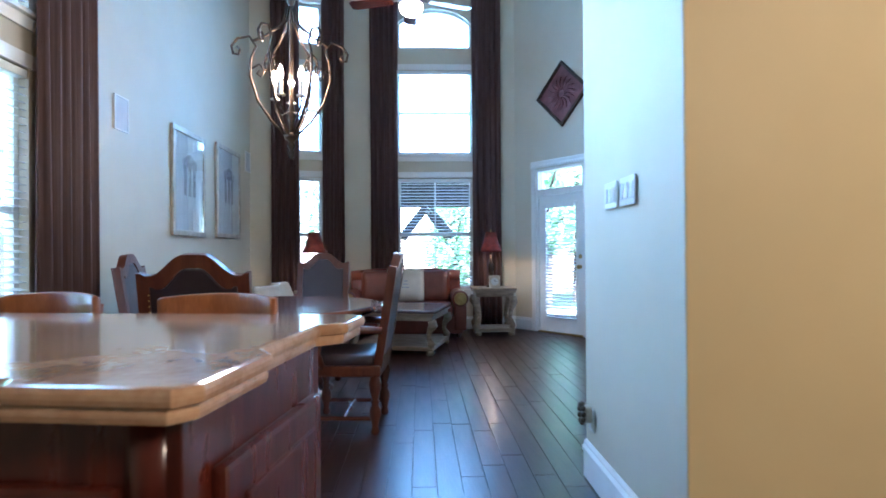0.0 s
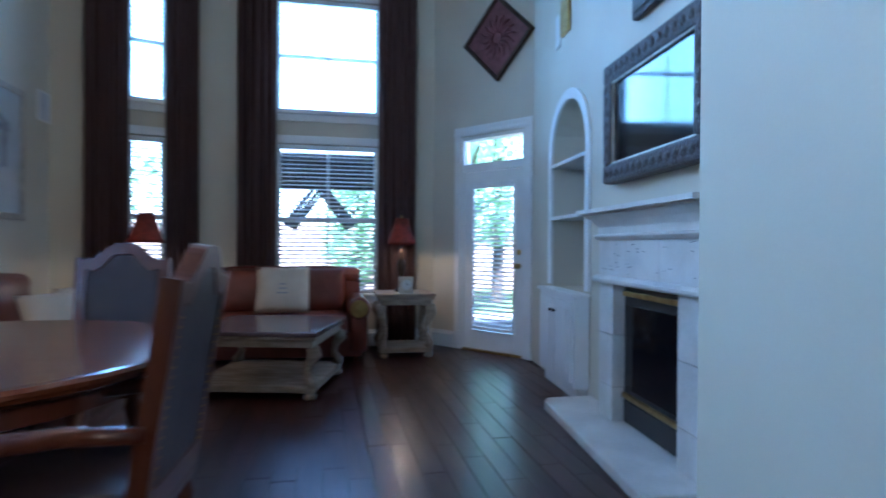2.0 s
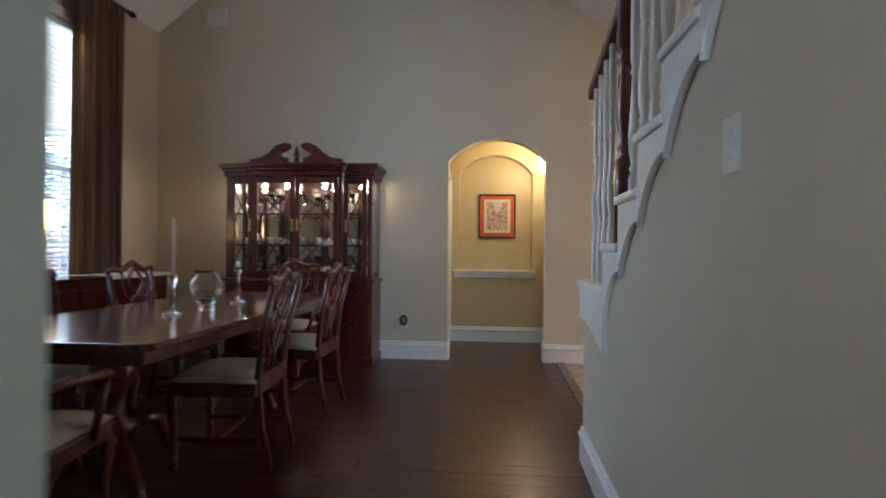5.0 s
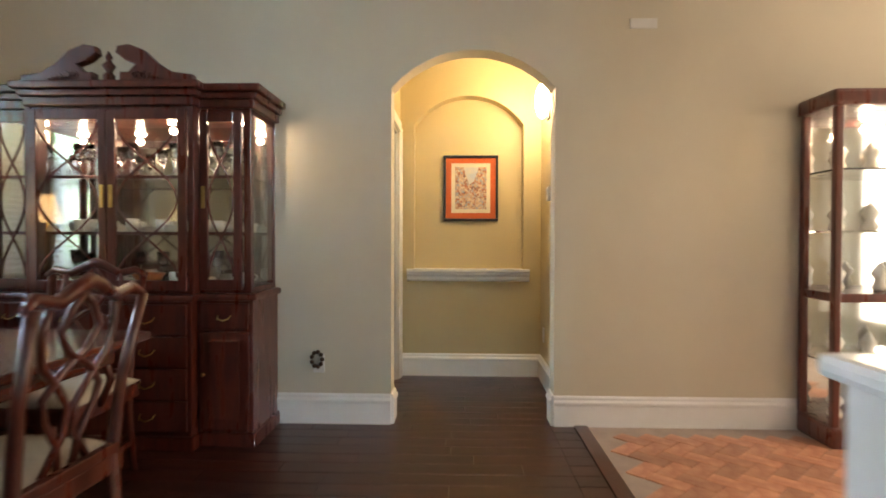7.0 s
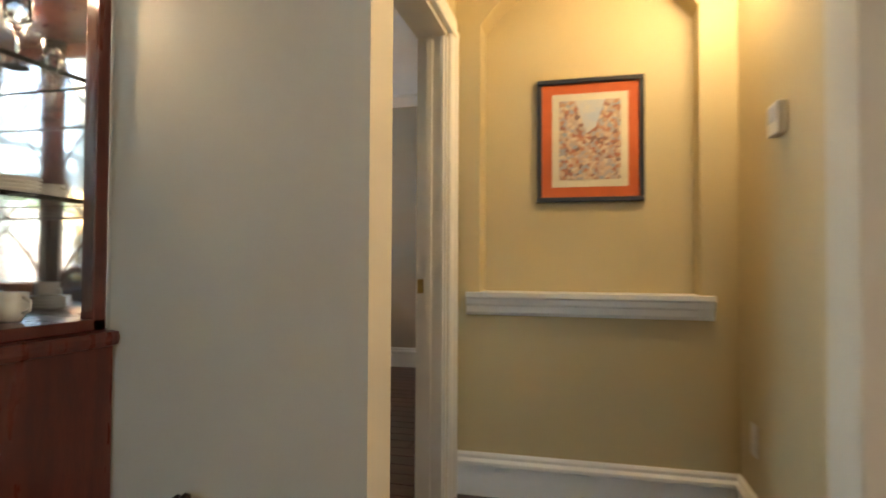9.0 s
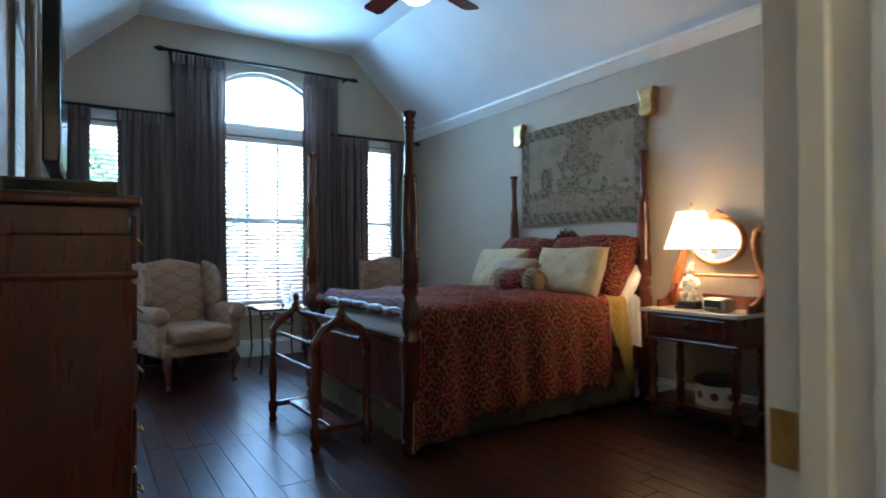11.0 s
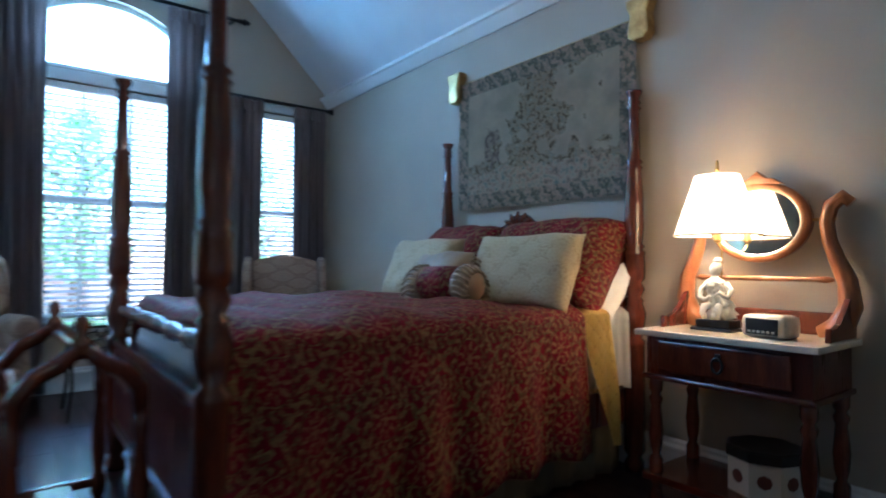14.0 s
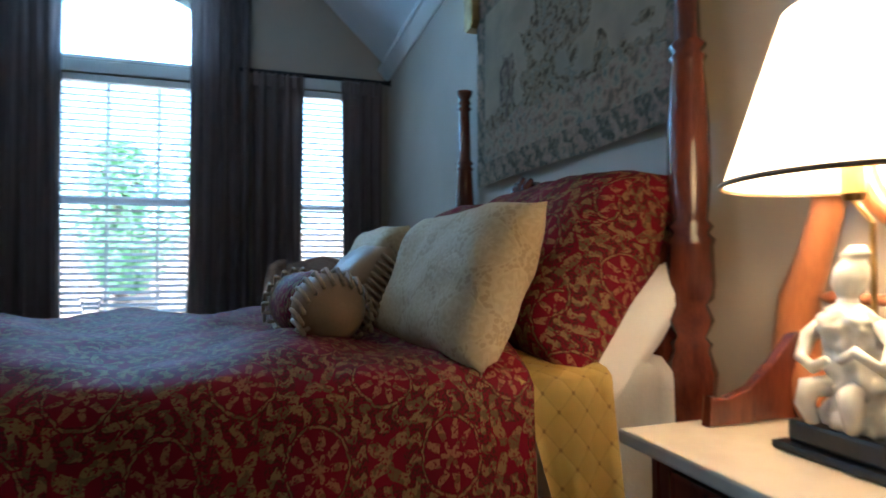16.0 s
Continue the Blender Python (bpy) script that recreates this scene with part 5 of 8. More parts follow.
# television in a carved frame
CARVED = material("carved_walnut", (0.055, 0.025, 0.016), 0.45, second=(0.025, 0.012, 0.009), scale=30, fine=70, bump=0.9, dist=0.012)
tv = thing("framed_television", mf @ Matrix.Translation((2.04, 0, 1.56)), "flat television in a heavy carved walnut frame", "television")
W2, H2 = 1.19, 0.76
part("screen", boxed(0.10, -0.075, 0.10, W2 - 0.10, -0.02, H2 - 0.10), SCREEN, tv)
bm = bmesh.new()
for x0, z0, x1, z1 in ((0, 0, W2, 0.12), (0, H2 - 0.12, W2, H2), (0, 0.12, 0.12, H2 - 0.12), (W2 - 0.12, 0.12, W2, H2 - 0.12)):
    box(bm, x0, -0.11, z0, x1, -0.002, z1, 0.02)
part("frame", bm, CARVED, tv)
bm = bmesh.new()
for x0, z0, x1, z1 in ((0.10, 0.10, W2 - 0.10, 0.13), (0.10, H2 - 0.13, W2 - 0.10, H2 - 0.10), (0.10, 0.13, 0.13, H2 - 0.13), (W2 - 0.13, 0.13, W2 - 0.10, H2 - 0.13)):
    box(bm, x0, -0.095, z0, x1, -0.076, z1, 0.005)
part("inner_lip", bm, SILVER, tv)
sc = bmesh.new()
bmesh.ops.create_icosphere(sc, subdivisions=1, radius=0.034, matrix=Matrix.Diagonal((1, 0.4, 1, 1)))
sm = bpy.data.meshes.new("carved_scroll")
sc.to_mesh(sm)
sc.free()
sm.materials.append(CARVED)
for i in range(44):
    s = i / 44 * 2 * (W2 + H2 - 0.24)
    if s < W2 - 0.12:
        c = (0.06 + s, 0.06)
    elif s < W2 + H2 - 0.24:
        c = (W2 - 0.06, 0.06 + s - (W2 - 0.12))
    elif s < 2 * W2 + H2 - 0.36:
        c = (W2 - 0.06 - (s - (W2 + H2 - 0.24)), H2 - 0.06)
    else:
        c = (0.06, H2 - 0.06 - (s - (2 * W2 + H2 - 0.36)))
    o = new("carved_scroll", sm)
    o.parent = tv
    o.location = (c[0], -0.108, c[1])
sp = thing("small_frame", mf @ Matrix.Translation((2.33, 0, 2.52)), "small dark carved panel above the television", "panel")
part("panel", boxed(0, -0.05, 0, 0.7, -0.002, 0.16, 0.012), CARVED, sp)
part("crest", boxed(0.05, -0.06, 0.03, 0.65, -0.05, 0.13, 0.005), CARVED, sp)
vt = thing("wall_vent", mf @ Matrix.Translation((0.74, 0, 2.88)), "pale wall plate and small framed tile above the niche", "vent")
part("plate", boxed(0, -0.012, 0, 0.12, -0.001, 0.28, 0.003), PLASTIC, vt)
part("framed_tile", boxed(0.18, -0.03, 0.05, 0.36, -0.001, 0.35, 0.006), BRASS, vt)


def ceiling_fan(m, drop, blade_mat, label):
    f = thing("ceiling_fan", m, label, "fan", "ceiling fans")
    part("downrod", tube(bmesh.new(), [(0, 0, 0.10), (0, 0, drop)], 0.012, 10), IRON_B, f)
    part("canopy", turned([(0.02, drop - 0.09), (0.06, drop - 0.06), (0.07, drop)], 20), IRON_B, f, smooth=True)
    part("motor", turned([(0.05, -0.03), (0.11, 0.0), (0.125, 0.04), (0.11, 0.085), (0.04, 0.11)], 28), IRON_B, f, smooth=True)
    part("light_bowl", turned([(0.004, -0.155), (0.06, -0.145), (0.105, -0.11), (0.12, -0.065), (0.115, -0.035)], 28), glow("frosted_fan_bowl", (1.0, 0.82, 0.58), 2.5), f, "lit frosted glass bowl", True)
    for i in range(5):
        R = pose(0, 0, 0, 0, 0, 72 * i + 20)
        b = part("blade", prism(bmesh.new(), [(0.20, -0.055), (0.30, -0.065), (0.62, -0.075), (0.66, -0.055), (0.66, 0.055), (0.62, 0.075), (0.30, 0.065), (0.20, 0.055)], 0.008, R @ pose(0, 0, 0.02, 10, 0, 0) @ turn_up, 0.002), blade_mat, f)
        part("blade_iron", boxed(0.09, -0.018, 0.022, 0.24, 0.018, 0.03, 0.003, R), IRON_B, b)
    return f


ceiling_fan(pose(-0.80, 6.2, 3.72), HIGH - 3.72, CHERRY_X, "five-blade ceiling fan with a lit frosted bowl")

# ---- dining room ----
SEAT = material("pale_striped_seat", (0.50, 0.47, 0.40), 0.8, second=(0.42, 0.39, 0.33), scale=6, fine=160, bump=0.25, stretch=(20, 1, 1))
CRYSTAL = glass("cut_crystal", (0.96, 0.98, 1.0), 0.02)
WAX = material("white_wax", (0.80, 0.79, 0.75), 0.5, scale=6)
CHINA = material("gilt_white_china", (0.75, 0.72, 0.66), 0.15, second=(0.66, 0.60, 0.48), scale=10)
COPPER = material("copper_dish", (0.60, 0.22, 0.10), 0.3, 0.8, scale=8)
MIRROR = material("mirror_silver", (0.85, 0.86, 0.86), 0.03, 1.0, scale=3, bump=0.0)

dt = thing("dining_table", pose(4.8, 5.75, 0), "long polished cherry dining table on turned pedestals", "table")
top = [(-1.32, -0.50), (-1.28, -0.54), (1.28, -0.54), (1.32, -0.50), (1.32, 0.50), (1.28, 0.54), (-1.28, 0.54), (-1.32, 0.50)]
part("tabletop", prism(bmesh.new(), top, 0.032, Matrix.Translation((0, 0, 0.73)) @ turn_up, 0.008), CHERRY_X, dt)
part("apron", boxed(-1.20, -0.44, 0.65, 1.20, 0.44, 0.73, 0.006), CHERRY_X, dt)
for x in (-0.75, 0.75):
    p = part("pedestal", turned([(0.10, 0.22), (0.12, 0.27), (0.06, 0.32), (0.055, 0.40), (0.10, 0.50), (0.11, 0.55), (0.06, 0.60), (0.12, 0.65)], 20, Matrix.Translation((x, 0, 0))), CHERRY, dt, smooth=True)
    for s, r in ((-1, 0), (1, 0), (-1, 1), (1, 1)):
        dx, dy = (s * 0.12, 0.0) if r else (s * 0.05, s * 0.0)
        a = (0.5 if r else -0.5) + (0 if s > 0 else math.pi)
        part("foot", tube(bmesh.new(), [(x + 0.06 * math.cos(a), 0.06 * math.sin(a), 0.28), (x + 0.25 * math.cos(a + 0.2), 0.25 * math.sin(a + 0.2), 0.24), (x + 0.36 * math.cos(a + 0.3), 0.40 * math.sin(a + 0.3), 0.06), (x + 0.42 * math.cos(a + 0.3), 0.46 * math.sin(a + 0.3), 0.025)], [0.045, 0.042, 0.03, 0.028], 8), CHERRY, p, smooth=True)


def ribbon_chair(m, arms=False):
    """Carved side chair with an open ribbon back; faces +y."""
    c = thing("dining_armchair" if arms else "dining_chair", m, "carved cherry dining chair with a pierced ribbon back and pale seat", "chair", "chairs round the dining table")
    for x in (-0.21, 0.21):
        part("front_leg", tube(bmesh.new(), [(x * 1.05, 0.22, 0.0), (x * 1.0, 0.215, 0.06), (x * 1.02, 0.22, 0.25), (x * 1.08, 0.225, 0.36), (x, 0.21, 0.43)], [0.026, 0.018, 0.022, 0.032, 0.03], 10), CHERRY, c, smooth=True)
        part("back_leg", tube(bmesh.new(), [(x * 0.9, -0.28, 0.0), (x * 0.92, -0.23, 0.22), (x * 0.95, -0.21, 0.44), (x, -0.24, 0.70), (x * 1.1, -0.30, 0.96)], [0.017, 0.019, 0.022, 0.018, 0.016], 8), CHERRY, c, smooth=True)
    part("seat_frame", boxed(-0.25, -0.22, 0.38, 0.25, 0.24, 0.45, 0.012), CHERRY, c)
    bm = bmesh.new()
    cushion(bm, 0.50, 0.46, 0.10, Matrix.Translation((0, 0.01, 0.455)))
    part("seat", bm, SEAT, c, "pale upholstered seat", True)
    Z = lambda z: -0.21 - 0.16 * max(0, z - 0.44) ** 1.3
    part("crest_rail", tube(bmesh.new(), [(-0.25, Z(.97) - 0.01, 0.955), (-0.20, Z(.97), 0.985), (-0.12, Z(.97), 0.965), (-0.05, Z(.99), 1.0), (0, Z(1.0), 1.02), (0.05, Z(.99), 1.0), (0.12, Z(.97), 0.965), (0.20, Z(.97), 0.985), (0.25, Z(.97) - 0.01, 0.955)], [0.012, 0.018, 0.02, 0.022, 0.024, 0.022, 0.02, 0.018, 0.012], 8), CHERRY, c, smooth=True)
    part("shoe_rail", boxed(-0.20, -0.235, 0.45, 0.20, -0.205, 0.485, 0.006), CHERRY, c)
    sp = []
    for s in (-1, 1):
        sp.append([(s * 0.03, 0.48), (s * 0.045, 0.56), (s * 0.10, 0.64), (s * 0.115, 0.70), (s * 0.06, 0.76), (-s * 0.04, 0.82), (-s * 0.08, 0.88), (-s * 0.04, 0.95), (0.0, 0.985)])
        sp.append([(s * 0.09, 0.48), (s * 0.02, 0.58), (s * 0.015, 0.66), (s * 0.075, 0.74), (s * 0.135, 0.80), (s * 0.15, 0.88), (s * 0.13, 0.965)])
    for q in sp:
        part("splat_ribbon", tube(bmesh.new(), [(x, Z(z) + 0.01, z) for x, z in q], 0.0115, 7), CHERRY, c, smooth=True)
    for x in (-0.2, 0.2):
        part("stretcher", boxed(x - 0.01, -0.22, 0.14, x + 0.01, 0.21, 0.165, 0.003), CHERRY, c)
    part("stretcher", boxed(-0.19, -0.012, 0.142, 0.19, 0.012, 0.163, 0.003), CHERRY, c)
    if arms:
        for s in (-1, 1):
            part("arm", tube(bmesh.new(), [(s * 0.23, -0.24, 0.66), (s * 0.27, -0.08, 0.67), (s * 0.29, 0.10, 0.66), (s * 0.30, 0.17, 0.63)], [0.016, 0.02, 0.022, 0.026], 8), CHERRY, c, smooth=True)
            part("arm_post", tube(bmesh.new(), [(s * 0.25, 0.08, 0.42), (s * 0.285, 0.06, 0.53), (s * 0.285, 0.11, 0.65)], 0.016, 8), CHERRY, c, smooth=True)
    return c


rc = ribbon_chair(pose(4.42, 5.32, 0, 0, 0, 3))
for x, y, r in ((5.42, 5.30, -2), (4.35, 6.22, 180), (5.30, 6.22, 178)):
    copy_thing(rc, pose(x, y, 0, 0, 0, r))
ra = ribbon_chair(pose(6.28, 5.75, 0, 0, 0, 90), True)
copy_thing(ra, pose(3.30, 5.62, 0, 0, 0, -84))

vs = thing("crystal_vase", pose(4.62, 5.58, 0.765), "cut crystal vase standing on the dining table", "vase")
bm = bmesh.new()
seg = 28
prof = [(0.045, 0.0), (0.05, 0.012), (0.035, 0.03), (0.07, 0.08), (0.092, 0.13), (0.09, 0.17), (0.062, 0.205), (0.06, 0.22), (0.075, 0.235)]
inn = [(r - 0.006, z) for r, z in reversed(prof[3:])] + [(0.02, 0.05)]
lathe(bm, prof + inn, seg)
part("body", bm, CRYSTAL, vs, smooth=True)


def candlestick(x, y, h, candle):
    c = thing("candlestick", pose(x, y, 0.765), "tall glass candlestick with a white taper" if candle else "tall clear glass candlestick", "candlestick", "glass candlesticks")
    part("stem", turned([(0.05, 0), (0.052, 0.006), (0.015, 0.02), (0.010, 0.06), (0.018, 0.09), (0.010, 0.12), (0.012, h - 0.05), (0.024, h - 0.03), (0.026, h), (0.012, h)], 18), CRYSTAL, c, smooth=True)
    part("candle", turned([(0.011, h), (0.0105, h + candle), (0.003, h + candle + 0.008)], 14), WAX, c, "white wax taper", True)


candlestick(4.40, 5.66, 0.22, 0.30)
candlestick(5.12, 5.62, 0.24, 0.03)

# breakfront china cabinet
hu = thing("china_cabinet", pose(7.298, 5.83, 0, 0, 0, -90), "cherry breakfront china cabinet with lit glass doors", "cabinet")
# local x along the wall (towards +y of the room is -x), front is -y
D1, D2 = 0.42, 0.50
def hbox(name, *a, bevel=0.004, mat=CHERRY, parent=None, label=""):
    return part(name, boxed(*a, bevel), mat, parent or hu, label)


hbox("base_body", -0.745, -D1, 0.08, 0.745, -0.004, 0.80)
hbox("base_centre", -0.44, -D2, 0.08, 0.44, -D1, 0.80)
hbox("plinth", -0.76, -D1 - 0.015, 0.0, 0.76, -0.004, 0.08, bevel=0.01)
hbox("plinth", -0.455, -D2 - 0.015, 0.0, 0.455, -D1 - 0.015, 0.08, bevel=0.01)
hbox("waist_moulding", -0.77, -D1 - 0.03, 0.80, 0.77, -0.004, 0.84, bevel=0.014)
hbox("waist_moulding", -0.465, -D2 - 0.03, 0.80, 0.465, -D1 - 0.03, 0.84, bevel=0.014)
for i in range(4):
    for x0, x1 in ((-0.42, -0.005), (0.005, 0.42)):
        dwr = hbox("drawer", x0, -D2 - 0.018, 0.11 + i * 0.172, x1, -D2, 0.11 + i * 0.172 + 0.16)
        bm = bmesh.new()
        cx, cz = (x0 + x1) / 2, 0.11 + i * 0.172 + 0.08
        tube(bm, [(cx - 0.04, -D2 - 0.02, cz + 0.012), (cx - 0.035, -D2 - 0.04, cz - 0.005), (cx, -D2 - 0.045, cz - 0.018), (cx + 0.035, -D2 - 0.04, cz - 0.005), (cx + 0.04, -D2 - 0.02, cz + 0.012)], 0.004, 6)
        part("handle", bm, BRASS, dwr, "antique brass bail handle", True)
for x0, x1 in ((-0.725, -0.46), (0.46, 0.725)):
    dwr = hbox("drawer", x0, -D1 - 0.016, 0.645, x1, -D1, 0.785)
    cx = (x0 + x1) / 2
    part("handle", tube(bmesh.new(), [(cx - 0.035, -D1 - 0.018, 0.72), (cx - 0.03, -D1 - 0.038, 0.705), (cx, -D1 - 0.042, 0.695), (cx + 0.03, -D1 - 0.038, 0.705), (cx + 0.035, -D1 - 0.018, 0.72)], 0.004, 6), BRASS, dwr, "antique brass bail handle", True)
    dd = hbox("door", x0, -D1 - 0.016, 0.10, x1, -D1, 0.63)
    hbox("raised_panel", x0 + 0.05, -D1 - 0.024, 0.15, x1 - 0.05, -D1 - 0.016, 0.58, parent=dd, bevel=0.006)
    part("knob", turned([(0.004, 0), (0.004, 0.012), (0.011, 0.016), (0.002, 0.024)], 10, Matrix.Translation((x0 + 0.02 if x0 > 0 else x1 - 0.02, -D1 - 0.016, 0.40)) @ pose(0, 0, 0, 90, 0, 0)), BRASS, dd, "small brass knob", True)
# glazed upper part
Z0, Z1 = 0.84, 1.84
hbox("back_panel", -0.735, -0.02, Z0, 0.735, -0.004, Z1, mat=MIRROR, label="mirrored back panel")
hbox("upper_floor", -0.735, -D1 + 0.01, Z0, 0.735, -0.02, Z0 + 0.03)
hbox("upper_top", -0.735, -D1 + 0.01, Z1 - 0.03, 0.735, -0.02, Z1)
hbox("upper_floor", -0.43, -D2 + 0.01, Z0, 0.43, -D1 + 0.01, Z0 + 0.03)
hbox("upper_top", -0.43, -D2 + 0.01, Z1 - 0.03, 0.43, -D1 + 0.01, Z1)
for x in (-0.735, 0.695):
    hbox("corner_post", x, -D1, Z0, x + 0.04, -D1 + 0.045, Z1)
    hbox("rear_post", x, -0.06, Z0, x + 0.04, -0.02, Z1)
for x in (-0.455, 0.425):
    hbox("breakfront_post", x, -D2 + 0.002, Z0, x + 0.03, -D1 + 0.04, Z1)
for zz in (1.16, 1.47):
    part("glass_shelf", boxed(-0.69, -D1 + 0.05, zz, 0.69, -0.03, zz + 0.012), GLASS, hu, "thick glass shelf")
    hbox("shelf_edge", -0.69, -D1 + 0.03, zz - 0.004, 0.69, -D1 + 0.05, zz + 0.014)


def glazed_door(x0, x1, y):
    """A door with a frame, one pane and curved glazing bars."""
    dd = hbox("glazed_door", x0, y - 0.022, Z0 + 0.02, x0 + 0.045, y, Z1 - 0.02)
    for a in ((x1 - 0.045, Z0 + 0.02, x1, Z1 - 0.02), (x0 + 0.045, Z0 + 0.02, x1 - 0.045, Z0 + 0.075), (x0 + 0.045, Z1 - 0.075, x1 - 0.045, Z1 - 0.02)):
        hbox("door_frame", a[0], y - 0.022, a[1], a[2], y, a[3], parent=dd)
    g = part("pane", boxed(x0 + 0.045, y - 0.012, Z0 + 0.075, x1 - 0.045, y - 0.009, Z1 - 0.075), PANE, dd)
    g.visible_shadow = False
    w, xm = x1 - x0 - 0.09, (x0 + x1) / 2
    for s in (-1, 1):
        pts = [(xm + s * w * 0.5 * math.cos(k * math.pi / 8) * (0.98), Z0 + 0.09 + (Z1 - Z0 - 0.18) * k / 16) for k in range(17)]
        part("glazing_bar", tube(bmesh.new(), [(x, y - 0.016, z) for x, z in pts], 0.006, 6), CHERRY, dd, smooth=True)
    return dd


for x0, x1, y in ((-0.425, -0.002, -D2), (0.002, 0.425, -D2), (-0.69, -0.46, -D1), (0.46, 0.69, -D1)):
    dd = glazed_door(x0, x1, y)
    xk = x1 - 0.022 if x0 < -0.5 or (-0.45 < x0 < 0) else x0 + 0.022
    part("latch_plate", boxed(xk - 0.01, y - 0.03, 1.30, xk + 0.01, y - 0.022, 1.42, 0.003), BRASS, dd, "brass latch plate")
for x in (-0.732, 0.728):
    g = part("side_pane", boxed(x, -D1 + 0.045, Z0 + 0.05, x + 0.004, -0.06, Z1 - 0.04), PANE, hu)
    g.visible_shadow = False
for k, (o, z0, z1) in enumerate(((0.012, Z1, Z1 + 0.05), (0.032, Z1 + 0.05, Z1 + 0.085), (0.055, Z1 + 0.085, Z1 + 0.125))):
    hbox("cornice", -0.745 - o, -D1 - o, z0, 0.745 + o, -0.004, z1, bevel=0.01)
    hbox("cornice", -0.45 - o, -D2 - o, z0, 0.45 + o, -D1 - o, z1, bevel=0.01)
for s in (-1, 1):
    bm = bmesh.new()
    zt = Z1 + 0.125
    outline_pts = [(s * 0.46, zt), (s * 0.07, zt), (s * 0.075, zt + 0.05), (s * 0.12, zt + 0.05), (s * 0.16, zt + 0.09), (s * 0.10, zt + 0.11), (s * 0.05, zt + 0.15), (s * 0.06, zt + 0.185), (s * 0.12, zt + 0.195), (s * 0.20, zt + 0.165), (s * 0.27, zt + 0.10), (s * 0.35, zt + 0.05), (s * 0.46, zt + 0.035)]
    prism(bm, outline_pts, 0.06, Matrix.Translation((0, -D2 - 0.02, 0)), 0.008)
    part("pediment_scroll", bm, CHERRY, hu)
for s in (-1, 1):
    for k in range(5):
        a = 0.6 + k * 0.55
        cx, cz = s * (0.16 + 0.045 * k), Z1 + 0.155 - 0.006 * k * k * 0.5
        ring = [(cx + s * 0.022 * (1 - q / 14) * math.cos(q * 0.55 + a), -D2 - 0.026, cz + 0.022 * (1 - q / 14) * math.sin(q * 0.55 + a)) for q in range(11)]
        part("carved_tendril", tube(bmesh.new(), ring, 0.005, 5), CHERRY, hu, smooth=True)
part("pediment_finial", turned([(0.03, Z1 + 0.125), (0.03, Z1 + 0.16), (0.016, Z1 + 0.18), (0.034, Z1 + 0.21), (0.012, Z1 + 0.24), (0.02, Z1 + 0.255), (0.003, Z1 + 0.29)], 14, Matrix.Translation((0, -D2 + 0.01, 0))), CHERRY, hu, smooth=True)

HM = pose(7.298, 5.83, 0, 0, 0, -90)


def glassware(x, y, z, h, r, kind, group):
    """Small things on the cabinet's shelves."""
    if kind == "goblet":
        g = thing("goblet", HM @ Matrix.Translation((x, y, z)), "clear crystal stemmed goblet on a shelf", "glass", group)
        part("bowl", turned([(r * 0.8, 0), (r * 0.8, 0.003), (0.005, 0.008), (0.005, h * 0.45), (r * 0.8, h * 0.6), (r, h), (r * 0.92, h), (r * 0.7, h * 0.64), (0.002, h * 0.52)], 12), CRYSTAL, g, smooth=True)
    elif kind == "cup":
        g = thing("cup", HM @ Matrix.Translation((x, y, z)), "gilt-edged white china cup on a shelf", "cup", group)
        part("body", turned([(r * 0.6, 0), (r, h * 0.4), (r, h), (r * 0.9, h), (r * 0.8, h * 0.2), (0.002, 0.006)], 14), CHINA, g, smooth=True)
        part("handle", tube(bmesh.new(), [(r, 0, h * 0.85), (r + 0.022, 0, h * 0.7), (r + 0.02, 0, h * 0.4), (r, 0, h * 0.3)], 0.004, 6), CHINA, g, smooth=True)
    elif kind == "plates":
        g = thing("plate_stack", HM @ Matrix.Translation((x, y, z)), "stack of gilt-edged white china plates", "plates", group)
        for i in range(4):
            part("plate", turned([(r * 0.6, i * 0.009), (r, i * 0.009 + 0.010), (r, i * 0.009 + 0.013), (r * 0.6, i * 0.009 + 0.005)], 20), CHINA, g, smooth=True)
    else:
        g = thing("bowl", HM @ Matrix.Translation((x, y, z)), "copper-coloured serving bowl on the lower shelf", "bowl", group)
        part("body", turned([(r * 0.5, 0), (r, h), (r * 0.94, h), (r * 0.4, 0.008)], 20), COPPER, g, smooth=True)


rnd2 = random.Random(11)
for zz, kinds in ((1.482, "goblet"), (1.172, "cup"), (0.872, "mixed")):
    for i in range(11):
        x = -0.62 + i * 0.124
        kd = kinds if kinds != "mixed" else ("goblet", "cup", "plates")[i % 3]
        if kinds == "cup" and i % 3 == 1:
            kd = "plates"
        y = -0.18 - 0.1 * (i % 2)
        glassware(x, y, zz, {"goblet": 0.19, "cup": 0.07, "plates": 0.05}[kd] * rnd2.uniform(0.9, 1.1), {"goblet": 0.034, "cup": 0.036, "plates": 0.058}[kd], kd, "things in the china cabinet")
glassware(0.12, -0.33, 0.872, 0.07, 0.09, "bowl", "things in the china cabinet")
for x in (-0.58, -0.2, 0.2, 0.58):
    part("puck_light", turned([(0.028, Z1 - 0.042), (0.03, Z1 - 0.031)], 14, Matrix.Translation((x, -0.2, 0))), glow("cabinet_puck", (1, 0.85, 0.6), 5), hu, "lit puck light")
    lamp("POINT", HM @ Matrix.Translation((x, -0.2, Z1 - 0.08)), 0.17, (1.0, 0.80, 0.55), 0.02)

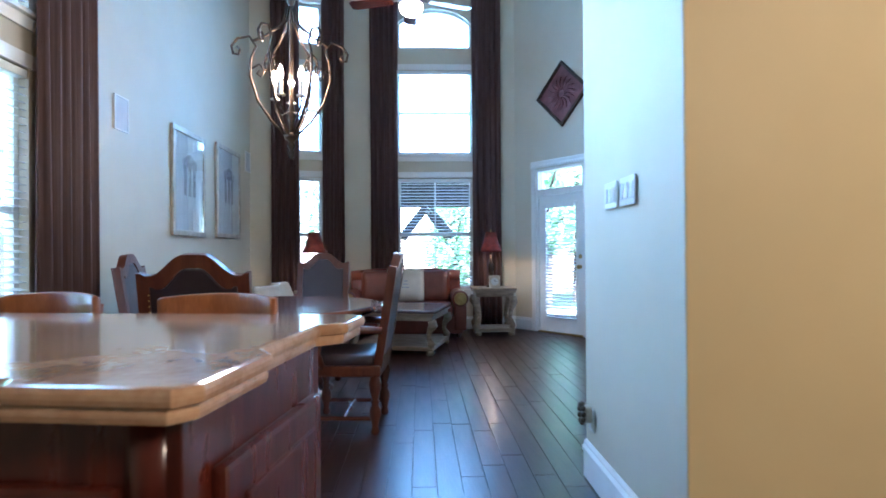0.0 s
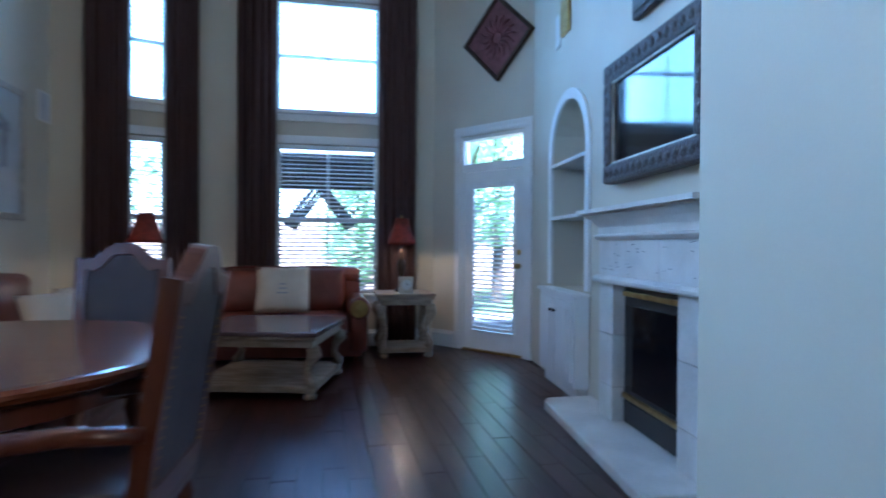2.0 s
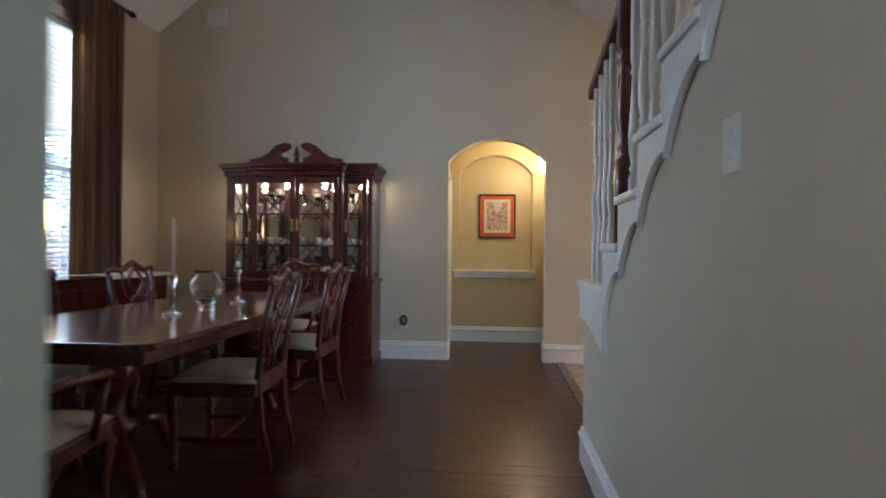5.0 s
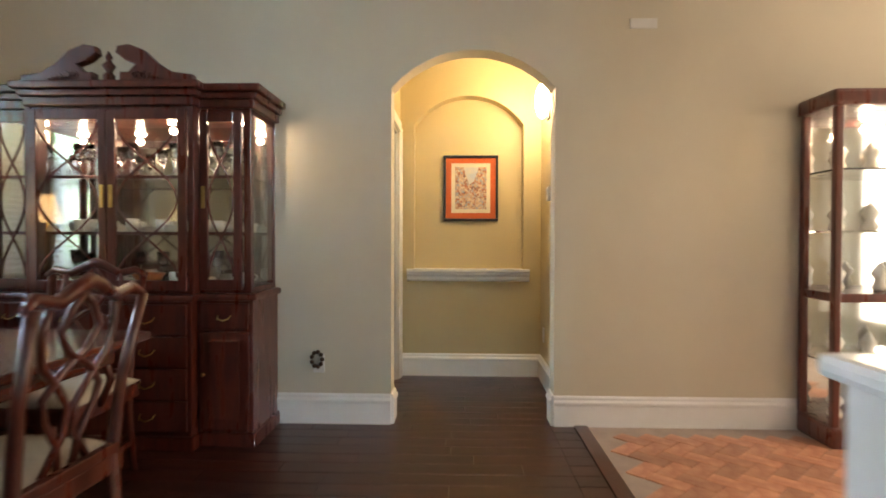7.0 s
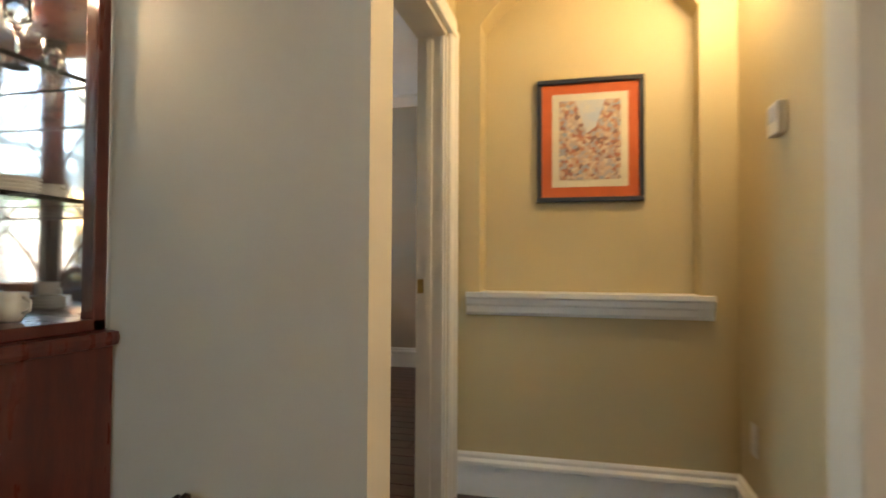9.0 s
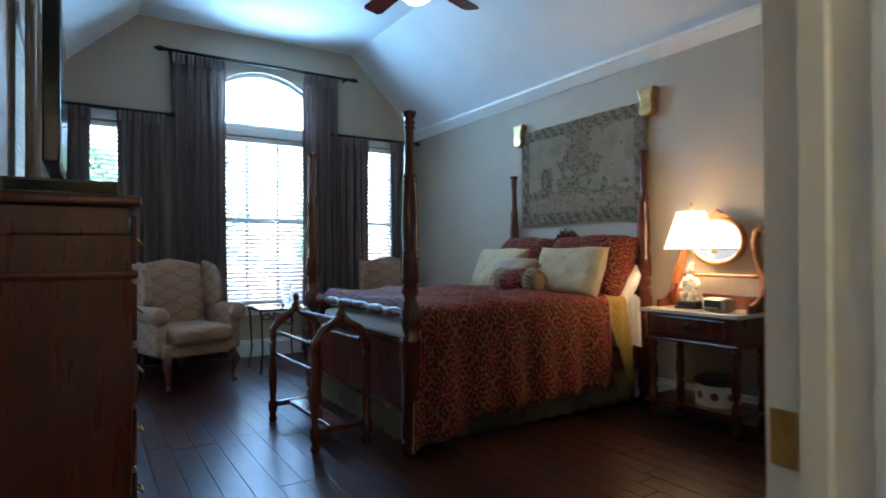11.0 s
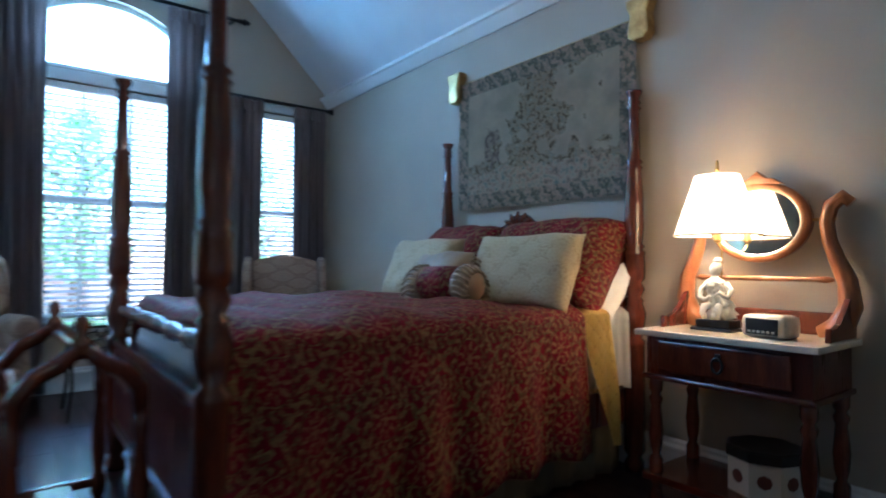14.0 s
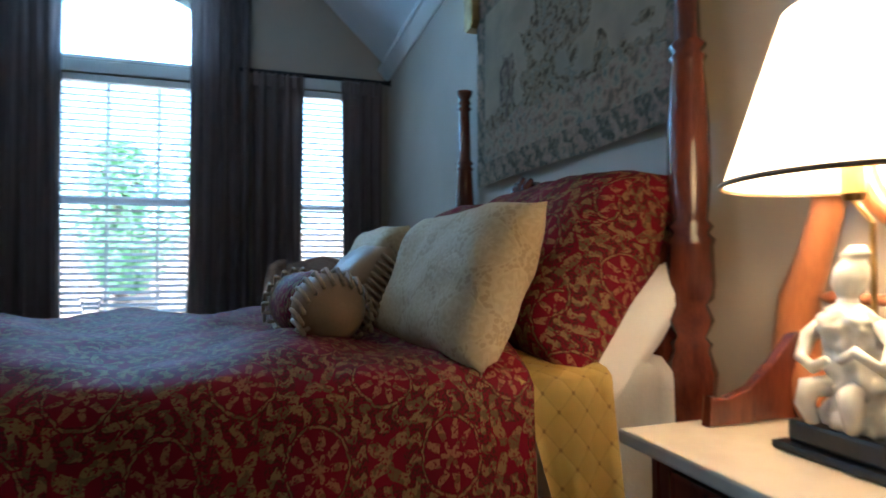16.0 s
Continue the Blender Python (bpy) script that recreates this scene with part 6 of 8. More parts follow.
# small cabinet and lamp by the dining window
sc = thing("side_cabinet", pose(6.35, 7.52, 0), "dark side cabinet with a white marble top", "cabinet")
part("body", boxed(-0.40, -0.42, 0.05, 0.40, -0.01, 0.86, 0.006), CHERRY, sc)
part("top", boxed(-0.42, -0.44, 0.86, 0.42, -0.004, 0.89, 0.006), WAX, sc, "white marble top")
for x in (-0.37, 0.01):
    part("door", boxed(x, -0.436, 0.12, x + 0.36, -0.42, 0.80, 0.006), CHERRY, sc)
part("plinth", boxed(-0.38, -0.40, 0, 0.38, -0.01, 0.05), CHERRY, sc)
bt = thing("buffet", pose(5.2, 7.52, 0), "long dark cherry buffet under the dining window", "buffet")
part("body", boxed(-0.65, -0.44, 0.08, 0.65, -0.16, 0.86, 0.006), CHERRY, bt)
part("top", boxed(-0.68, -0.47, 0.86, 0.68, -0.15, 0.89, 0.008), CHERRY_X, bt)
for x in (-0.63, -0.2, 0.23):
    dd = part("door", boxed(x, -0.458, 0.14, x + 0.40, -0.44, 0.80, 0.006), CHERRY, bt)
    part("knob", turned([(0.004, 0), (0.012, 0.016), (0.002, 0.022)], 10, Matrix.Translation((x + 0.37, -0.458, 0.5)) @ pose(0, 0, 0, 90, 0, 0)), BRASS, dd, "brass knob")
for x in (-0.6, 0.6):
    part("foot", boxed(x - 0.04, -0.43, 0, x + 0.04, -0.17, 0.08, 0.01), CHERRY, bt)


def shade_mesh(r0, r1, h, seg=28):
    bm = bmesh.new()
    vs_ = [[bm.verts.new((r * math.cos(6.2832 * i / seg), r * math.sin(6.2832 * i / seg), z)) for i in range(seg)] for r, z in ((r0, 0), (r0 * 0.67 + r1 * 0.33, h * 0.33), (r0 * 0.33 + r1 * 0.67, h * 0.67), (r1, h))]
    for a, b in zip(vs_, vs_[1:]):
        for i in range(seg):
            bm.faces.new((a[i], a[(i + 1) % seg], b[(i + 1) % seg], b[i]))
    bmesh.ops.solidify(bm, geom=bm.faces[:], thickness=0.003)
    return bm


SHADE = bpy.data.materials.new("ivory_silk_shade")
SHADE.use_nodes = True
nt = SHADE.node_tree
bs = nt.nodes["Principled BSDF"]
bs.inputs["Base Color"].default_value = (0.85, 0.78, 0.62, 1)
bs.inputs["Roughness"].default_value = 0.8
bs.inputs["Emission Color"].default_value = (1.0, 0.70, 0.36, 1)
bs.inputs["Emission Strength"].default_value = 0.35
bl = thing("table_lamp", pose(5.35, 7.22, 0.89), "slim brass table lamp with an ivory cone shade", "lamp")
part("base", turned([(0.06, 0), (0.062, 0.012), (0.015, 0.03), (0.012, 0.2), (0.02, 0.24), (0.008, 0.40)], 16), BRASS, bl, smooth=True)
part("shade", shade_mesh(0.10, 0.05, 0.22), SHADE, bl, "lit ivory shade", True)
bl.children[1].location = (0, 0, 0.37)

# curio cabinet in the foyer
cu = thing("curio_cabinet", pose(7.29, 1.47, 0, 0, 0, -90), "lit cherry curio cabinet with curved glass front", "cabinet")
part("back", boxed(-0.46, -0.02, 0.1, 0.46, -0.002, 1.88), MIRROR, cu)
part("base", boxed(-0.48, -0.34, 0.0, 0.48, -0.002, 0.12, 0.02), CHERRY, cu)
part("cornice", boxed(-0.50, -0.36, 1.86, 0.50, -0.002, 1.95, 0.02), CHERRY, cu)
part("middle_rail", boxed(-0.47, -0.33, 0.80, 0.47, -0.02, 0.85, 0.008), CHERRY, cu)
for x in (-0.48, 0.44):
    for y in (-0.34, -0.05):
        part("post", boxed(x, y, 0.12, x + 0.04, y + 0.04, 1.86, 0.006), CHERRY, cu)
g = part("pane", boxed(-0.44, -0.325, 0.12, 0.44, -0.321, 1.86), PANE, cu)
g.visible_shadow = False
for z in (0.45, 1.18, 1.52):
    part("glass_shelf", boxed(-0.44, -0.31, z, 0.44, -0.03, z + 0.01), GLASS, cu)
CM = pose(7.29, 1.47, 0, 0, 0, -90)
for z, n in ((0.13, 4), (0.461, 5), (0.851, 4), (1.191, 5), (1.531, 5)):
    for i in range(n):
        o = thing("china_ornament", CM @ Matrix.Translation((-0.36 + 0.72 * i / (n - 1), -0.17, z)), "small pale china ornament on a glass shelf", "ornament", "curio ornaments")
        part("body", turned([(0.03, 0), (0.04, 0.02), (0.025, 0.06), (0.045, 0.10), (0.02, 0.14), (0.002, 0.16)], 12), CHINA, o, smooth=True)
lamp("POINT", CM @ Matrix.Translation((0, -0.17, 1.82)), 1.0, (1.0, 0.80, 0.55), 0.03)

# ---- stairs ----
sw = tagged(new("staircase"), "white open staircase with scrolled brackets and turned balusters", "stairs")
RUN, RISE, X0, ZB = 0.29, 0.18, 3.93, 1.17
steps = [(4.62, 3.93, 0.98)] + [(X0 - RUN * i, X0 - RUN * (i + 1), ZB + RISE * i) for i in range(12)]
bm = bmesh.new()
prev = 0.0
out = [(4.59, 0.0), (4.59, 0.94)]
for x1, x0, z in steps[:7]:
    out += [(min(x1, 4.59), z - 0.04), (x0, z - 0.04)]
pts = []
for p in out:
    if not pts or p != pts[-1]:
        pts.append(p)
xe = steps[6][1]
pts += [(xe, 0.0)]
prism(bm, pts, 0.10, Matrix.Translation((0, HY - 0.10, 0)))
tagged(part("wall_under_stair", bm, WALL), kind="structure")
wall("wall_stair_upper", (xe, HY), (2.35, HY), 0, HIGH, 0.2, WALL) if xe > 2.36 else None
for i, (x1, x0, z) in enumerate(steps):
    part("tread", boxed(x0 - 0.005, 2.31, z - 0.035, x1 + 0.03, HY + 0.035, z, 0.012), TRIM, sw)
    if i:
        part("riser", boxed(x1 - 0.012, 2.31, z - RISE, x1, HY + 0.012, z - 0.035), TRIM, sw)
    if i < 8:
        xr = min(x1, 4.60)
        w = xr - x0
        br = [(x0, z - 0.036), (xr, z - 0.036)]
        for k in range(11):
            f = k / 10
            br.append((xr - w * f, z - 0.31 + 0.20 * math.sin(math.pi * f / 2) ** 0.75) if i else (xr - w * f, z - 0.20 - 0.09 * f * f))
        part("scroll_bracket", prism(bmesh.new(), br, 0.022, Matrix.Translation((0, HY + 0.001, 0))), TRIM, sw)
BAL = [(0.021, 0.0), (0.021, 0.22), (0.014, 0.235), (0.02, 0.25), (0.012, 0.265), (0.02, 0.30), (0.024, 0.36), (0.014, 0.50), (0.012, 0.56), (0.02, 0.575), (0.012, 0.59), (0.018, 0.61), (0.018, 0.92)]


def rail_z(x):
    return 2.02 + (4.62 - x) * 0.22 if x > 3.82 else ZB + 0.96 + (X0 - x) * RISE / RUN


for i, (x1, x0, z) in enumerate(steps[:9]):
    for f in ((0.12, 0.32, 0.52, 0.72) if i == 0 else (0.3, 0.8)):
        x = x1 + (x0 - x1) * f
        if abs(x - 3.82) < 0.07:
            continue
        h = rail_z(x) - 0.03 - z
        part("baluster", turned([(r, zz * h / 0.92) for r, zz in BAL], 12, Matrix.Translation((x, HY - 0.05, z))), TRIM, sw, smooth=True)
part("newel_post", turned([(0.05, 0), (0.05, 0.34), (0.03, 0.36), (0.045, 0.39), (0.03, 0.42), (0.045, 0.5), (0.04, 0.68), (0.03, 0.72), (0.048, 0.75), (0.03, 0.78), (0.048, 0.80), (0.048, 1.02), (0.058, 1.04), (0.03, 1.06), (0.05, 1.10), (0.045, 1.14), (0.004, 1.17)], 18, Matrix.Translation((3.82, HY - 0.05, ZB))), CHERRY, sw, "dark turned newel post", True)
for xa, xb in ((4.66, 3.85), (3.79, 1.4)):
    bm = bmesh.new()
    za, zb = rail_z(xa), rail_z(xb)
    prism(bm, [(xa, za - 0.03), (xb, zb - 0.03), (xb, zb + 0.035), (xa, za + 0.035)], 0.06, Matrix.Translation((0, HY - 0.08, 0)), 0.012)
    part("handrail", bm, CHERRY, sw, "dark cherry handrail")
s = thing("switch_plate", along((2.35, HY), (0.12, HY))[0] @ Matrix.Translation((2.35 - 2.67, 0, 1.30)), "white light switch plate on the stair wall", "switch", "switch plates")
part("plate", boxed(0, -0.008, 0, 0.075, 0.0, 0.12, 0.003), PLASTIC, s)
part("rocker", boxed(0.02, -0.013, 0.03, 0.055, -0.007, 0.09, 0.003), PLASTIC, s)

# vents high on the dining wall
mdw = along((7.3, 7.55), (7.3, 0.0))[0]
for u, z, w in ((7.55 - 5.19, 3.80, 0.34), (7.55 - 7.0, 3.5, 0.22), (7.55 - 2.95, 2.40, 0.16)):
    v = thing("wall_vent", mdw @ Matrix.Translation((u, 0, z)), "pale louvred vent high on the wall", "vent", "wall vents")
    part("frame", boxed(0, -0.012, 0, w, -0.001, 0.20 if w > 0.2 else 0.06, 0.003), PLASTIC, v)
    if w > 0.2:
        for i in range(7):
            part("louvre", boxed(0.02, -0.018, 0.022 + i * 0.023, w - 0.02, -0.012, 0.034 + i * 0.023, 0.001), PLASTIC, v)

# nook: picture, sconce, thermostat
ORANGE = material("orange_mount", (0.60, 0.12, 0.03), 0.7, second=(0.52, 0.10, 0.025), scale=5)
CREAMP = material("cream_mount", (0.72, 0.66, 0.50), 0.8, scale=5)
STREET = bpy.data.materials.new("street_scene_print")
STREET.use_nodes = True
nt = STREET.node_tree
co, vo, rp = nt.nodes.new("ShaderNodeTexCoord"), nt.nodes.new("ShaderNodeTexVoronoi"), nt.nodes.new("ShaderNodeValToRGB")
vo.inputs["Scale"].default_value = 62
sep = nt.nodes.new("ShaderNodeSeparateColor")
nt.links.new(co.outputs["Object"], vo.inputs[0]), nt.links.new(vo.outputs["Color"], sep.inputs[0]), nt.links.new(sep.outputs[0], rp.inputs[0])
els = rp.color_ramp.elements
els[0].color, els[1].color = (0.20, 0.12, 0.10, 1), (0.60, 0.50, 0.36, 1)
for p, c in ((0.25, (0.42, 0.16, 0.09, 1)), (0.45, (0.50, 0.33, 0.20, 1)), (0.62, (0.28, 0.32, 0.36, 1)), (0.8, (0.55, 0.38, 0.26, 1))):
    els.new(p).color = c
nt.links.new(rp.outputs[0], nt.nodes["Principled BSDF"].inputs["Base Color"])
mni = along((8.694, 4.465), (8.694, 3.30))[0]
fr = thing("framed_street_print", mni @ Matrix.Translation((4.465 - 4.11, 0, 1.29)), "framed street scene print with an orange mount", "picture")
w, h = 0.465, 0.556
bm = bmesh.new()
for x0, z0, x1, z1 in ((0, 0, w, 0.022), (0, h - 0.022, w, h), (0, 0.022, 0.022, h - 0.022), (w - 0.022, 0.022, w, h - 0.022)):
    box(bm, x0, -0.028, z0, x1, -0.002, z1, 0.005)
part("frame", bm, BLACK, fr, "dark narrow frame")
part("outer_mount", boxed(0.02, -0.014, 0.02, w - 0.02, -0.004, h - 0.02), ORANGE, fr, "orange mount")
part("inner_mount", boxed(0.068, -0.017, 0.068, w - 0.068, -0.0145, h - 0.068), CREAMP, fr, "cream inner mount")
part("print", boxed(0.10, -0.020, 0.10, w - 0.10, -0.0175, h - 0.10), STREET, fr, "coloured street scene print")
SKYP = material("print_sky", (0.42, 0.48, 0.56), 0.8, second=(0.6, 0.55, 0.45), scale=12)
part("print_sky", prism(bmesh.new(), [(0.17, h - 0.10), (0.30, h - 0.10), (0.26, h - 0.22), (0.22, h - 0.25)], 0.001, Matrix.Translation((0, -0.0212, 0))), SKYP, fr)
mns = along((8.7, 3.30), (7.45, 3.30))[0]
sn = thing("wall_sconce", mns @ Matrix.Translation((8.7 - 8.12, 0, 2.03)), "lit frosted glass wall sconce", "sconce")
part("backplate", boxed(-0.05, -0.015, 0.0, 0.05, -0.001, 0.26, 0.006), IRON_B, sn)
bm = bmesh.new()
bmesh.ops.create_uvsphere(bm, u_segments=20, v_segments=12, radius=1.0, matrix=Matrix.Translation((0, -0.055, 0.14)) @ Matrix.Diagonal((0.085, 0.055, 0.13, 1)))
part("shade", bm, glow("frosted_sconce", (1.0, 0.86, 0.56), 2.5), sn, "lit frosted glass shade", True)
lamp("POINT", pose(8.12, 3.48, 2.17), 1.25, (1.0, 0.80, 0.50), 0.06)
th = thing("thermostat", mns @ Matrix.Translation((8.7 - 8.08, 0, 1.42)), "small white wall thermostat", "thermostat")
part("body", boxed(0, -0.03, 0, 0.10, -0.001, 0.10, 0.006), PLASTIC, th)
part("dial_face", boxed(0.015, -0.034, 0.04, 0.085, -0.03, 0.085, 0.002), MAT_PAPER, th)

# ---- bedroom ----
def woven(name, ground, gold, dark, a=0.32, b=0.44, rough=0.6, break_up=60.0):
    """Damask: staggered medallions, leaf lattice between them, broken up by the weave."""
    m = bpy.data.materials.new(name)
    m.use_nodes = True
    nt = m.node_tree
    N, L = nt.nodes.new, nt.links.new
    bsdf = nt.nodes["Principled BSDF"]
    bsdf.inputs["Roughness"].default_value = rough
    bsdf.inputs["Specular IOR Level"].default_value = 0.10
    uv = N("ShaderNodeUVMap")
    warp = N("ShaderNodeTexNoise")
    warp.inputs["Scale"].default_value = 14.0
    L(uv.outputs[0], warp.inputs[0])
    mixv = N("ShaderNodeVectorMath")
    mixv.operation = "MULTIPLY_ADD"
    mixv.inputs[1].default_value = (0.15 * a, 0.15 * a, 0.0)
    L(warp.outputs["Color"], mixv.inputs[0]), L(uv.outputs[0], mixv.inputs[2])
    sp = N("ShaderNodeSeparateXYZ")
    L(mixv.outputs[0], sp.inputs[0])

    def math_node(op, x, y=None):
        n = N("ShaderNodeMath")
        n.operation = op
        for i, v in enumerate((x, y)):
            if v is None:
                continue
            if isinstance(v, (int, float)):
                n.inputs[i].default_value = v
            else:
                L(v, n.inputs[i])
        return n.outputs[0]

    cu = math_node("COSINE", math_node("MULTIPLY", sp.outputs[0], 2 * math.pi / a))
    cv = math_node("COSINE", math_node("MULTIPLY", sp.outputs[1], 2 * math.pi / b))
    sg = math_node("MULTIPLY", math_node("ADD", cu, cv), 0.5)
    s = math_node("ABSOLUTE", sg)
    half = math_node("MULTIPLY", math_node("LESS_THAN", sg, 0.0), 0.5)
    pu = math_node("MULTIPLY", math_node("SUBTRACT", math_node("FRACT", math_node("ADD", math_node("ADD", math_node("DIVIDE", sp.outputs[0], a), half), 0.5)), 0.5), a)
    pv = math_node("MULTIPLY", math_node("SUBTRACT", math_node("FRACT", math_node("ADD", math_node("ADD", math_node("DIVIDE", sp.outputs[1], b), half), 0.5)), 0.5), a)
    rad = math_node("SQRT", math_node("ADD", math_node("MULTIPLY", pu, pu), math_node("MULTIPLY", pv, pv)))
    ang = math_node("ARCTAN2", pv, pu)
    petals = math_node("SINE", math_node("ADD", math_node("MULTIPLY", rad, 42.0 / a), math_node("MULTIPLY", math_node("COSINE", math_node("MULTIPLY", ang, 8.0)), 1.7)))
    fine = N("ShaderNodeTexVoronoi")
    fine.inputs["Scale"].default_value = break_up
    L(mixv.outputs[0], fine.inputs[0])
    leafy = math_node("ADD", petals, math_node("MULTIPLY", math_node("SUBTRACT", fine.outputs["Distance"], 0.45), 1.6))
    med = math_node("MULTIPLY", math_node("GREATER_THAN", s, 0.30), math_node("LESS_THAN", leafy, 0.25))
    lat = math_node("MULTIPLY", math_node("LESS_THAN", s, 0.22), math_node("SUBTRACT", 1.0, math_node("MULTIPLY", math_node("GREATER_THAN", fine.outputs["Distance"], 0.5), 0.9)))
    m1, m2 = N("ShaderNodeMix"), N("ShaderNodeMix")
    m1.data_type = m2.data_type = "RGBA"
    m1.inputs[6].default_value, m1.inputs[7].default_value = (*ground, 1), (*gold, 1)
    L(med, m1.inputs[0])
    m2.inputs[7].default_value = (*dark, 1)
    L(m1.outputs[2], m2.inputs[6]), L(lat, m2.inputs[0])
    L(m2.outputs[2], bsdf.inputs["Base Color"])
    bp = N("ShaderNodeBump")
    bp.inputs["Strength"].default_value, bp.inputs["Distance"].default_value = 0.35, 0.004
    L(math_node("ADD", math_node("MULTIPLY", fine.outputs["Distance"], 0.5), med), bp.inputs["Height"])
    L(bp.outputs[0], bsdf.inputs["Normal"])
    return m




def damask(name, a=0.25, b=0.33):
    """Red ground, staggered rosettes in gold and copper, leafy vines crossing between them."""
    m = bpy.data.materials.new(name)
    m.use_nodes = True
    nt = m.node_tree
    N, L = nt.nodes.new, nt.links.new
    bsdf = nt.nodes["Principled BSDF"]
    bsdf.inputs["Roughness"].default_value = 0.62
    bsdf.inputs["Specular IOR Level"].default_value = 0.10

    def M(op, x, y=0.0):
        n = N("ShaderNodeMath")
        n.operation = op
        for i, v in enumerate((x, y)):
            if isinstance(v, (int, float)):
                n.inputs[i].default_value = v
            else:
                L(v, n.inputs[i])
        return n.outputs[0]

    def band(x, lo, hi):
        return M("MULTIPLY", M("GREATER_THAN", x, lo), M("LESS_THAN", x, hi))

    uv = N("ShaderNodeUVMap")

    def grain(scale, detail=3.0):
        n = N("ShaderNodeTexNoise")
        n.inputs["Scale"].default_value, n.inputs["Detail"].default_value = scale, detail
        L(uv.outputs[0], n.inputs[0])
        return n

    wob = N("ShaderNodeVectorMath")
    wob.operation = "MULTIPLY_ADD"
    wob.inputs[1].default_value = (0.016, 0.016, 0.0)
    L(grain(38.0).outputs["Color"], wob.inputs[0]), L(uv.outputs[0], wob.inputs[2])
    sp = N("ShaderNodeSeparateXYZ")
    L(wob.outputs[0], sp.inputs[0])
    U, V = M("DIVIDE", sp.outputs[0], a), M("DIVIDE", sp.outputs[1], b)
    p = M("COSINE", M("MULTIPLY", M("ADD", U, V), math.pi))
    q = M("COSINE", M("MULTIPLY", M("SUBTRACT", U, V), math.pi))
    half = M("MULTIPLY", M("LESS_THAN", M("MULTIPLY", p, q), 0.0), 0.5)
    pu = M("SUBTRACT", M("FRACT", M("ADD", M("ADD", U, half), 0.5)), 0.5)
    pv = M("SUBTRACT", M("FRACT", M("ADD", M("ADD", V, half), 0.5)), 0.5)
    rad = M("MULTIPLY", M("SQRT", M("ADD", M("MULTIPLY", pu, pu), M("MULTIPLY", pv, pv))), 2.0)
    ang = M("ARCTAN2", pv, pu)
    heart = M("LESS_THAN", rad, M("ADD", 0.12, M("MULTIPLY", M("COSINE", M("MULTIPLY", ang, 6.0)), 0.05)))
    petal = M("MULTIPLY", band(rad, 0.19, 0.40), M("GREATER_THAN", M("COSINE", M("MULTIPLY", ang, 9.0)), M("MULTIPLY", M("SUBTRACT", rad, 0.27), 7.0)))
    ring = band(rad, 0.42, 0.45)
    curl = M("MULTIPLY", band(rad, 0.47, 0.70), M("GREATER_THAN", M("SINE", M("ADD", M("MULTIPLY", ang, 14.0), M("MULTIPLY", M("SINE", M("MULTIPLY", rad, 26.0)), 1.3))), 0.1))

    def vine(across, along_):
        leaf = M("MULTIPLY", M("ABSOLUTE", M("SINE", M("ADD", M("MULTIPLY", along_, 11.0), M("MULTIPLY", across, 4.0)))), 0.24)
        return M("MULTIPLY", M("LESS_THAN", M("ABSOLUTE", across), leaf), M("GREATER_THAN", rad, 0.68))

    vines = M("MAXIMUM", vine(p, M("SUBTRACT", U, V)), vine(q, M("ADD", U, V)))
    weave_ = grain(190.0, 2.0).outputs[0]
    thread = M("GREATER_THAN", M("ADD", M("MULTIPLY", weave_, 0.6), M("MULTIPLY", grain(75.0).outputs[0], 0.4)), 0.455)
    gold = M("MULTIPLY", M("MAXIMUM", M("MAXIMUM", ring, curl), vines), thread)
    copper = M("MULTIPLY", M("MAXIMUM", heart, petal), thread)

    def blend(f, x, y):
        n = N("ShaderNodeMix")
        n.data_type = "RGBA"
        L(f, n.inputs[0])
        for k, v in ((6, x), (7, y)):
            if isinstance(v, tuple):
                n.inputs[k].default_value = (*v, 1)
            else:
                L(v, n.inputs[k])
        return n.outputs[2]

    ground = blend(grain(9.0).outputs[0], (0.19, 0.004, 0.017), (0.10, 0.003, 0.011))
    ground = blend(M("MULTIPLY", band(rad, 0.40, 0.72), M("GREATER_THAN", weave_, 0.50)), ground, (0.060, 0.012, 0.010))
    thread_gold = blend(M("GREATER_THAN", grain(34.0).outputs[0], 0.52), (0.20, 0.122, 0.046), (0.11, 0.070, 0.028))
    thread_copper = blend(M("GREATER_THAN", grain(60.0).outputs[0], 0.55), (0.24, 0.110, 0.048), (0.14, 0.062, 0.026))
    L(blend(copper, blend(gold, ground, thread_gold), thread_copper), bsdf.inputs["Base Color"])
    bp = N("ShaderNodeBump")
    bp.inputs["Strength"].default_value, bp.inputs["Distance"].default_value = 0.3, 0.003
    L(M("ADD", M("MULTIPLY", weave_, 0.6), M("MAXIMUM", gold, copper)), bp.inputs["Height"])
    L(bp.outputs[0], bsdf.inputs["Normal"])
    return m


DAMASK = damask("red_gold_damask")


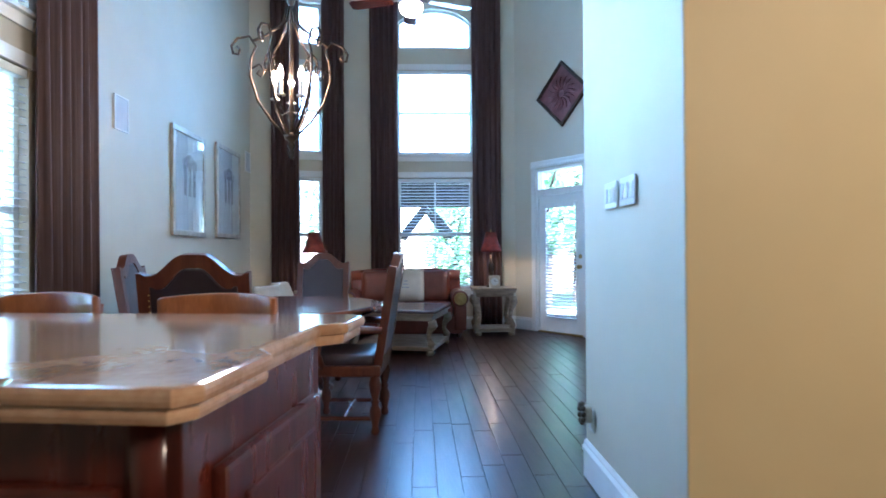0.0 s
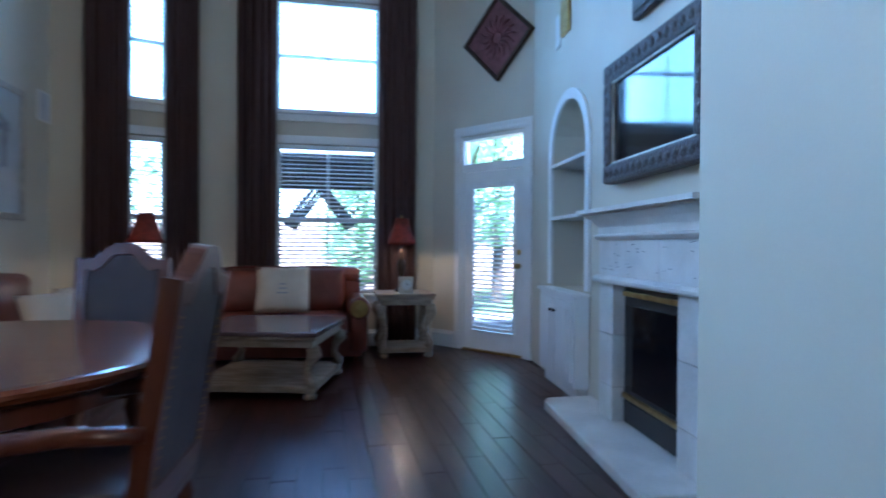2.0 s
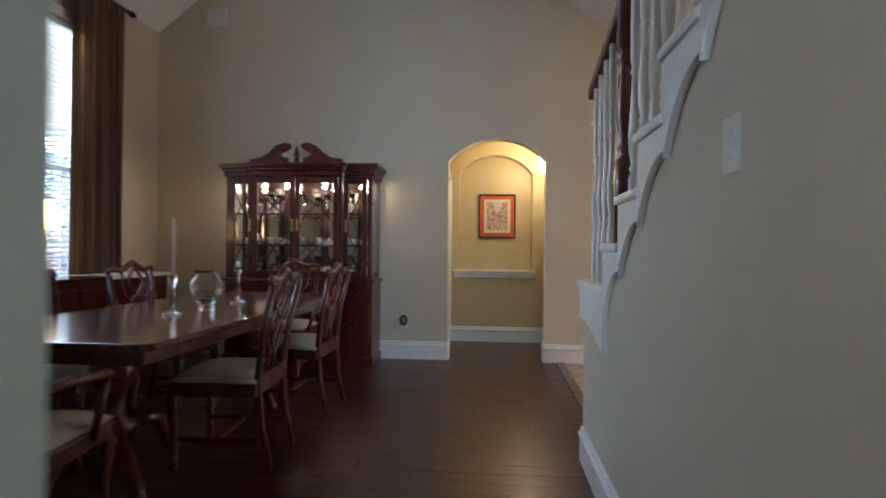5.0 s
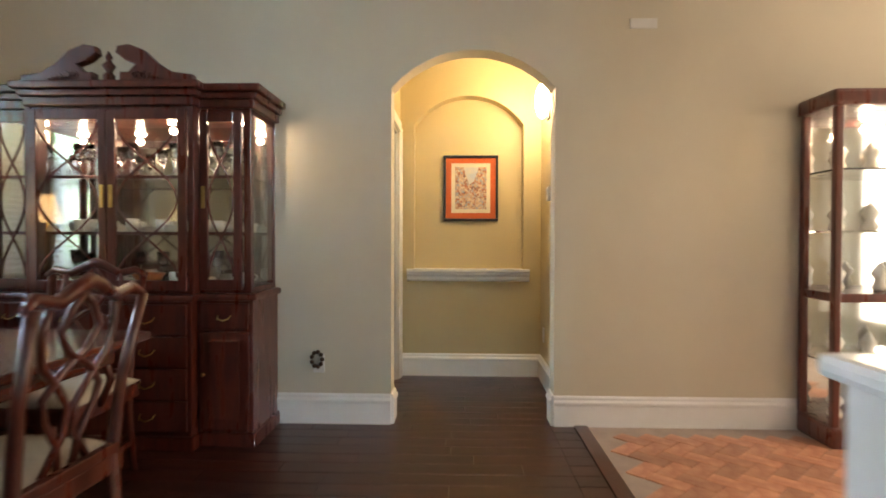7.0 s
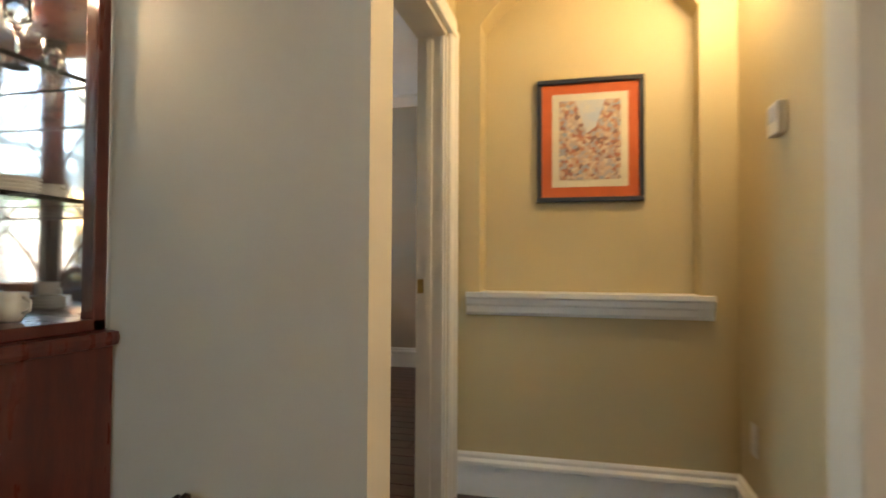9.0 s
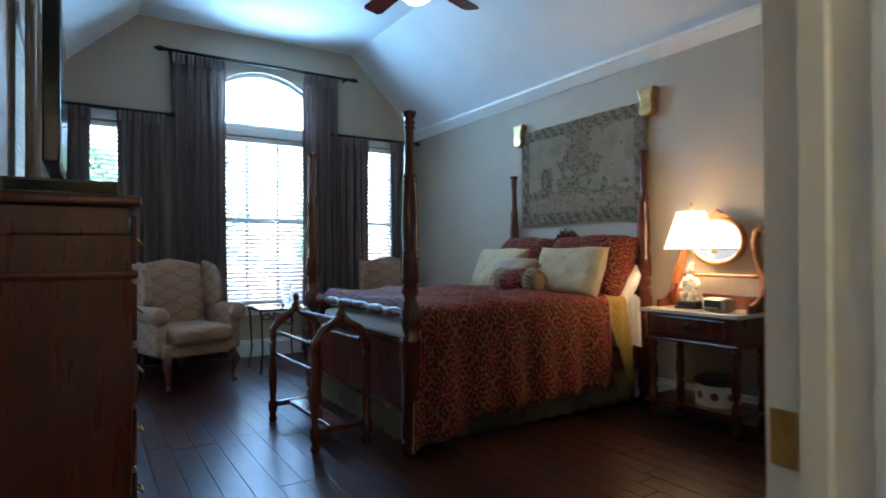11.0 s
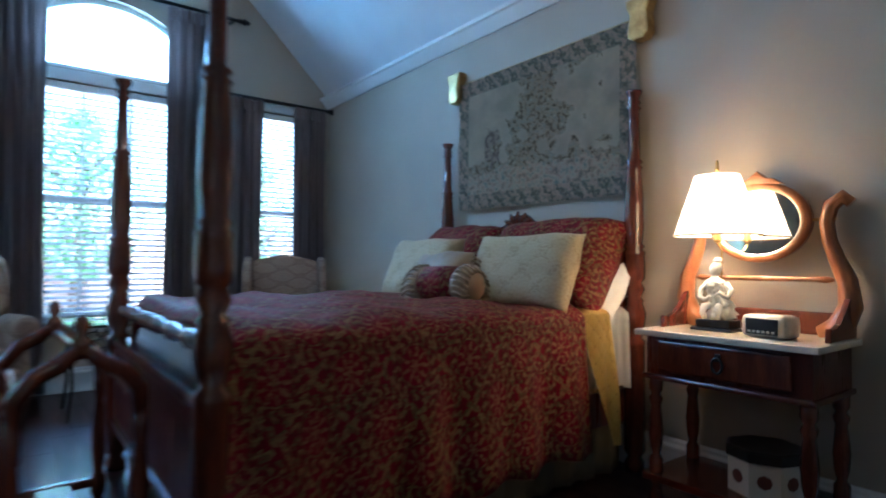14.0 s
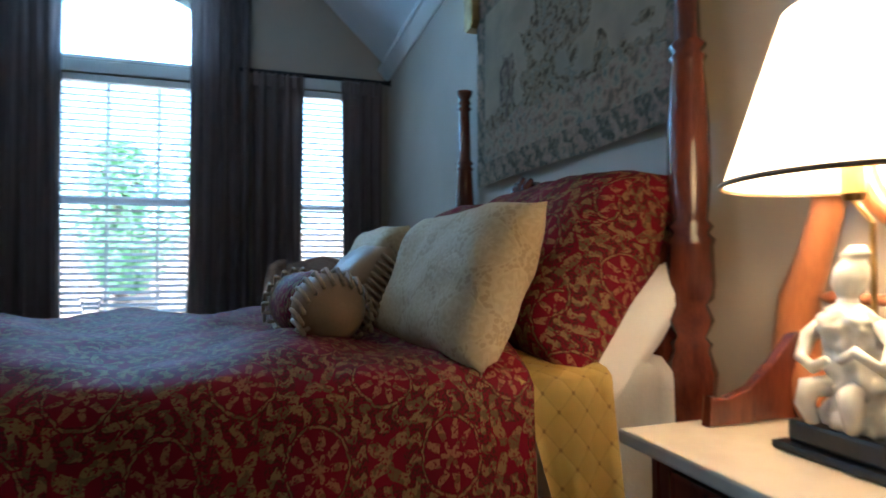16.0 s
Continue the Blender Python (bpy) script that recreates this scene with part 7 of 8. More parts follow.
def quilted(name, colour, dot, size=0.062):
    """Plain cloth stitched in diamonds, with a small dark tuft at each crossing."""
    m = bpy.data.materials.new(name)
    m.use_nodes = True
    nt = m.node_tree
    N, L = nt.nodes.new, nt.links.new
    b = nt.nodes["Principled BSDF"]
    b.inputs["Roughness"].default_value = 0.7

    def M(op, x, y=0.0):
        n = N("ShaderNodeMath")
        n.operation = op
        for i, v in enumerate((x, y)):
            if isinstance(v, (int, float)):
                n.inputs[i].default_value = v
            else:
                L(v, n.inputs[i])
        return n.outputs[0]

    uv, sp, nz = N("ShaderNodeUVMap"), N("ShaderNodeSeparateXYZ"), N("ShaderNodeTexNoise")
    nz.inputs["Scale"].default_value = 30.0
    L(uv.outputs[0], sp.inputs[0]), L(uv.outputs[0], nz.inputs[0])
    p = M("ABSOLUTE", M("COSINE", M("MULTIPLY", M("ADD", sp.outputs[0], sp.outputs[1]), math.pi / size)))
    q = M("ABSOLUTE", M("COSINE", M("MULTIPLY", M("SUBTRACT", sp.outputs[0], sp.outputs[1]), math.pi / size)))
    tuft = M("LESS_THAN", M("ADD", p, q), 0.34)
    line = M("MULTIPLY", M("LESS_THAN", M("MINIMUM", p, q), 0.10), 0.35)
    mix = N("ShaderNodeMix")
    mix.data_type = "RGBA"
    mix.inputs[6].default_value, mix.inputs[7].default_value = (*colour, 1), (*dot, 1)
    L(M("MAXIMUM", M("MAXIMUM", tuft, line), M("MULTIPLY", nz.outputs[0], 0.25)), mix.inputs[0])
    L(mix.outputs[2], b.inputs["Base Color"])
    bp = N("ShaderNodeBump")
    bp.inputs["Strength"].default_value, bp.inputs["Distance"].default_value = 0.5, 0.006
    L(M("MULTIPLY", p, q), bp.inputs["Height"]), L(bp.outputs[0], b.inputs["Normal"])
    return m


YELLOW = quilted("yellow_quilted_lining", (0.62, 0.43, 0.10), (0.34, 0.21, 0.05))
CHAIRCLOTH = woven("beige_woven_upholstery", (0.33, 0.22, 0.15), (0.38, 0.26, 0.18), (0.26, 0.165, 0.115), 0.30, 0.13, 0.85, 90)
PILLOWCLOTH = woven("ivory_brocade", (0.52, 0.42, 0.26), (0.48, 0.38, 0.23), (0.42, 0.32, 0.19), 0.17, 0.17, 0.6, 90)
TAN = material("tan_silk", (0.34, 0.23, 0.13), 0.5, second=(0.27, 0.18, 0.10), scale=8, fine=120)
FRINGE = material("tan_bullion_fringe", (0.40, 0.28, 0.15), 0.6, second=(0.26, 0.17, 0.09), scale=30, fine=160, bump=0.5)
LINEN = material("white_bed_linen", (0.72, 0.70, 0.66), 0.8, second=(0.66, 0.64, 0.60), scale=4, fine=140, bump=0.2)
SKIRT = material("khaki_bed_skirt", (0.30, 0.25, 0.15), 0.8, second=(0.25, 0.20, 0.12), scale=4, fine=160, bump=0.2)
MAHOG = material("polished_mahogany", (0.13, 0.030, 0.014), 0.2, second=(0.07, 0.016, 0.009), scale=5, fine=40, bump=0.06, stretch=(5, 5, 0.7), coat=0.5)
MARBLE = material("cream_marble", (0.66, 0.60, 0.48), 0.15, second=(0.58, 0.51, 0.39), scale=5, fine=30, bump=0.02)
GILT = material("gilt_wood", (0.50, 0.34, 0.13), 0.35, 0.7, second=(0.30, 0.19, 0.07), scale=15)
PORCELAIN = material("white_porcelain", (0.75, 0.74, 0.70), 0.18, second=(0.70, 0.68, 0.62), scale=10, bump=0.03)


def weave(name, build):
    """A matt woven cloth whose colour comes from build(node, link, math)."""
    m = bpy.data.materials.new(name)
    m.use_nodes = True
    nt = m.node_tree

    def maths(op, x, y=0.0):
        n = nt.nodes.new("ShaderNodeMath")
        n.operation = op
        for i, v in enumerate((x, y)):
            if isinstance(v, (int, float)):
                n.inputs[i].default_value = v
            else:
                nt.links.new(v, n.inputs[i])
        return n.outputs[0]

    def ramp(x, stops):
        n = nt.nodes.new("ShaderNodeValToRGB")
        e = n.color_ramp.elements
        e[0].position, e[1].position = stops[0][0], stops[-1][0]
        e[0].color, e[1].color = (*stops[0][1], 1), (*stops[-1][1], 1)
        for p, c in stops[1:-1]:
            e.new(p).color = (*c, 1)
        nt.links.new(x, n.inputs[0])
        return n.outputs[0]

    def grain(scale, detail=6.0):
        n = nt.nodes.new("ShaderNodeTexNoise")
        n.inputs["Scale"].default_value, n.inputs["Detail"].default_value = scale, detail
        nt.links.new(co.outputs["Object"], n.inputs[0])
        return n.outputs[0]

    def blend(f, x, y):
        n = nt.nodes.new("ShaderNodeMix")
        n.data_type = "RGBA"
        nt.links.new(f, n.inputs[0]), nt.links.new(x, n.inputs[6]), nt.links.new(y, n.inputs[7])
        return n.outputs[2]

    co = nt.nodes.new("ShaderNodeTexCoord")
    sep = nt.nodes.new("ShaderNodeSeparateXYZ")
    nt.links.new(co.outputs["Object"], sep.inputs[0])
    b = nt.nodes["Principled BSDF"]
    b.inputs["Roughness"].default_value = 0.95
    b.inputs["Specular IOR Level"].default_value = 0.1
    nt.links.new(build(sep.outputs[0], sep.outputs[2], maths, ramp, grain, blend), b.inputs["Base Color"])
    bp = nt.nodes.new("ShaderNodeBump")
    bp.inputs["Strength"].default_value, bp.inputs["Distance"].default_value = 0.3, 0.003
    nt.links.new(grain(160, 2), bp.inputs["Height"])
    nt.links.new(bp.outputs[0], b.inputs["Normal"])
    return m


def landscape(x, z, maths, ramp, grain, blend):
    """Pale sky, a grove in the middle, a ruin beyond and a flowery foreground."""
    sky_ = ramp(grain(7, 6), [(0.35, (0.44, 0.37, 0.27)), (0.65, (0.60, 0.50, 0.36))])
    wood = ramp(grain(34, 8), [(0.34, (0.13, 0.11, 0.075)), (0.44, (0.27, 0.21, 0.14)), (0.52, (0.48, 0.38, 0.26)), (0.60, (0.30, 0.29, 0.23)), (0.7, (0.60, 0.49, 0.34))])
    field = ramp(grain(30, 8), [(0.36, (0.28, 0.23, 0.17)), (0.46, (0.52, 0.37, 0.27)), (0.54, (0.54, 0.45, 0.32)), (0.66, (0.27, 0.28, 0.23))])
    grove = maths("SUBTRACT", 0.36, maths("ABSOLUTE", maths("SUBTRACT", x, 0.74)))
    tree = maths("ADD", maths("MULTIPLY", grove, 1.3), maths("SUBTRACT", maths("MULTIPLY", grain(7, 8), 2.2), 1.32))
    tree = maths("GREATER_THAN", maths("MAXIMUM", tree, maths("SUBTRACT", maths("ADD", maths("MULTIPLY", maths("SUBTRACT", 0.44, z), 3.0), grain(9, 6)), 0.95)), 0.02)
    low = maths("LESS_THAN", maths("ADD", z, maths("MULTIPLY", grain(11), 0.24)), 0.36)
    ruin = maths("MULTIPLY", maths("LESS_THAN", maths("ABSOLUTE", maths("SUBTRACT", x, 0.34)), 0.07), maths("LESS_THAN", maths("ADD", z, maths("MULTIPLY", grain(20), 0.2)), 0.60))
    stone = ramp(grain(30), [(0.4, (0.20, 0.16, 0.13)), (0.6, (0.42, 0.33, 0.25))])
    return blend(low, blend(tree, blend(ruin, sky_, stone), wood), field)


def acanthus(x, z, maths, ramp, grain, blend):
    """A rope of leaves: slanting pink-beige and grey-green turns."""
    w = maths("ADD", maths("ADD", maths("MULTIPLY", x, 62.0), maths("MULTIPLY", z, 48.0)), maths("MULTIPLY", grain(26, 5), 15.0))
    return ramp(maths("ADD", maths("MULTIPLY", maths("SINE", w), 0.20), maths("ADD", maths("MULTIPLY", grain(60, 5), 0.8), 0.1)), [(0.15, (0.12, 0.11, 0.08)), (0.36, (0.22, 0.21, 0.16)), (0.50, (0.34, 0.29, 0.22)), (0.64, (0.48, 0.34, 0.25)), (0.9, (0.56, 0.45, 0.33))])


TAP_ART = weave("woven_landscape_tapestry", landscape)
TAPESTRY_EDGE = weave("acanthus_tapestry_border", acanthus)


def uv_grid(bm, grid, uvs):
    """Faces over a grid of vertices, with a UV in metres for each vertex."""
    lay = bm.loops.layers.uv.verify()
    for j in range(len(grid) - 1):
        for i in range(len(grid[0]) - 1):
            f = bm.faces.new((grid[j][i], grid[j][i + 1], grid[j + 1][i + 1], grid[j + 1][i]))
            for lp, (a, b) in zip(f.loops, ((j, i), (j, i + 1), (j + 1, i + 1), (j + 1, i))):
                lp[lay].uv = uvs[a][b]


def plan_uv(bm, su=1.0):
    """UVs in metres by the face's main direction."""
    lay = bm.loops.layers.uv.verify()
    bm.normal_update()
    for f in bm.faces:
        n = f.normal
        k = max(range(3), key=lambda i: abs(n[i]))
        for lp in f.loops:
            c = lp.vert.co
            lp[lay].uv = ((c.y, c.z), (c.x, c.z), (c.x, c.y))[k]


# the four-poster bed
bed = thing("four_poster_bed", pose(0, 0, 0), "mahogany four-poster bed with turned posts", "bed")
POST = [(0.045, 0.0), (0.05, 0.04), (0.035, 0.07), (0.055, 0.10), (0.055, 0.62), (0.06, 0.64), (0.04, 0.66), (0.055, 0.72), (0.062, 0.78), (0.045, 0.83), (0.05, 0.845), (0.036, 0.86), (0.055, 0.90), (0.04, 0.935), (0.055, 0.95), (0.058, 0.99), (0.055, 1.07), (0.060, 1.085), (0.046, 1.10), (0.056, 1.115), (0.044, 1.13), (0.052, 1.22), (0.050, 1.36), (0.038, 1.50), (0.046, 1.512), (0.034, 1.525), (0.046, 1.54), (0.033, 1.555), (0.028, 1.74), (0.026, 1.80), (0.038, 1.812), (0.024, 1.826), (0.036, 1.84), (0.026, 1.855), (0.040, 1.885), (0.044, 1.90), (0.022, 1.905)]
for x, y, k in ((9.32, 7.045, 1.0), (9.30, 8.58, 1.0), (11.335, 7.075, 0.985), (11.335, 8.59, 0.975)):
    part("bed_post", turned([(r * 0.93, z * k) for r, z in POST], 22, Matrix.Translation((x, y, 0))), MAHOG, bed, smooth=True)
fr = [(0.012 + 0.026 * abs(math.sin(i * math.pi / 2.5)) ** 0.7 * (0.6 if i % 5 else 1.0), i) for i in range(0, 31)]
part("foot_rail", tube(bmesh.new(), [(9.31, 7.09 + 1.45 * i / 60, 0.775) for i in range(61)], [0.018 + 0.016 * abs(math.sin(i * math.pi / 10)) + (0.012 if i in (29, 30, 31) else 0) for i in range(61)], 12), MAHOG, bed, smooth=True)
part("foot_panel", boxed(9.285, 7.09, 0.26, 9.325, 8.54, 0.60, 0.006), CHERRY, bed)
part("foot_panel_rail", boxed(9.268, 7.08, 0.60, 9.342, 8.55, 0.645, 0.014), MAHOG, bed)
part("foot_panel_rail", boxed(9.272, 7.08, 0.22, 9.338, 8.55, 0.265, 0.012), MAHOG, bed)
for y in (7.10, 8.52):
    part("side_rail", boxed(9.34, y, 0.24, 11.30, y + 0.03, 0.40, 0.006), CHERRY, bed)
hb = [(-0.72, 0.4), (0.72, 0.4), (0.72, 1.06), (0.66, 1.13), (0.55, 1.10), (0.40, 1.12), (0.28, 1.19), (0.12, 1.25), (0.05, 1.30), (-0.05, 1.30), (-0.12, 1.25), (-0.28, 1.19), (-0.40, 1.12), (-0.55, 1.10), (-0.66, 1.13), (-0.72, 1.06)]
mhb = Matrix.Translation((11.325, 7.83, 0)) @ pose(0, 0, 0, 0, 0, 90)
part("headboard", prism(bmesh.new(), hb, 0.04, mhb, 0.01), MAHOG, bed)
for i in range(7):
    a = math.pi * i / 6
    part("carved_leaf", tube(bmesh.new(), [mhb @ Vector((0.03 * math.cos(a), 0.048, 1.22 + 0.02 * math.sin(a))), mhb @ Vector((0.09 * math.cos(a), 0.055, 1.22 + 0.07 * math.sin(a))), mhb @ Vector((0.13 * math.cos(a), 0.045, 1.22 + 0.10 * math.sin(a)))], [0.012, 0.018, 0.008], 7), MAHOG, bed, smooth=True)
for s in (-1, 1):
    part("carved_scroll", tube(bmesh.new(), [mhb @ Vector((s * x, 0.045, z)) for x, z in ((0.10, 1.22), (0.20, 1.205), (0.32, 1.15), (0.42, 1.10), (0.50, 1.085))], [0.02, 0.022, 0.02, 0.016, 0.008], 8), MAHOG, bed, smooth=True)
mt = thing("mattress", pose(0, 0, 0), "white mattress and linen under the bedspread", "mattress")
part("mattress_body", boxed(9.36, 7.13, 0.40, 11.30, 8.52, 0.70, 0.06), LINEN, mt, smooth=True)

# bedspread, draped over the top and both sides
bs_ = thing("bedspread", pose(0, 0, 0), "red and gold damask bedspread draped nearly to the floor", "bedspread")
bm = bmesh.new()
nx = 150
prof = []
for k in range(13):
    prof.append((0, k / 12))
for k in range(1, 61):
    prof.append((1, k / 60))
for k in range(1, 9):
    prof.append((2, k / 8))
grid, uvs = [], []
for zone, f in prof:
    row, ru = [], []
    for i in range(nx + 1):
        s = i / nx
        x = 9.36 + s * 1.56
        hem = 0.03 + 0.10 * min(1, s / 0.25) + 0.06 * s + 0.012 * math.sin(s * 31)
        puff = 0.016 * math.sin(s * 19 + 1) * math.sin(f * 9) + 0.010 * noise.noise(Vector((s * 9, f * 7, zone))) + 0.007 * abs(math.sin(s * 22 + f * 17)) * abs(math.sin(s * 22 - f * 17))
        if zone == 0:
            z = hem + (0.765 - hem) * f
            fold = (0.022 * math.sin(s * 40) + 0.016 * math.sin(s * 23 + 2)) * (1 - f) ** 0.8
            y = 7.055 - 0.055 * (1 - f) + fold - 0.05 * max(0, 0.15 - s) / 0.15 * (1 - f)
            x -= 0.07 * max(0, 1 - s * 5) * (1 - f)
            v = z
        elif zone == 1:
            r = 0.055
            e = min(f, 1 - f) * 1.53
            z = 0.765 + 0.045 * min(1, e / 0.12) ** 0.5 + puff + 0.02 * math.sin(math.pi * f)
            y = 7.055 + 1.53 * f
            v = 0.8 + y - 7.055
        else:
            z = 0.765 - (0.765 - 0.15) * f
            y = 8.60 + 0.05 * f + 0.02 * math.sin(s * 30) * f
            v = 2.33 + (0.765 - z)
        if s < 0.03:
            z -= 0.05 * (1 - s / 0.03) if zone == 1 else 0
        row.append(bm.verts.new((x, y, z)))
        ru.append((x, v))
    grid.append(row), uvs.append(ru)
hems = [[v.co.copy() for v in grid[0]], [r[0].co.copy() for r in grid], [r[-1].co.copy() for r in grid]]
uv_grid(bm, grid, uvs)
bmesh.ops.recalc_face_normals(bm, faces=bm.faces)
bmesh.ops.solidify(bm, geom=bm.faces[:], thickness=-0.012)
part("cloth", bm, DAMASK, bs_, smooth=True)
for line in hems:
    part("corded_hem", tube(bmesh.new(), line, 0.006, 6), FRINGE, bs_, "tan corded hem", True)
# turned-back lining and white sheet
tl = thing("bedspread_lining", pose(0, 0, 0), "yellow quilted lining of the spread turned back", "bedding")
bm = bmesh.new()
grid, uvs = [], []
for k in range(25):
    f = k / 24
    row, ru = [], []
    for i in range(9):
        q = i / 8
        if f < 0.45:
            g = f / 0.45
            y, z = 7.30 - 0.25 * g, 0.815 - 0.03 * g ** 3
            x = 10.86 + 0.03 * g + q * (0.20 + 0.02 * g)
        else:
            g = (f - 0.45) / 0.55
            y, z = 7.045 - 0.05 * g + 0.01 * math.sin(q * 8 + g * 5), 0.785 - 0.60 * g
            x = 10.89 + 0.16 * g + q * (0.22 - 0.15 * g)
        row.append(bm.verts.new((x, y, z)))
        ru.append((x, f * 0.9))
    grid.append(row), uvs.append(ru)
uv_grid(bm, grid, uvs)
bmesh.ops.solidify(bm, geom=bm.faces[:], thickness=0.01)
part("cloth", bm, YELLOW, tl, smooth=True)
ws = thing("bed_sheet", pose(0, 0, 0), "white linen sheet hanging over the mattress side", "sheet")
bm = bmesh.new()
grid, uvs = [], []
for k in range(15):
    f = k / 14
    grid.append([bm.verts.new((11.02 + 0.26 * i / 10, (7.35 - 0.27 * f / 0.4 if f < 0.4 else 7.08 - 0.02 * (f - 0.4) + 0.012 * math.sin(i * 1.7)), (0.80 if f < 0.4 else 0.80 - 0.38 * (f - 0.4) / 0.6 + 0.012 * math.sin(i * 1.1)))) for i in range(11)])
    uvs.append([(i * 0.026, f) for i in range(11)])
uv_grid(bm, grid, uvs)
bmesh.ops.solidify(bm, geom=bm.faces[:], thickness=0.006)
part("cloth", bm, LINEN, ws, smooth=True)
sk = thing("bed_skirt", pose(0, 0, 0), "khaki gathered bed skirt reaching the floor", "bed skirt")
for (xa, ya), (xb, yb) in (((9.38, 7.13), (11.28, 7.13)), ((9.35, 7.12), (9.35, 8.52))):
    bm = bmesh.new()
    d_ = Vector((xb - xa, yb - ya, 0))
    nrm = Vector((d_.y, -d_.x, 0)).normalized()
    grid = [[bm.verts.new(Vector((xa, ya, 0.01 + 0.33 * k / 6)) + d_ * (i / 90) + nrm * (0.012 + (0.014 * math.sin(i * 0.9) + 0.008 * math.sin(i * 2.3)) * (1 - k / 6))) for i in range(91)] for k in range(7)]
    uv_grid(bm, grid, [[(0, 0)] * 91 for _ in range(7)])
    bmesh.ops.solidify(bm, geom=bm.faces[:], thickness=0.004)
    part("cloth", bm, SKIRT, sk, smooth=True)


def bed_pillow(m, w, d, h, mat, label, pinch=0.8, uv=True):
    p = thing("bed_pillow", m, label, "pillow", "pillows on the bed")
    bm = bmesh.new()
    cushion(bm, w, d, h, Matrix(), pinch, 22)
    for v in bm.verts:
        q = v.co.copy()
        v.co.z += 0.014 * noise.noise(Vector((q.x * 9 + m[1][3] * 3, q.y * 9, q.z * 6))) + 0.006 * noise.noise(Vector((q.x * 24, q.y * 15 + m[1][3], 2)))
        v.co.y += 0.02 * noise.noise(Vector((q.x * 5, 4 + m[1][3], q.z * 3)))
    plan_uv(bm)
    part("cover", bm, mat, p, smooth=True)
    return p


for y in (7.47, 8.22):
    bed_pillow(pose(11.15, y, 0.985, 56, 0, -90 + (4 if y < 8 else -5)), 0.80, 0.56, 0.36, DAMASK, "red and gold damask sham against the headboard")
    bed_pillow(pose(11.22, y - 0.06, 0.86, 50, 0, -90), 0.72, 0.46, 0.16, LINEN, "white bed pillow behind the sham")
for x, y, r in ((10.85, 7.37, -82), (10.78, 8.12, -89)):
    p = bed_pillow(pose(x, y, 0.965, 66, 0, r), 0.62, 0.40, 0.17, PILLOWCLOTH, "ivory brocade pillow with a woven lattice")
p = bed_pillow(pose(10.67, 7.80, 0.93, 60, 0, -88), 0.40, 0.30, 0.14, TAN, "small tan silk pillow with bullion fringe")
for i in range(14):
    part("fringe_cord", tube(bmesh.new(), [(0.20, -0.14 + 0.02 * i, 0.0), (0.225, -0.14 + 0.02 * i, 0.02), (0.24 + 0.005 * (i % 2), -0.15 + 0.02 * i, -0.03), (0.245, -0.16 + 0.02 * i, -0.06)], 0.006, 5), FRINGE, p, smooth=True)
bo = thing("bolster_pillow", Matrix.Translation((10.53, 7.57, 0.905)) @ pose(0, 0, 0, 0, 0, -78), "red damask bolster with tan fringed ends", "pillow", "pillows on the bed")
bm = turned([(0.02, -0.135), (0.07, -0.13), (0.088, -0.11), (0.092, 0), (0.088, 0.11), (0.07, 0.13), (0.02, 0.135)], 24, pose(0, 0, 0, 0, 90, 0))
plan_uv(bm)
part("cover", bm, DAMASK, bo, smooth=True)
for s in (-1, 1):
    part("end_cap", turned([(0.089, 0.105), (0.09, 0.12), (0.082, 0.17), (0.06, 0.20), (0.02, 0.212)], 20, pose(0, 0, 0, 0, 90 * s, 0)), TAN, bo, smooth=True)
    for i in range(22):
        a = 2 * math.pi * i / 22
        p0 = Vector((s * 0.12, 0.092 * math.cos(a), 0.092 * math.sin(a)))
        part("fringe_cord", tube(bmesh.new(), [p0, p0 + Vector((s * 0.03, 0.006 * math.cos(a), 0.006 * math.sin(a))), p0 + Vector((s * 0.06, 0.0, -0.012 if math.sin(a) > -0.3 else 0.0)), p0 + Vector((s * 0.085, -0.005 * math.cos(a), -0.03 if math.sin(a) > -0.3 else 0.01))], 0.006, 5), FRINGE, bo, smooth=True)

# tapestry
tp = thing("wall_tapestry", along((BX1, BY), (BX1, 4.6))[0] @ Matrix.Translation((BY - 8.50, 0, 1.37)), "woven landscape tapestry with an acanthus border", "tapestry")
w, h = 1.42, 0.88
def hang(x0, z0, x1, z1, y):
    bm = bmesh.new()
    n = 24
    grid = [[bm.verts.new((x0 + (x1 - x0) * i / n, y - 0.012 * math.sin(5 * (x0 + (x1 - x0) * i / n)) * (1 - (z0 + (z1 - z0) * j / 6) / h), z0 + (z1 - z0) * j / 6 + 0.0)) for i in range(n + 1)] for j in range(7)]
    uv_grid(bm, grid, [[(v.co.x, v.co.z) for v in r] for r in grid])
    bmesh.ops.solidify(bm, geom=bm.faces[:], thickness=0.006)
    return bm


part("woven_picture", hang(0.10, 0.10, w - 0.10, h - 0.10, -0.030), TAP_ART, tp, "woven landscape with trees and a ruin")
for a in ((0, 0, w, 0.10), (0, h - 0.10, w, h), (0, 0.10, 0.10, h - 0.10), (w - 0.10, 0.10, w, h - 0.10)):
    part("border", hang(*a, -0.034), TAPESTRY_EDGE, tp, "acanthus border")
part("hanging_rod", tube(bmesh.new(), [(-0.02, -0.02, h), (w + 0.02, -0.02, h)], 0.012, 8), GILT, tp)
for x in (-0.03, w + 0.03):
    part("gilt_bracket", prism(bmesh.new(), [(-0.06, -0.11), (-0.03, -0.13), (0.03, -0.13), (0.06, -0.10), (0.05, 0.0), (0.07, 0.05), (0.07, 0.08), (-0.07, 0.08), (-0.07, 0.05), (-0.05, 0.0)], 0.07, Matrix.Translation((x, -0.073, h + 0.01)), 0.012), GILT, tp, "gilt carved bracket")

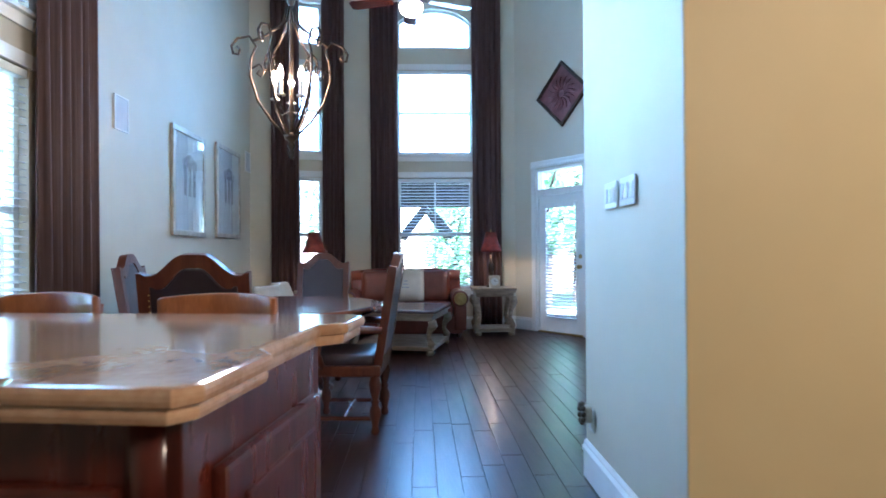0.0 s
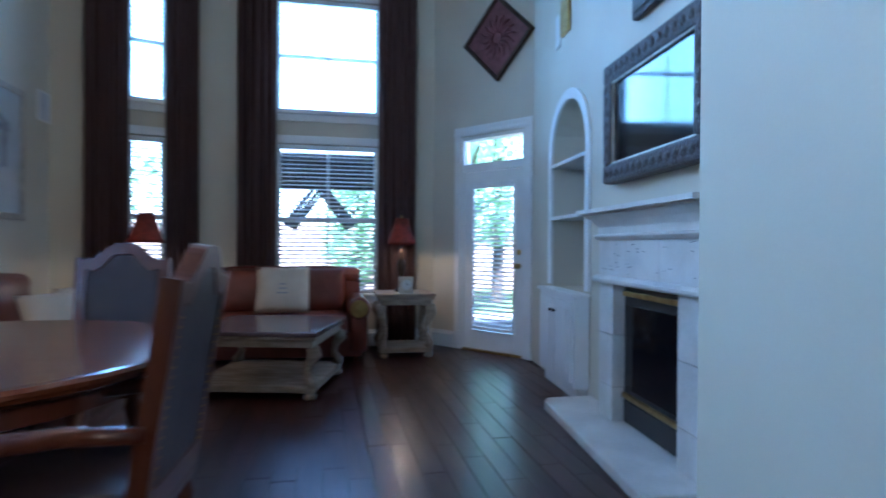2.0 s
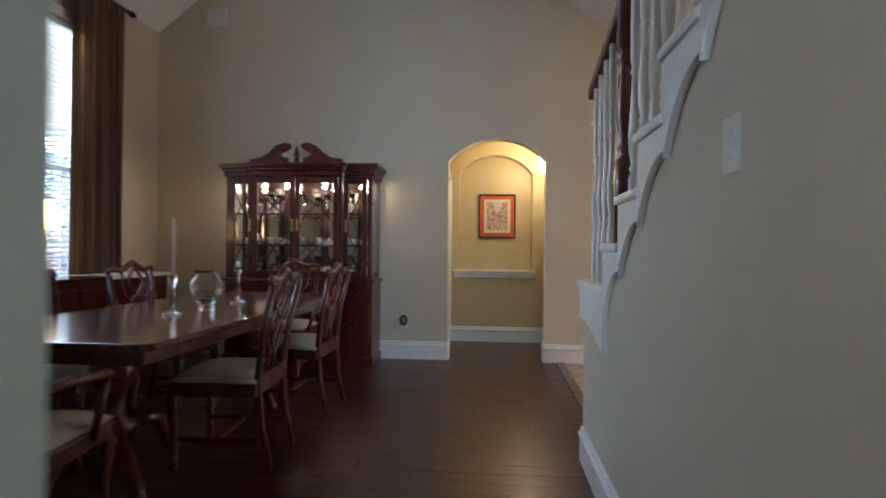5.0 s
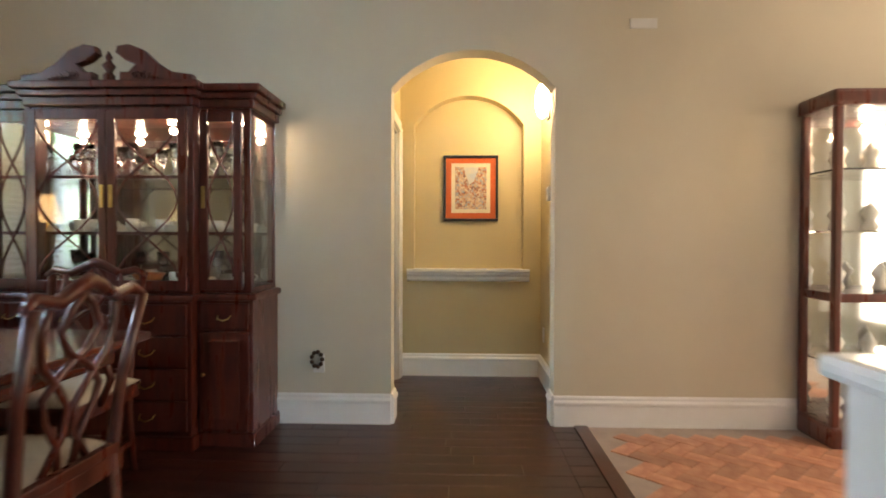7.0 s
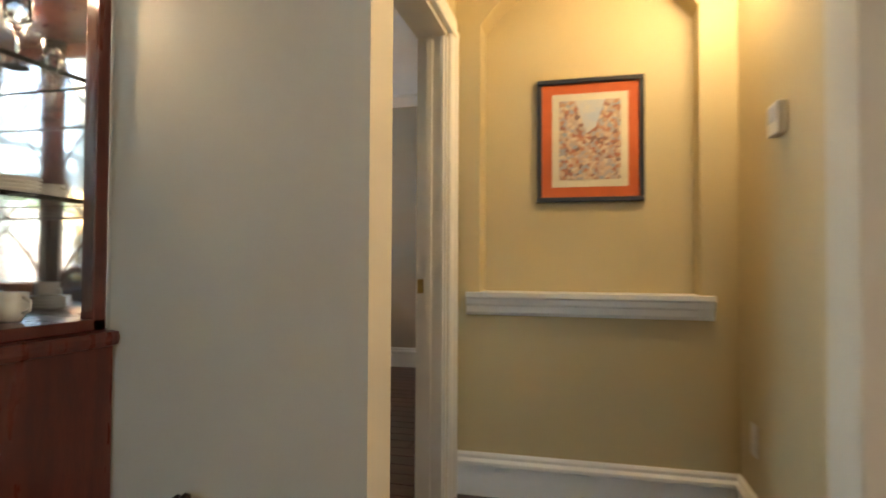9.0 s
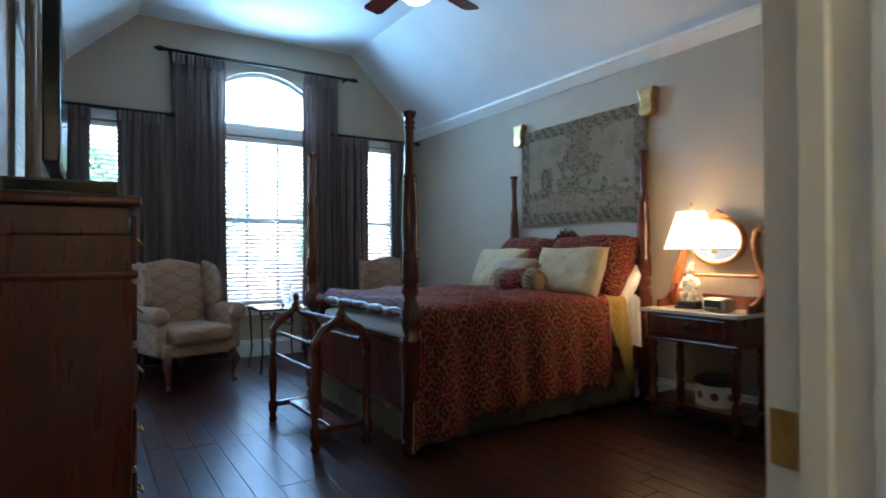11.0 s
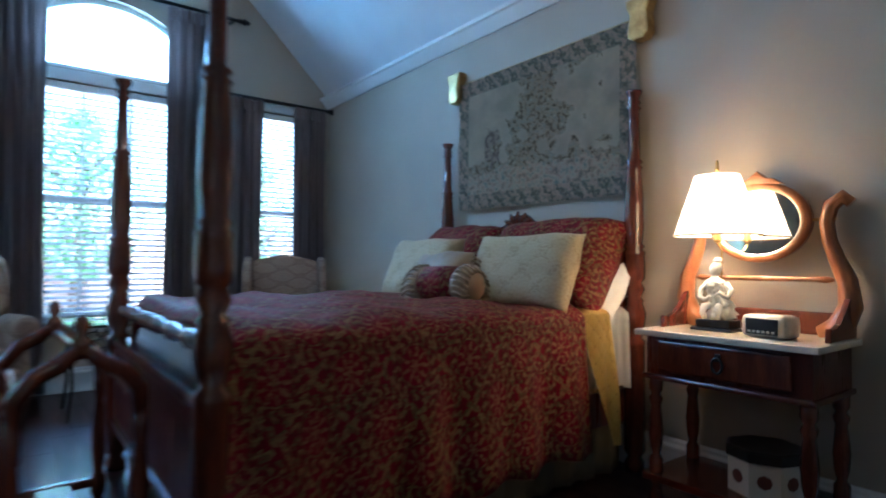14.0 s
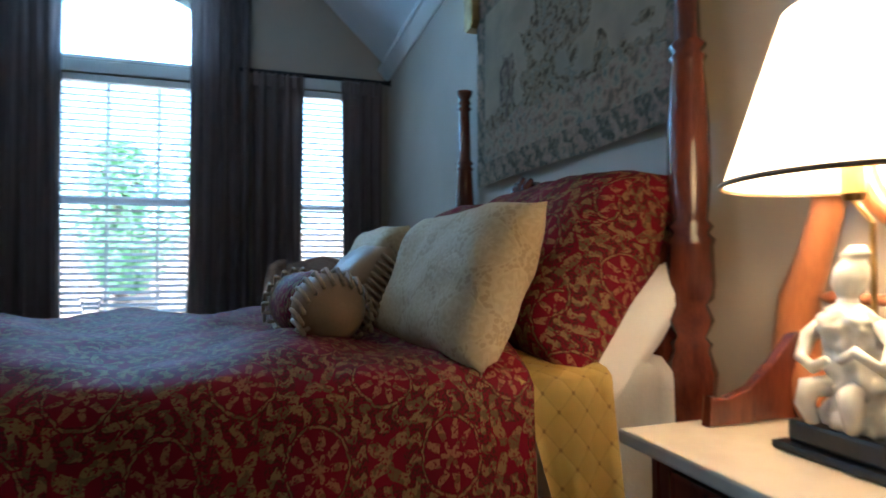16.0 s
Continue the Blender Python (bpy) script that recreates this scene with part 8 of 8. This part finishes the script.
# nightstand with a harp mirror
ns_ = thing("nightstand", pose(11.385, 6.48, 0, 0, 0, -90) @ Matrix.Diagonal((0.93, 1, 1, 1)), "dark wood nightstand with a cream marble top", "nightstand")
part("marble_top", boxed(-0.37, -0.42, 0.715, 0.37, -0.01, 0.74, 0.006), MARBLE, ns_, "cream marble top")
part("case", boxed(-0.335, -0.38, 0.555, 0.335, -0.02, 0.715, 0.004), CHERRY, ns_)
part("lower_moulding", boxed(-0.35, -0.395, 0.535, 0.35, -0.015, 0.557, 0.008), MAHOG, ns_)
dr = part("drawer", boxed(-0.27, -0.398, 0.575, 0.27, -0.38, 0.70, 0.008), MAHOG, ns_)
part("ring_pull", tube(bmesh.new(), [(0.022 * math.cos(a * 0.5236), -0.408, 0.63 + 0.028 * math.sin(a * 0.5236)) for a in range(12)], 0.005, 6, True), IRON, dr, "dark iron ring pull", True)
part("pull_plate", boxed(-0.012, -0.406, 0.645, 0.012, -0.398, 0.675, 0.003), IRON, dr)
for x in (-0.31, 0.31):
    for y in (-0.35, -0.06):
        part("leg", turned([(0.028, 0), (0.03, 0.05), (0.018, 0.09), (0.03, 0.12), (0.03, 0.20), (0.018, 0.22), (0.028, 0.26), (0.032, 0.32), (0.022, 0.42), (0.03, 0.45), (0.02, 0.47), (0.03, 0.49), (0.03, 0.54)], 14, Matrix.Translation((x, y, 0))), MAHOG, ns_, smooth=True)
part("lower_shelf", boxed(-0.35, -0.40, 0.12, 0.35, -0.02, 0.15, 0.008), CHERRY_X, ns_)
for s in (-1, 1):
    q = [(0.25, 0.74), (0.31, 0.78), (0.345, 0.86), (0.335, 0.95), (0.30, 1.03), (0.275, 1.10), (0.265, 1.17), (0.28, 1.235), (0.325, 1.265), (0.35, 1.24)]
    part("harp_arm", tube(bmesh.new(), [(s * x, -0.055, z) for x, z in q], [0.045, 0.048, 0.042, 0.036, 0.03, 0.028, 0.028, 0.03, 0.028, 0.022], 12), HONEY, ns_, "honey wood harp arm", True)
    part("gallery_scroll", prism(bmesh.new(), [(0.0, 0.0), (0.25, 0.0), (0.245, 0.05), (0.21, 0.045), (0.16, 0.06), (0.11, 0.10), (0.06, 0.15), (0.02, 0.16), (0.0, 0.14)], 0.022, Matrix.Translation((s * 0.335 + (0.011 if s > 0 else 0.011), -0.03, 0.741)) @ pose(0, 0, 0, 0, 0, -90) @ Matrix.Translation((0, -0.011, 0)), 0.004), MAHOG, ns_)
part("back_gallery", boxed(-0.30, -0.045, 0.741, 0.30, -0.025, 0.83, 0.006), MAHOG, ns_)
part("towel_bar", tube(bmesh.new(), [(-0.29, -0.055, 0.955), (-0.26, -0.055, 0.955), (-0.22, -0.055, 0.955), (0, -0.055, 0.955), (0.22, -0.055, 0.955), (0.26, -0.055, 0.955), (0.29, -0.055, 0.955)], [0.006, 0.014, 0.009, 0.012, 0.009, 0.014, 0.006], 10), HONEY, ns_, smooth=True)
bm = bmesh.new()
n = 36
rings = []
for r_, y_ in ((1.0, -0.045), (1.0, -0.075), (0.86, -0.085), (0.80, -0.07), (0.80, -0.045)):
    rings.append([bm.verts.new((0.215 * (r_ + (0 if r_ < 1 else 0)) * math.cos(2 * math.pi * i / n), y_, 1.185 + 0.165 * r_ * math.sin(2 * math.pi * i / n))) for i in range(n)])
for a, b in zip(rings, rings[1:] + rings[:1]):
    for i in range(n):
        bm.faces.new((a[i], a[(i + 1) % n], b[(i + 1) % n], b[i]))
bmesh.ops.recalc_face_normals(bm, faces=bm.faces)
part("mirror_frame", bm, HONEY, ns_, "oval honey wood mirror frame", True)
bm = bmesh.new()
a = [bm.verts.new((0.175 * math.cos(2 * math.pi * i / n), -0.066, 1.185 + 0.134 * math.sin(2 * math.pi * i / n))) for i in range(n)]
bm.faces.new(a)
bmesh.ops.recalc_face_normals(bm, faces=bm.faces)
bmesh.ops.solidify(bm, geom=bm.faces[:], thickness=0.004)
part("mirror_glass", bm, MIRROR, ns_)
part("mirror_crest", prism(bmesh.new(), [(-0.11, 0.0), (0.11, 0.0), (0.07, 0.025), (0.04, 0.03), (0.0, 0.06), (-0.04, 0.03), (-0.07, 0.025)], 0.03, Matrix.Translation((0, -0.078, 1.335)), 0.006), HONEY, ns_)
for s in (-1, 1):
    part("pivot_knob", tube(bmesh.new(), [(s * 0.21, -0.055, 1.185), (s * 0.30, -0.055, 1.185)], 0.006, 8), BRASS, ns_)

NM = pose(11.385, 6.47, 0, 0, 0, -90)
tlamp = thing("bedside_lamp", NM @ Matrix.Translation((-0.11, -0.20, 0.741)), "white porcelain figurine lamp with an ivory shade, lit", "lamp")
part("plinth", boxed(-0.085, -0.065, 0.0, 0.085, 0.065, 0.012, 0.004), BLACK, tlamp)
part("plinth_step", boxed(-0.07, -0.05, 0.012, 0.07, 0.05, 0.045, 0.006), BLACK, tlamp)
bm = bmesh.new()
FIG = [(0.052, 0.045), (0.058, 0.055), (0.05, 0.075), (0.044, 0.095), (0.047, 0.11), (0.042, 0.13), (0.036, 0.15), (0.04, 0.165), (0.045, 0.18), (0.042, 0.195), (0.03, 0.208), (0.016, 0.216), (0.013, 0.224), (0.021, 0.236), (0.025, 0.25), (0.022, 0.266), (0.015, 0.278), (0.018, 0.286), (0.010, 0.298)]
n = 48
FIG = [((r0 + (r1 - r0) * k / 3), z0 + (z1 - z0) * k / 3) for (r0, z0), (r1, z1) in zip(FIG, FIG[1:]) for k in range(3)] + FIG[-1:]
rings = []
for r, z in FIG:
    ring = []
    for i in range(n):
        a = 2 * math.pi * i / n
        k = 1 + (0.34 if z < 0.205 else 0.10) * noise.noise(Vector((math.cos(a) * 3.2, math.sin(a) * 3.2, z * 75))) + (0.16 if z < 0.205 else 0.08) * noise.noise(Vector((math.cos(a) * 8, math.sin(a) * 8, z * 170))) + 0.10 * math.sin(5 * a + z * 60) * (z < 0.20)
        lean = 0.012 * math.sin(z * 22)
        ring.append(bm.verts.new((lean + r * k * math.cos(a), 0.8 * r * k * math.sin(a), z)))
    rings.append(ring)
for p, q in zip(rings, rings[1:]):
    for i in range(n):
        bm.faces.new((p[i], p[(i + 1) % n], q[(i + 1) % n], q[i]))
bm.faces.new(rings[0][::-1]), bm.faces.new(rings[-1])
for s in (-1, 1):
    tube(bm, [(s * 0.038, -0.005, 0.19), (s * 0.062, -0.015, 0.165), (s * 0.058, -0.035, 0.135), (s * 0.03, -0.045, 0.125 + 0.03 * (s > 0)), (s * 0.008, -0.046, 0.14)], [0.013, 0.012, 0.010, 0.009, 0.006], 8)
    tube(bm, [(s * 0.022, -0.03, 0.10), (s * 0.03, -0.055, 0.098), (s * 0.034, -0.058, 0.075), (s * 0.028, -0.05, 0.05)], [0.016, 0.016, 0.013, 0.009], 8)
part("figurine", bm, PORCELAIN, tlamp, "white porcelain figurine", True)
part("stem", tube(bmesh.new(), [(0, 0.035, 0.045), (0, 0.035, 0.33), (0, 0.0, 0.36), (0, 0, 0.42)], 0.004, 8), BRASS, tlamp)
part("socket", turned([(0.012, 0.36), (0.016, 0.37), (0.016, 0.41), (0.008, 0.42)], 12), BRASS, tlamp)
sh = part("shade", shade_mesh(0.168, 0.086, 0.25, 40), SHADE, tlamp, "lit ivory cone shade", True)
sh.location = (0, 0, 0.385)
tr = part("shade_trim", tube(bmesh.new(), [(0.169 * math.cos(a * 0.1745), 0.169 * math.sin(a * 0.1745), 0.388) for a in range(36)], 0.004, 6, True), TAN, tlamp)
part("finial", turned([(0.003, 0.65), (0.009, 0.662), (0.004, 0.675), (0.008, 0.685), (0.002, 0.70)], 10), BRASS, tlamp, smooth=True)
part("bulb", turned([(0.012, 0.42), (0.03, 0.46), (0.03, 0.49), (0.012, 0.52)], 14), BULB, tlamp, smooth=True)
LAMPPOS = NM @ Vector((-0.11, -0.20, 1.22))
rd = thing("clock_radio", NM @ Matrix.Translation((0.12, -0.27, 0.741)) @ pose(0, 0, 0, 0, 0, -8), "silver and black clock radio on the nightstand", "radio")
part("body", boxed(-0.085, -0.05, 0.0, 0.085, 0.06, 0.085, 0.025), SILVER, rd, smooth=True)
part("front", boxed(-0.06, -0.056, 0.012, 0.06, -0.046, 0.072, 0.004), BLACK, rd)
for i in range(6):
    part("button", boxed(-0.05 + i * 0.018, -0.059, 0.02, -0.04 + i * 0.018, -0.055, 0.028, 0.001), SILVER, rd)
bx = thing("octagonal_box", NM @ Matrix.Translation((0.07, -0.2, 0.151)), "cream octagonal box with flower prints and dark lid", "box")
part("body", turned([(0.135, 0), (0.135, 0.13)], 8), CREAM, bx)
part("lid", turned([(0.142, 0.13), (0.142, 0.165), (0.13, 0.17)], 8), BLACK, bx, "dark lid")
for i in range(8):
    a = math.pi / 8 + i * math.pi / 4
    part("flower_print", turned([(0.002, 0), (0.026, 0.001), (0.026, 0.002), (0.002, 0.003)], 8, Matrix.Translation((0.1255 * math.cos(a), 0.1255 * math.sin(a), 0.065)) @ pose(0, 0, 0, 0, 90, 0, ) if False else pose(0.1255 * math.cos(a), 0.1255 * math.sin(a), 0.065, 0, 0, math.degrees(a)) @ pose(0, 0, 0, 0, 90, 0)), RED_LEATHER, bx, "faded red flower print")

# quilt rack at the foot of the bed
qr = thing("quilt_rack", pose(9.04, 7.36, 0, 0, 0, 2), "turned mahogany quilt rack standing at the bed foot", "rack")
for y in (0.0, 0.74):
    for s in (-1, 1):
        part("leg", turned([(0.018, 0), (0.03, 0.02), (0.018, 0.05), (0.03, 0.08), (0.03, 0.13), (0.018, 0.15), (0.026, 0.24), (0.028, 0.32), (0.016, 0.44), (0.022, 0.50), (0.022, 0.56)], 12, Matrix.Translation((s * 0.16, y, 0))), MAHOG, qr, smooth=True)
        part("shoulder", tube(bmesh.new(), [(s * 0.16, y, 0.54), (s * 0.155, y, 0.62), (s * 0.11, y, 0.68), (s * 0.05, y, 0.71), (0, y, 0.76)], [0.022, 0.026, 0.026, 0.026, 0.022], 10), MAHOG, qr, smooth=True)
    part("end_rail", boxed(-0.18, y - 0.02, 0.10, 0.18, y + 0.02, 0.135, 0.006), MAHOG, qr)
    part("finial", turned([(0.022, 0.74), (0.03, 0.77), (0.014, 0.79), (0.024, 0.815), (0.018, 0.84), (0.003, 0.85)], 12, Matrix.Translation((0, y, 0))), MAHOG, qr, smooth=True)
for x, z in ((-0.15, 0.60), (0.15, 0.60), (0, 0.73), (-0.15, 0.45)):
    part("rail", tube(bmesh.new(), [(x, 0, z), (x, 0.10, z), (x, 0.14, z), (x, 0.60, z), (x, 0.64, z), (x, 0.74, z)], [0.012, 0.016, 0.011, 0.011, 0.016, 0.012], 10), MAHOG, qr, smooth=True)
part("shelf", boxed(-0.06, 0.0, 0.105, 0.06, 0.74, 0.13, 0.006), MAHOG, qr)


def wing_chair(m):
    """Upholstered wing chair on cabriole legs; faces -y."""
    c = thing("wing_chair", m, "beige patterned wing chair on dark cabriole legs", "chair", "wing chairs")

    def soft(name, *a, bevel=0.05, mm=None, label=""):
        bm = boxed(*a, bevel, mm) if mm else boxed(*a, bevel)
        plan_uv(bm)
        return part(name, bm, CHAIRCLOTH, c, label, True)

    soft("seat_base", -0.32, -0.30, 0.26, 0.32, 0.30, 0.38, bevel=0.03)
    soft("seat_cushion", -0.255, -0.36, 0.37, 0.255, 0.22, 0.51, bevel=0.05)
    bk = [(-0.30, 0.0), (0.30, 0.0), (0.31, 0.58), (0.27, 0.66), (0.15, 0.69), (0.0, 0.72), (-0.15, 0.69), (-0.27, 0.66), (-0.31, 0.58)]
    bm = prism(bmesh.new(), bk, 0.13, Matrix.Translation((0, 0.20, 0.38)) @ pose(0, 0, 0, -10, 0, 0), 0.035)
    plan_uv(bm)
    part("backrest", bm, CHAIRCLOTH, c, smooth=True)
    for s in (-1, 1):
        wing = [(0.0, 0.28), (-0.20, 0.30), (-0.22, 0.42), (-0.17, 0.56), (-0.08, 0.66), (0.10, 0.70), (0.14, 0.30)]
        bm = prism(bmesh.new(), wing, 0.07, Matrix.Translation((s * 0.31 - 0.0, 0.22, 0.36)) @ pose(0, 0, 0, 0, 0, 90) @ Matrix.Translation((0, -0.035, 0)), 0.025)
        plan_uv(bm)
        part("wing", bm, CHAIRCLOTH, c, smooth=True)
        soft("arm_panel", s * 0.32 - 0.05, -0.26, 0.28, s * 0.32 + 0.05, 0.26, 0.60, bevel=0.03)
        bm = turned([(0.03, 0), (0.068, 0.01), (0.075, 0.04), (0.068, 0.50), (0.03, 0.54)], 16, Matrix.Translation((s * 0.335, -0.30, 0.61)) @ pose(0, 0, 0, -90, 0, 0))
        plan_uv(bm)
        part("rolled_arm", bm, CHAIRCLOTH, c, smooth=True)
        part("front_leg", tube(bmesh.new(), [(s * 0.27, -0.27, 0.28), (s * 0.30, -0.31, 0.20), (s * 0.275, -0.28, 0.08), (s * 0.28, -0.29, 0.03), (s * 0.285, -0.31, 0.012)], [0.04, 0.034, 0.018, 0.018, 0.028], 10), CHERRY, c, "dark cabriole leg", True)
        part("back_leg", tube(bmesh.new(), [(s * 0.26, 0.26, 0.28), (s * 0.26, 0.30, 0.1), (s * 0.26, 0.34, 0.0)], [0.028, 0.022, 0.018], 8), CHERRY, c, smooth=True)
    return c


wc = wing_chair(pose(8.56, 9.72, 0, 0, 0, 16))
copy_thing(wc, pose(10.72, 10.02, 0, 0, 0, -22))

gt = thing("glass_side_table", pose(9.40, 9.86, 0), "black wrought-iron side table with a glass top", "table")
part("glass_top", boxed(-0.24, -0.24, 0.60, 0.24, 0.24, 0.612, 0.003), glass("tinted_table_glass", (0.80, 0.93, 0.92)), gt, "greenish glass top")
bm = bmesh.new()
for a in ((-0.24, -0.24, 0.24, -0.225), (-0.24, 0.225, 0.24, 0.24), (-0.24, -0.225, -0.225, 0.225), (0.225, -0.225, 0.24, 0.225)):
    box(bm, a[0], a[1], 0.582, a[2], a[3], 0.599)
part("top_rim", bm, IRON, gt)
for x in (-0.22, 0.22):
    for y in (-0.22, 0.22):
        part("leg", tube(bmesh.new(), [(x, y, 0), (x * 0.9, y * 0.9, 0.2), (x * 0.95, y * 0.95, 0.5), (x, y, 0.582)], 0.009, 8), IRON, gt, smooth=True)
for y in (-0.22, 0.22):
    for s in (-1, 1):
        part("scroll", tube(bmesh.new(), [(s * (0.03 + 0.06 * math.sin(k * 0.6)), y, 0.46 + 0.05 * math.cos(k * 0.6) + 0.008 * k) for k in range(9)], 0.006, 6), IRON, gt, smooth=True)
vz = thing("glass_vase", pose(9.46, 9.78, 0.612), "fluted clear glass vase on the side table", "vase")
part("body", turned([(0.045, 0), (0.05, 0.01), (0.04, 0.08), (0.045, 0.16), (0.065, 0.22), (0.061, 0.22), (0.040, 0.16), (0.034, 0.02)], 12), CRYSTAL, vz)

# tall chest with television
cs = thing("chest_of_drawers", pose(7.485, 6.92, 0, 0, 0, 90), "tall dark mahogany chest of drawers with brass pulls", "chest")
part("body", boxed(-0.41, -0.44, 0.10, 0.41, -0.005, 1.18, 0.006), CHERRY, cs)
part("plinth", boxed(-0.43, -0.455, 0.0, 0.43, -0.004, 0.10, 0.012), CHERRY, cs)
part("upper_case", boxed(-0.40, -0.43, 1.18, 0.40, -0.005, 1.28, 0.006), CHERRY, cs)
part("waist_moulding", boxed(-0.43, -0.46, 1.03, 0.43, -0.004, 1.06, 0.012), MAHOG, cs)
part("top", boxed(-0.44, -0.47, 1.28, 0.44, -0.004, 1.315, 0.012), MAHOG, cs)
for i, (z0, z1) in enumerate(((0.14, 0.35), (0.37, 0.57), (0.59, 0.79), (0.81, 1.01), (1.08, 1.25))):
    d_ = part("drawer", boxed(-0.38, -0.458, z0, 0.38, -0.44, z1, 0.006), MAHOG, cs)
    for x in (-0.22, 0.22):
        part("bail_pull", tube(bmesh.new(), [(x - 0.04, -0.46, (z0 + z1) / 2 + 0.01), (x - 0.03, -0.485, (z0 + z1) / 2 - 0.015), (x + 0.03, -0.485, (z0 + z1) / 2 - 0.015), (x + 0.04, -0.46, (z0 + z1) / 2 + 0.01)], 0.005, 6), BRASS, d_, "brass bail pull", True)
bt2 = thing("television", pose(7.70, 6.95, 1.315, 0, 0, 90), "black flat television standing on the chest", "television")
part("screen", boxed(-0.46, -0.02, 0.10, 0.46, 0.03, 0.66, 0.006), BLACK, bt2)
part("panel", boxed(-0.445, -0.0225, 0.115, 0.445, -0.0205, 0.645), SCREEN, bt2)
part("stand", boxed(-0.05, -0.02, 0.02, 0.05, 0.02, 0.12, 0.006), BLACK, bt2)
part("base", boxed(-0.2, -0.12, 0.0, 0.2, 0.1, 0.02, 0.006), BLACK, bt2)
cbx = thing("cable_box", pose(7.72, 6.58, 1.315), "black media box on top of the chest", "box")
part("body", boxed(-0.16, -0.06, 0.0, 0.17, 0.10, 0.05, 0.004), BLACK, cbx)
part("front", boxed(-0.15, -0.063, 0.008, 0.16, -0.06, 0.042, 0.001), SCREEN, cbx)

ceiling_fan(pose(9.66, 7.55, 2.93), 0.56, CHERRY_X, "five-blade bedroom ceiling fan with a lit bowl")

# ---- floors: boards laid along y, brick tiles in the foyer ----
fl = tagged(part("floor", boxed(GX - 0.15, -3.1, -0.10, 11.5, 10.75, -0.004), SUBFLOOR), kind="structure")
bm = bmesh.new()
AREAS = [(GX, 1.47, -3.0, 9.02, 0), (1.47, 3.2, -3.0, 2.15, 0), (1.47, 7.3, 3.41, 7.55, 0), (4.6, 7.3, 3.27, 3.41, 0), (7.3, 8.554, 3.30, 4.60, 0), (BX0, BX1, 4.60, BY, 0)]
rnd = random.Random(5)
shared = {}
W = 0.124
count = 0
rest_v, rest_f = [], []


def board_mesh(length):
    key = round(length, 2)
    if key not in shared:
        me = bpy.data.meshes.new("plank")
        b = bmesh.new()
        w, l, e = W / 2 - 0.0006, key / 2 - 0.0006, 0.0014
        lo = [b.verts.new((x, y, -0.004)) for x, y in ((-w, -l), (w, -l), (w, l), (-w, l))]
        hi = [b.verts.new((x, y, 0.0)) for x, y in ((-w + e, -l + e), (w - e, -l + e), (w - e, l - e), (-w + e, l - e))]
        b.faces.new(hi)
        for i in range(4):
            b.faces.new((lo[i], lo[(i + 1) % 4], hi[(i + 1) % 4], hi[i]))
        b.to_mesh(me)
        b.free()
        me.materials.append(PLANK)
        shared[key] = me
    return shared[key]


def near_walk(x, y):
    return (-1.2 < x < 1.4 and 2.0 < y < 7.5) or (2.2 < x < 7.2 and 3.4 < y < 4.9) or (8.0 < x < 9.3 and 6.2 < y < 9.5)


for x0, x1, y0, y1, _ in AREAS:
    n = max(1, round((x1 - x0) / W))
    for i in range(n):
        x = x0 + (x1 - x0) * (i + 0.5) / n
        y = y0
        first = True
        while y < y1 - 0.02:
            l = rnd.choice((0.6, 0.9, 1.2, 1.5)) * (rnd.choice((0.4, 0.7, 1)) if first else 1)
            first = False
            l = min(round(l, 2), y1 - y)
            if y1 - y - l < 0.15:
                l = y1 - y
            dz = rnd.uniform(-0.0006, 0.0006)
            if count < 300 and near_walk(x, y + l / 2):
                p = new("plank", board_mesh(l))
                p.parent = fl
                p.location = (x, y + l / 2, dz)
                count += 1
            else:
                w, h, e, q = (x1 - x0) / n / 2 - 0.0012, l / 2 - 0.0012, 0.002, len(rest_v)
                cy = y + l / 2
                rest_v += [(x + a * w, cy + b * h, -0.006) for a, b in ((-1, -1), (1, -1), (1, 1), (-1, 1))]
                rest_v += [(x + a * (w - e), cy + b * (h - e), dz) for a, b in ((-1, -1), (1, -1), (1, 1), (-1, 1))]
                rest_f += [(q + 4, q + 5, q + 6, q + 7)] + [(q + j, q + (j + 1) % 4, q + 4 + (j + 1) % 4, q + 4 + j) for j in range(4)]
            y += l
me = bpy.data.meshes.new("planks_beyond")
me.from_pydata(rest_v, [], rest_f)
me.materials.append(PLANK)
tagged(new("planks_beyond", me), kind="stuff").parent = fl
# herringbone tiles
tagged(part("pavement_foyer", boxed(4.6, 0.0, -0.004, 7.3, 3.19, -0.001), GROUT), kind="structure")
tf = tagged(new("floor_tiles"), "terracotta brick tiles laid in herringbone", "floor", kind="structure")
tm = bpy.data.meshes.new("tile")
b = boxed(-0.098, -0.048, -0.001, 0.098, 0.048, 0.006, 0.003)
b.to_mesh(tm)
b.free()
tm.materials.append(TILE)
for i in range(-24, 26):
    for j in range(-12, 16):
        for a, (ox, oy) in ((0, (0.1, 0.05)), (90, (0.05, 0.2))):
            u, v = i * 0.1 + j * 0.2 + ox, i * 0.1 - j * 0.2 + oy
            x, y = 5.9 + (u - v) * 0.7071, 1.6 + (u + v) * 0.7071
            if 4.72 < x < 7.2 and 1.2 < y < 3.08:
                o = new("tile", tm)
                o.parent = tf
                o.matrix_local = pose(x, y, 0, 0, 0, a + 45)
tagged(part("trim", boxed(4.6, 3.19, -0.004, 7.3, 3.27, 0.010, 0.004), CHERRY_X), kind="structure")
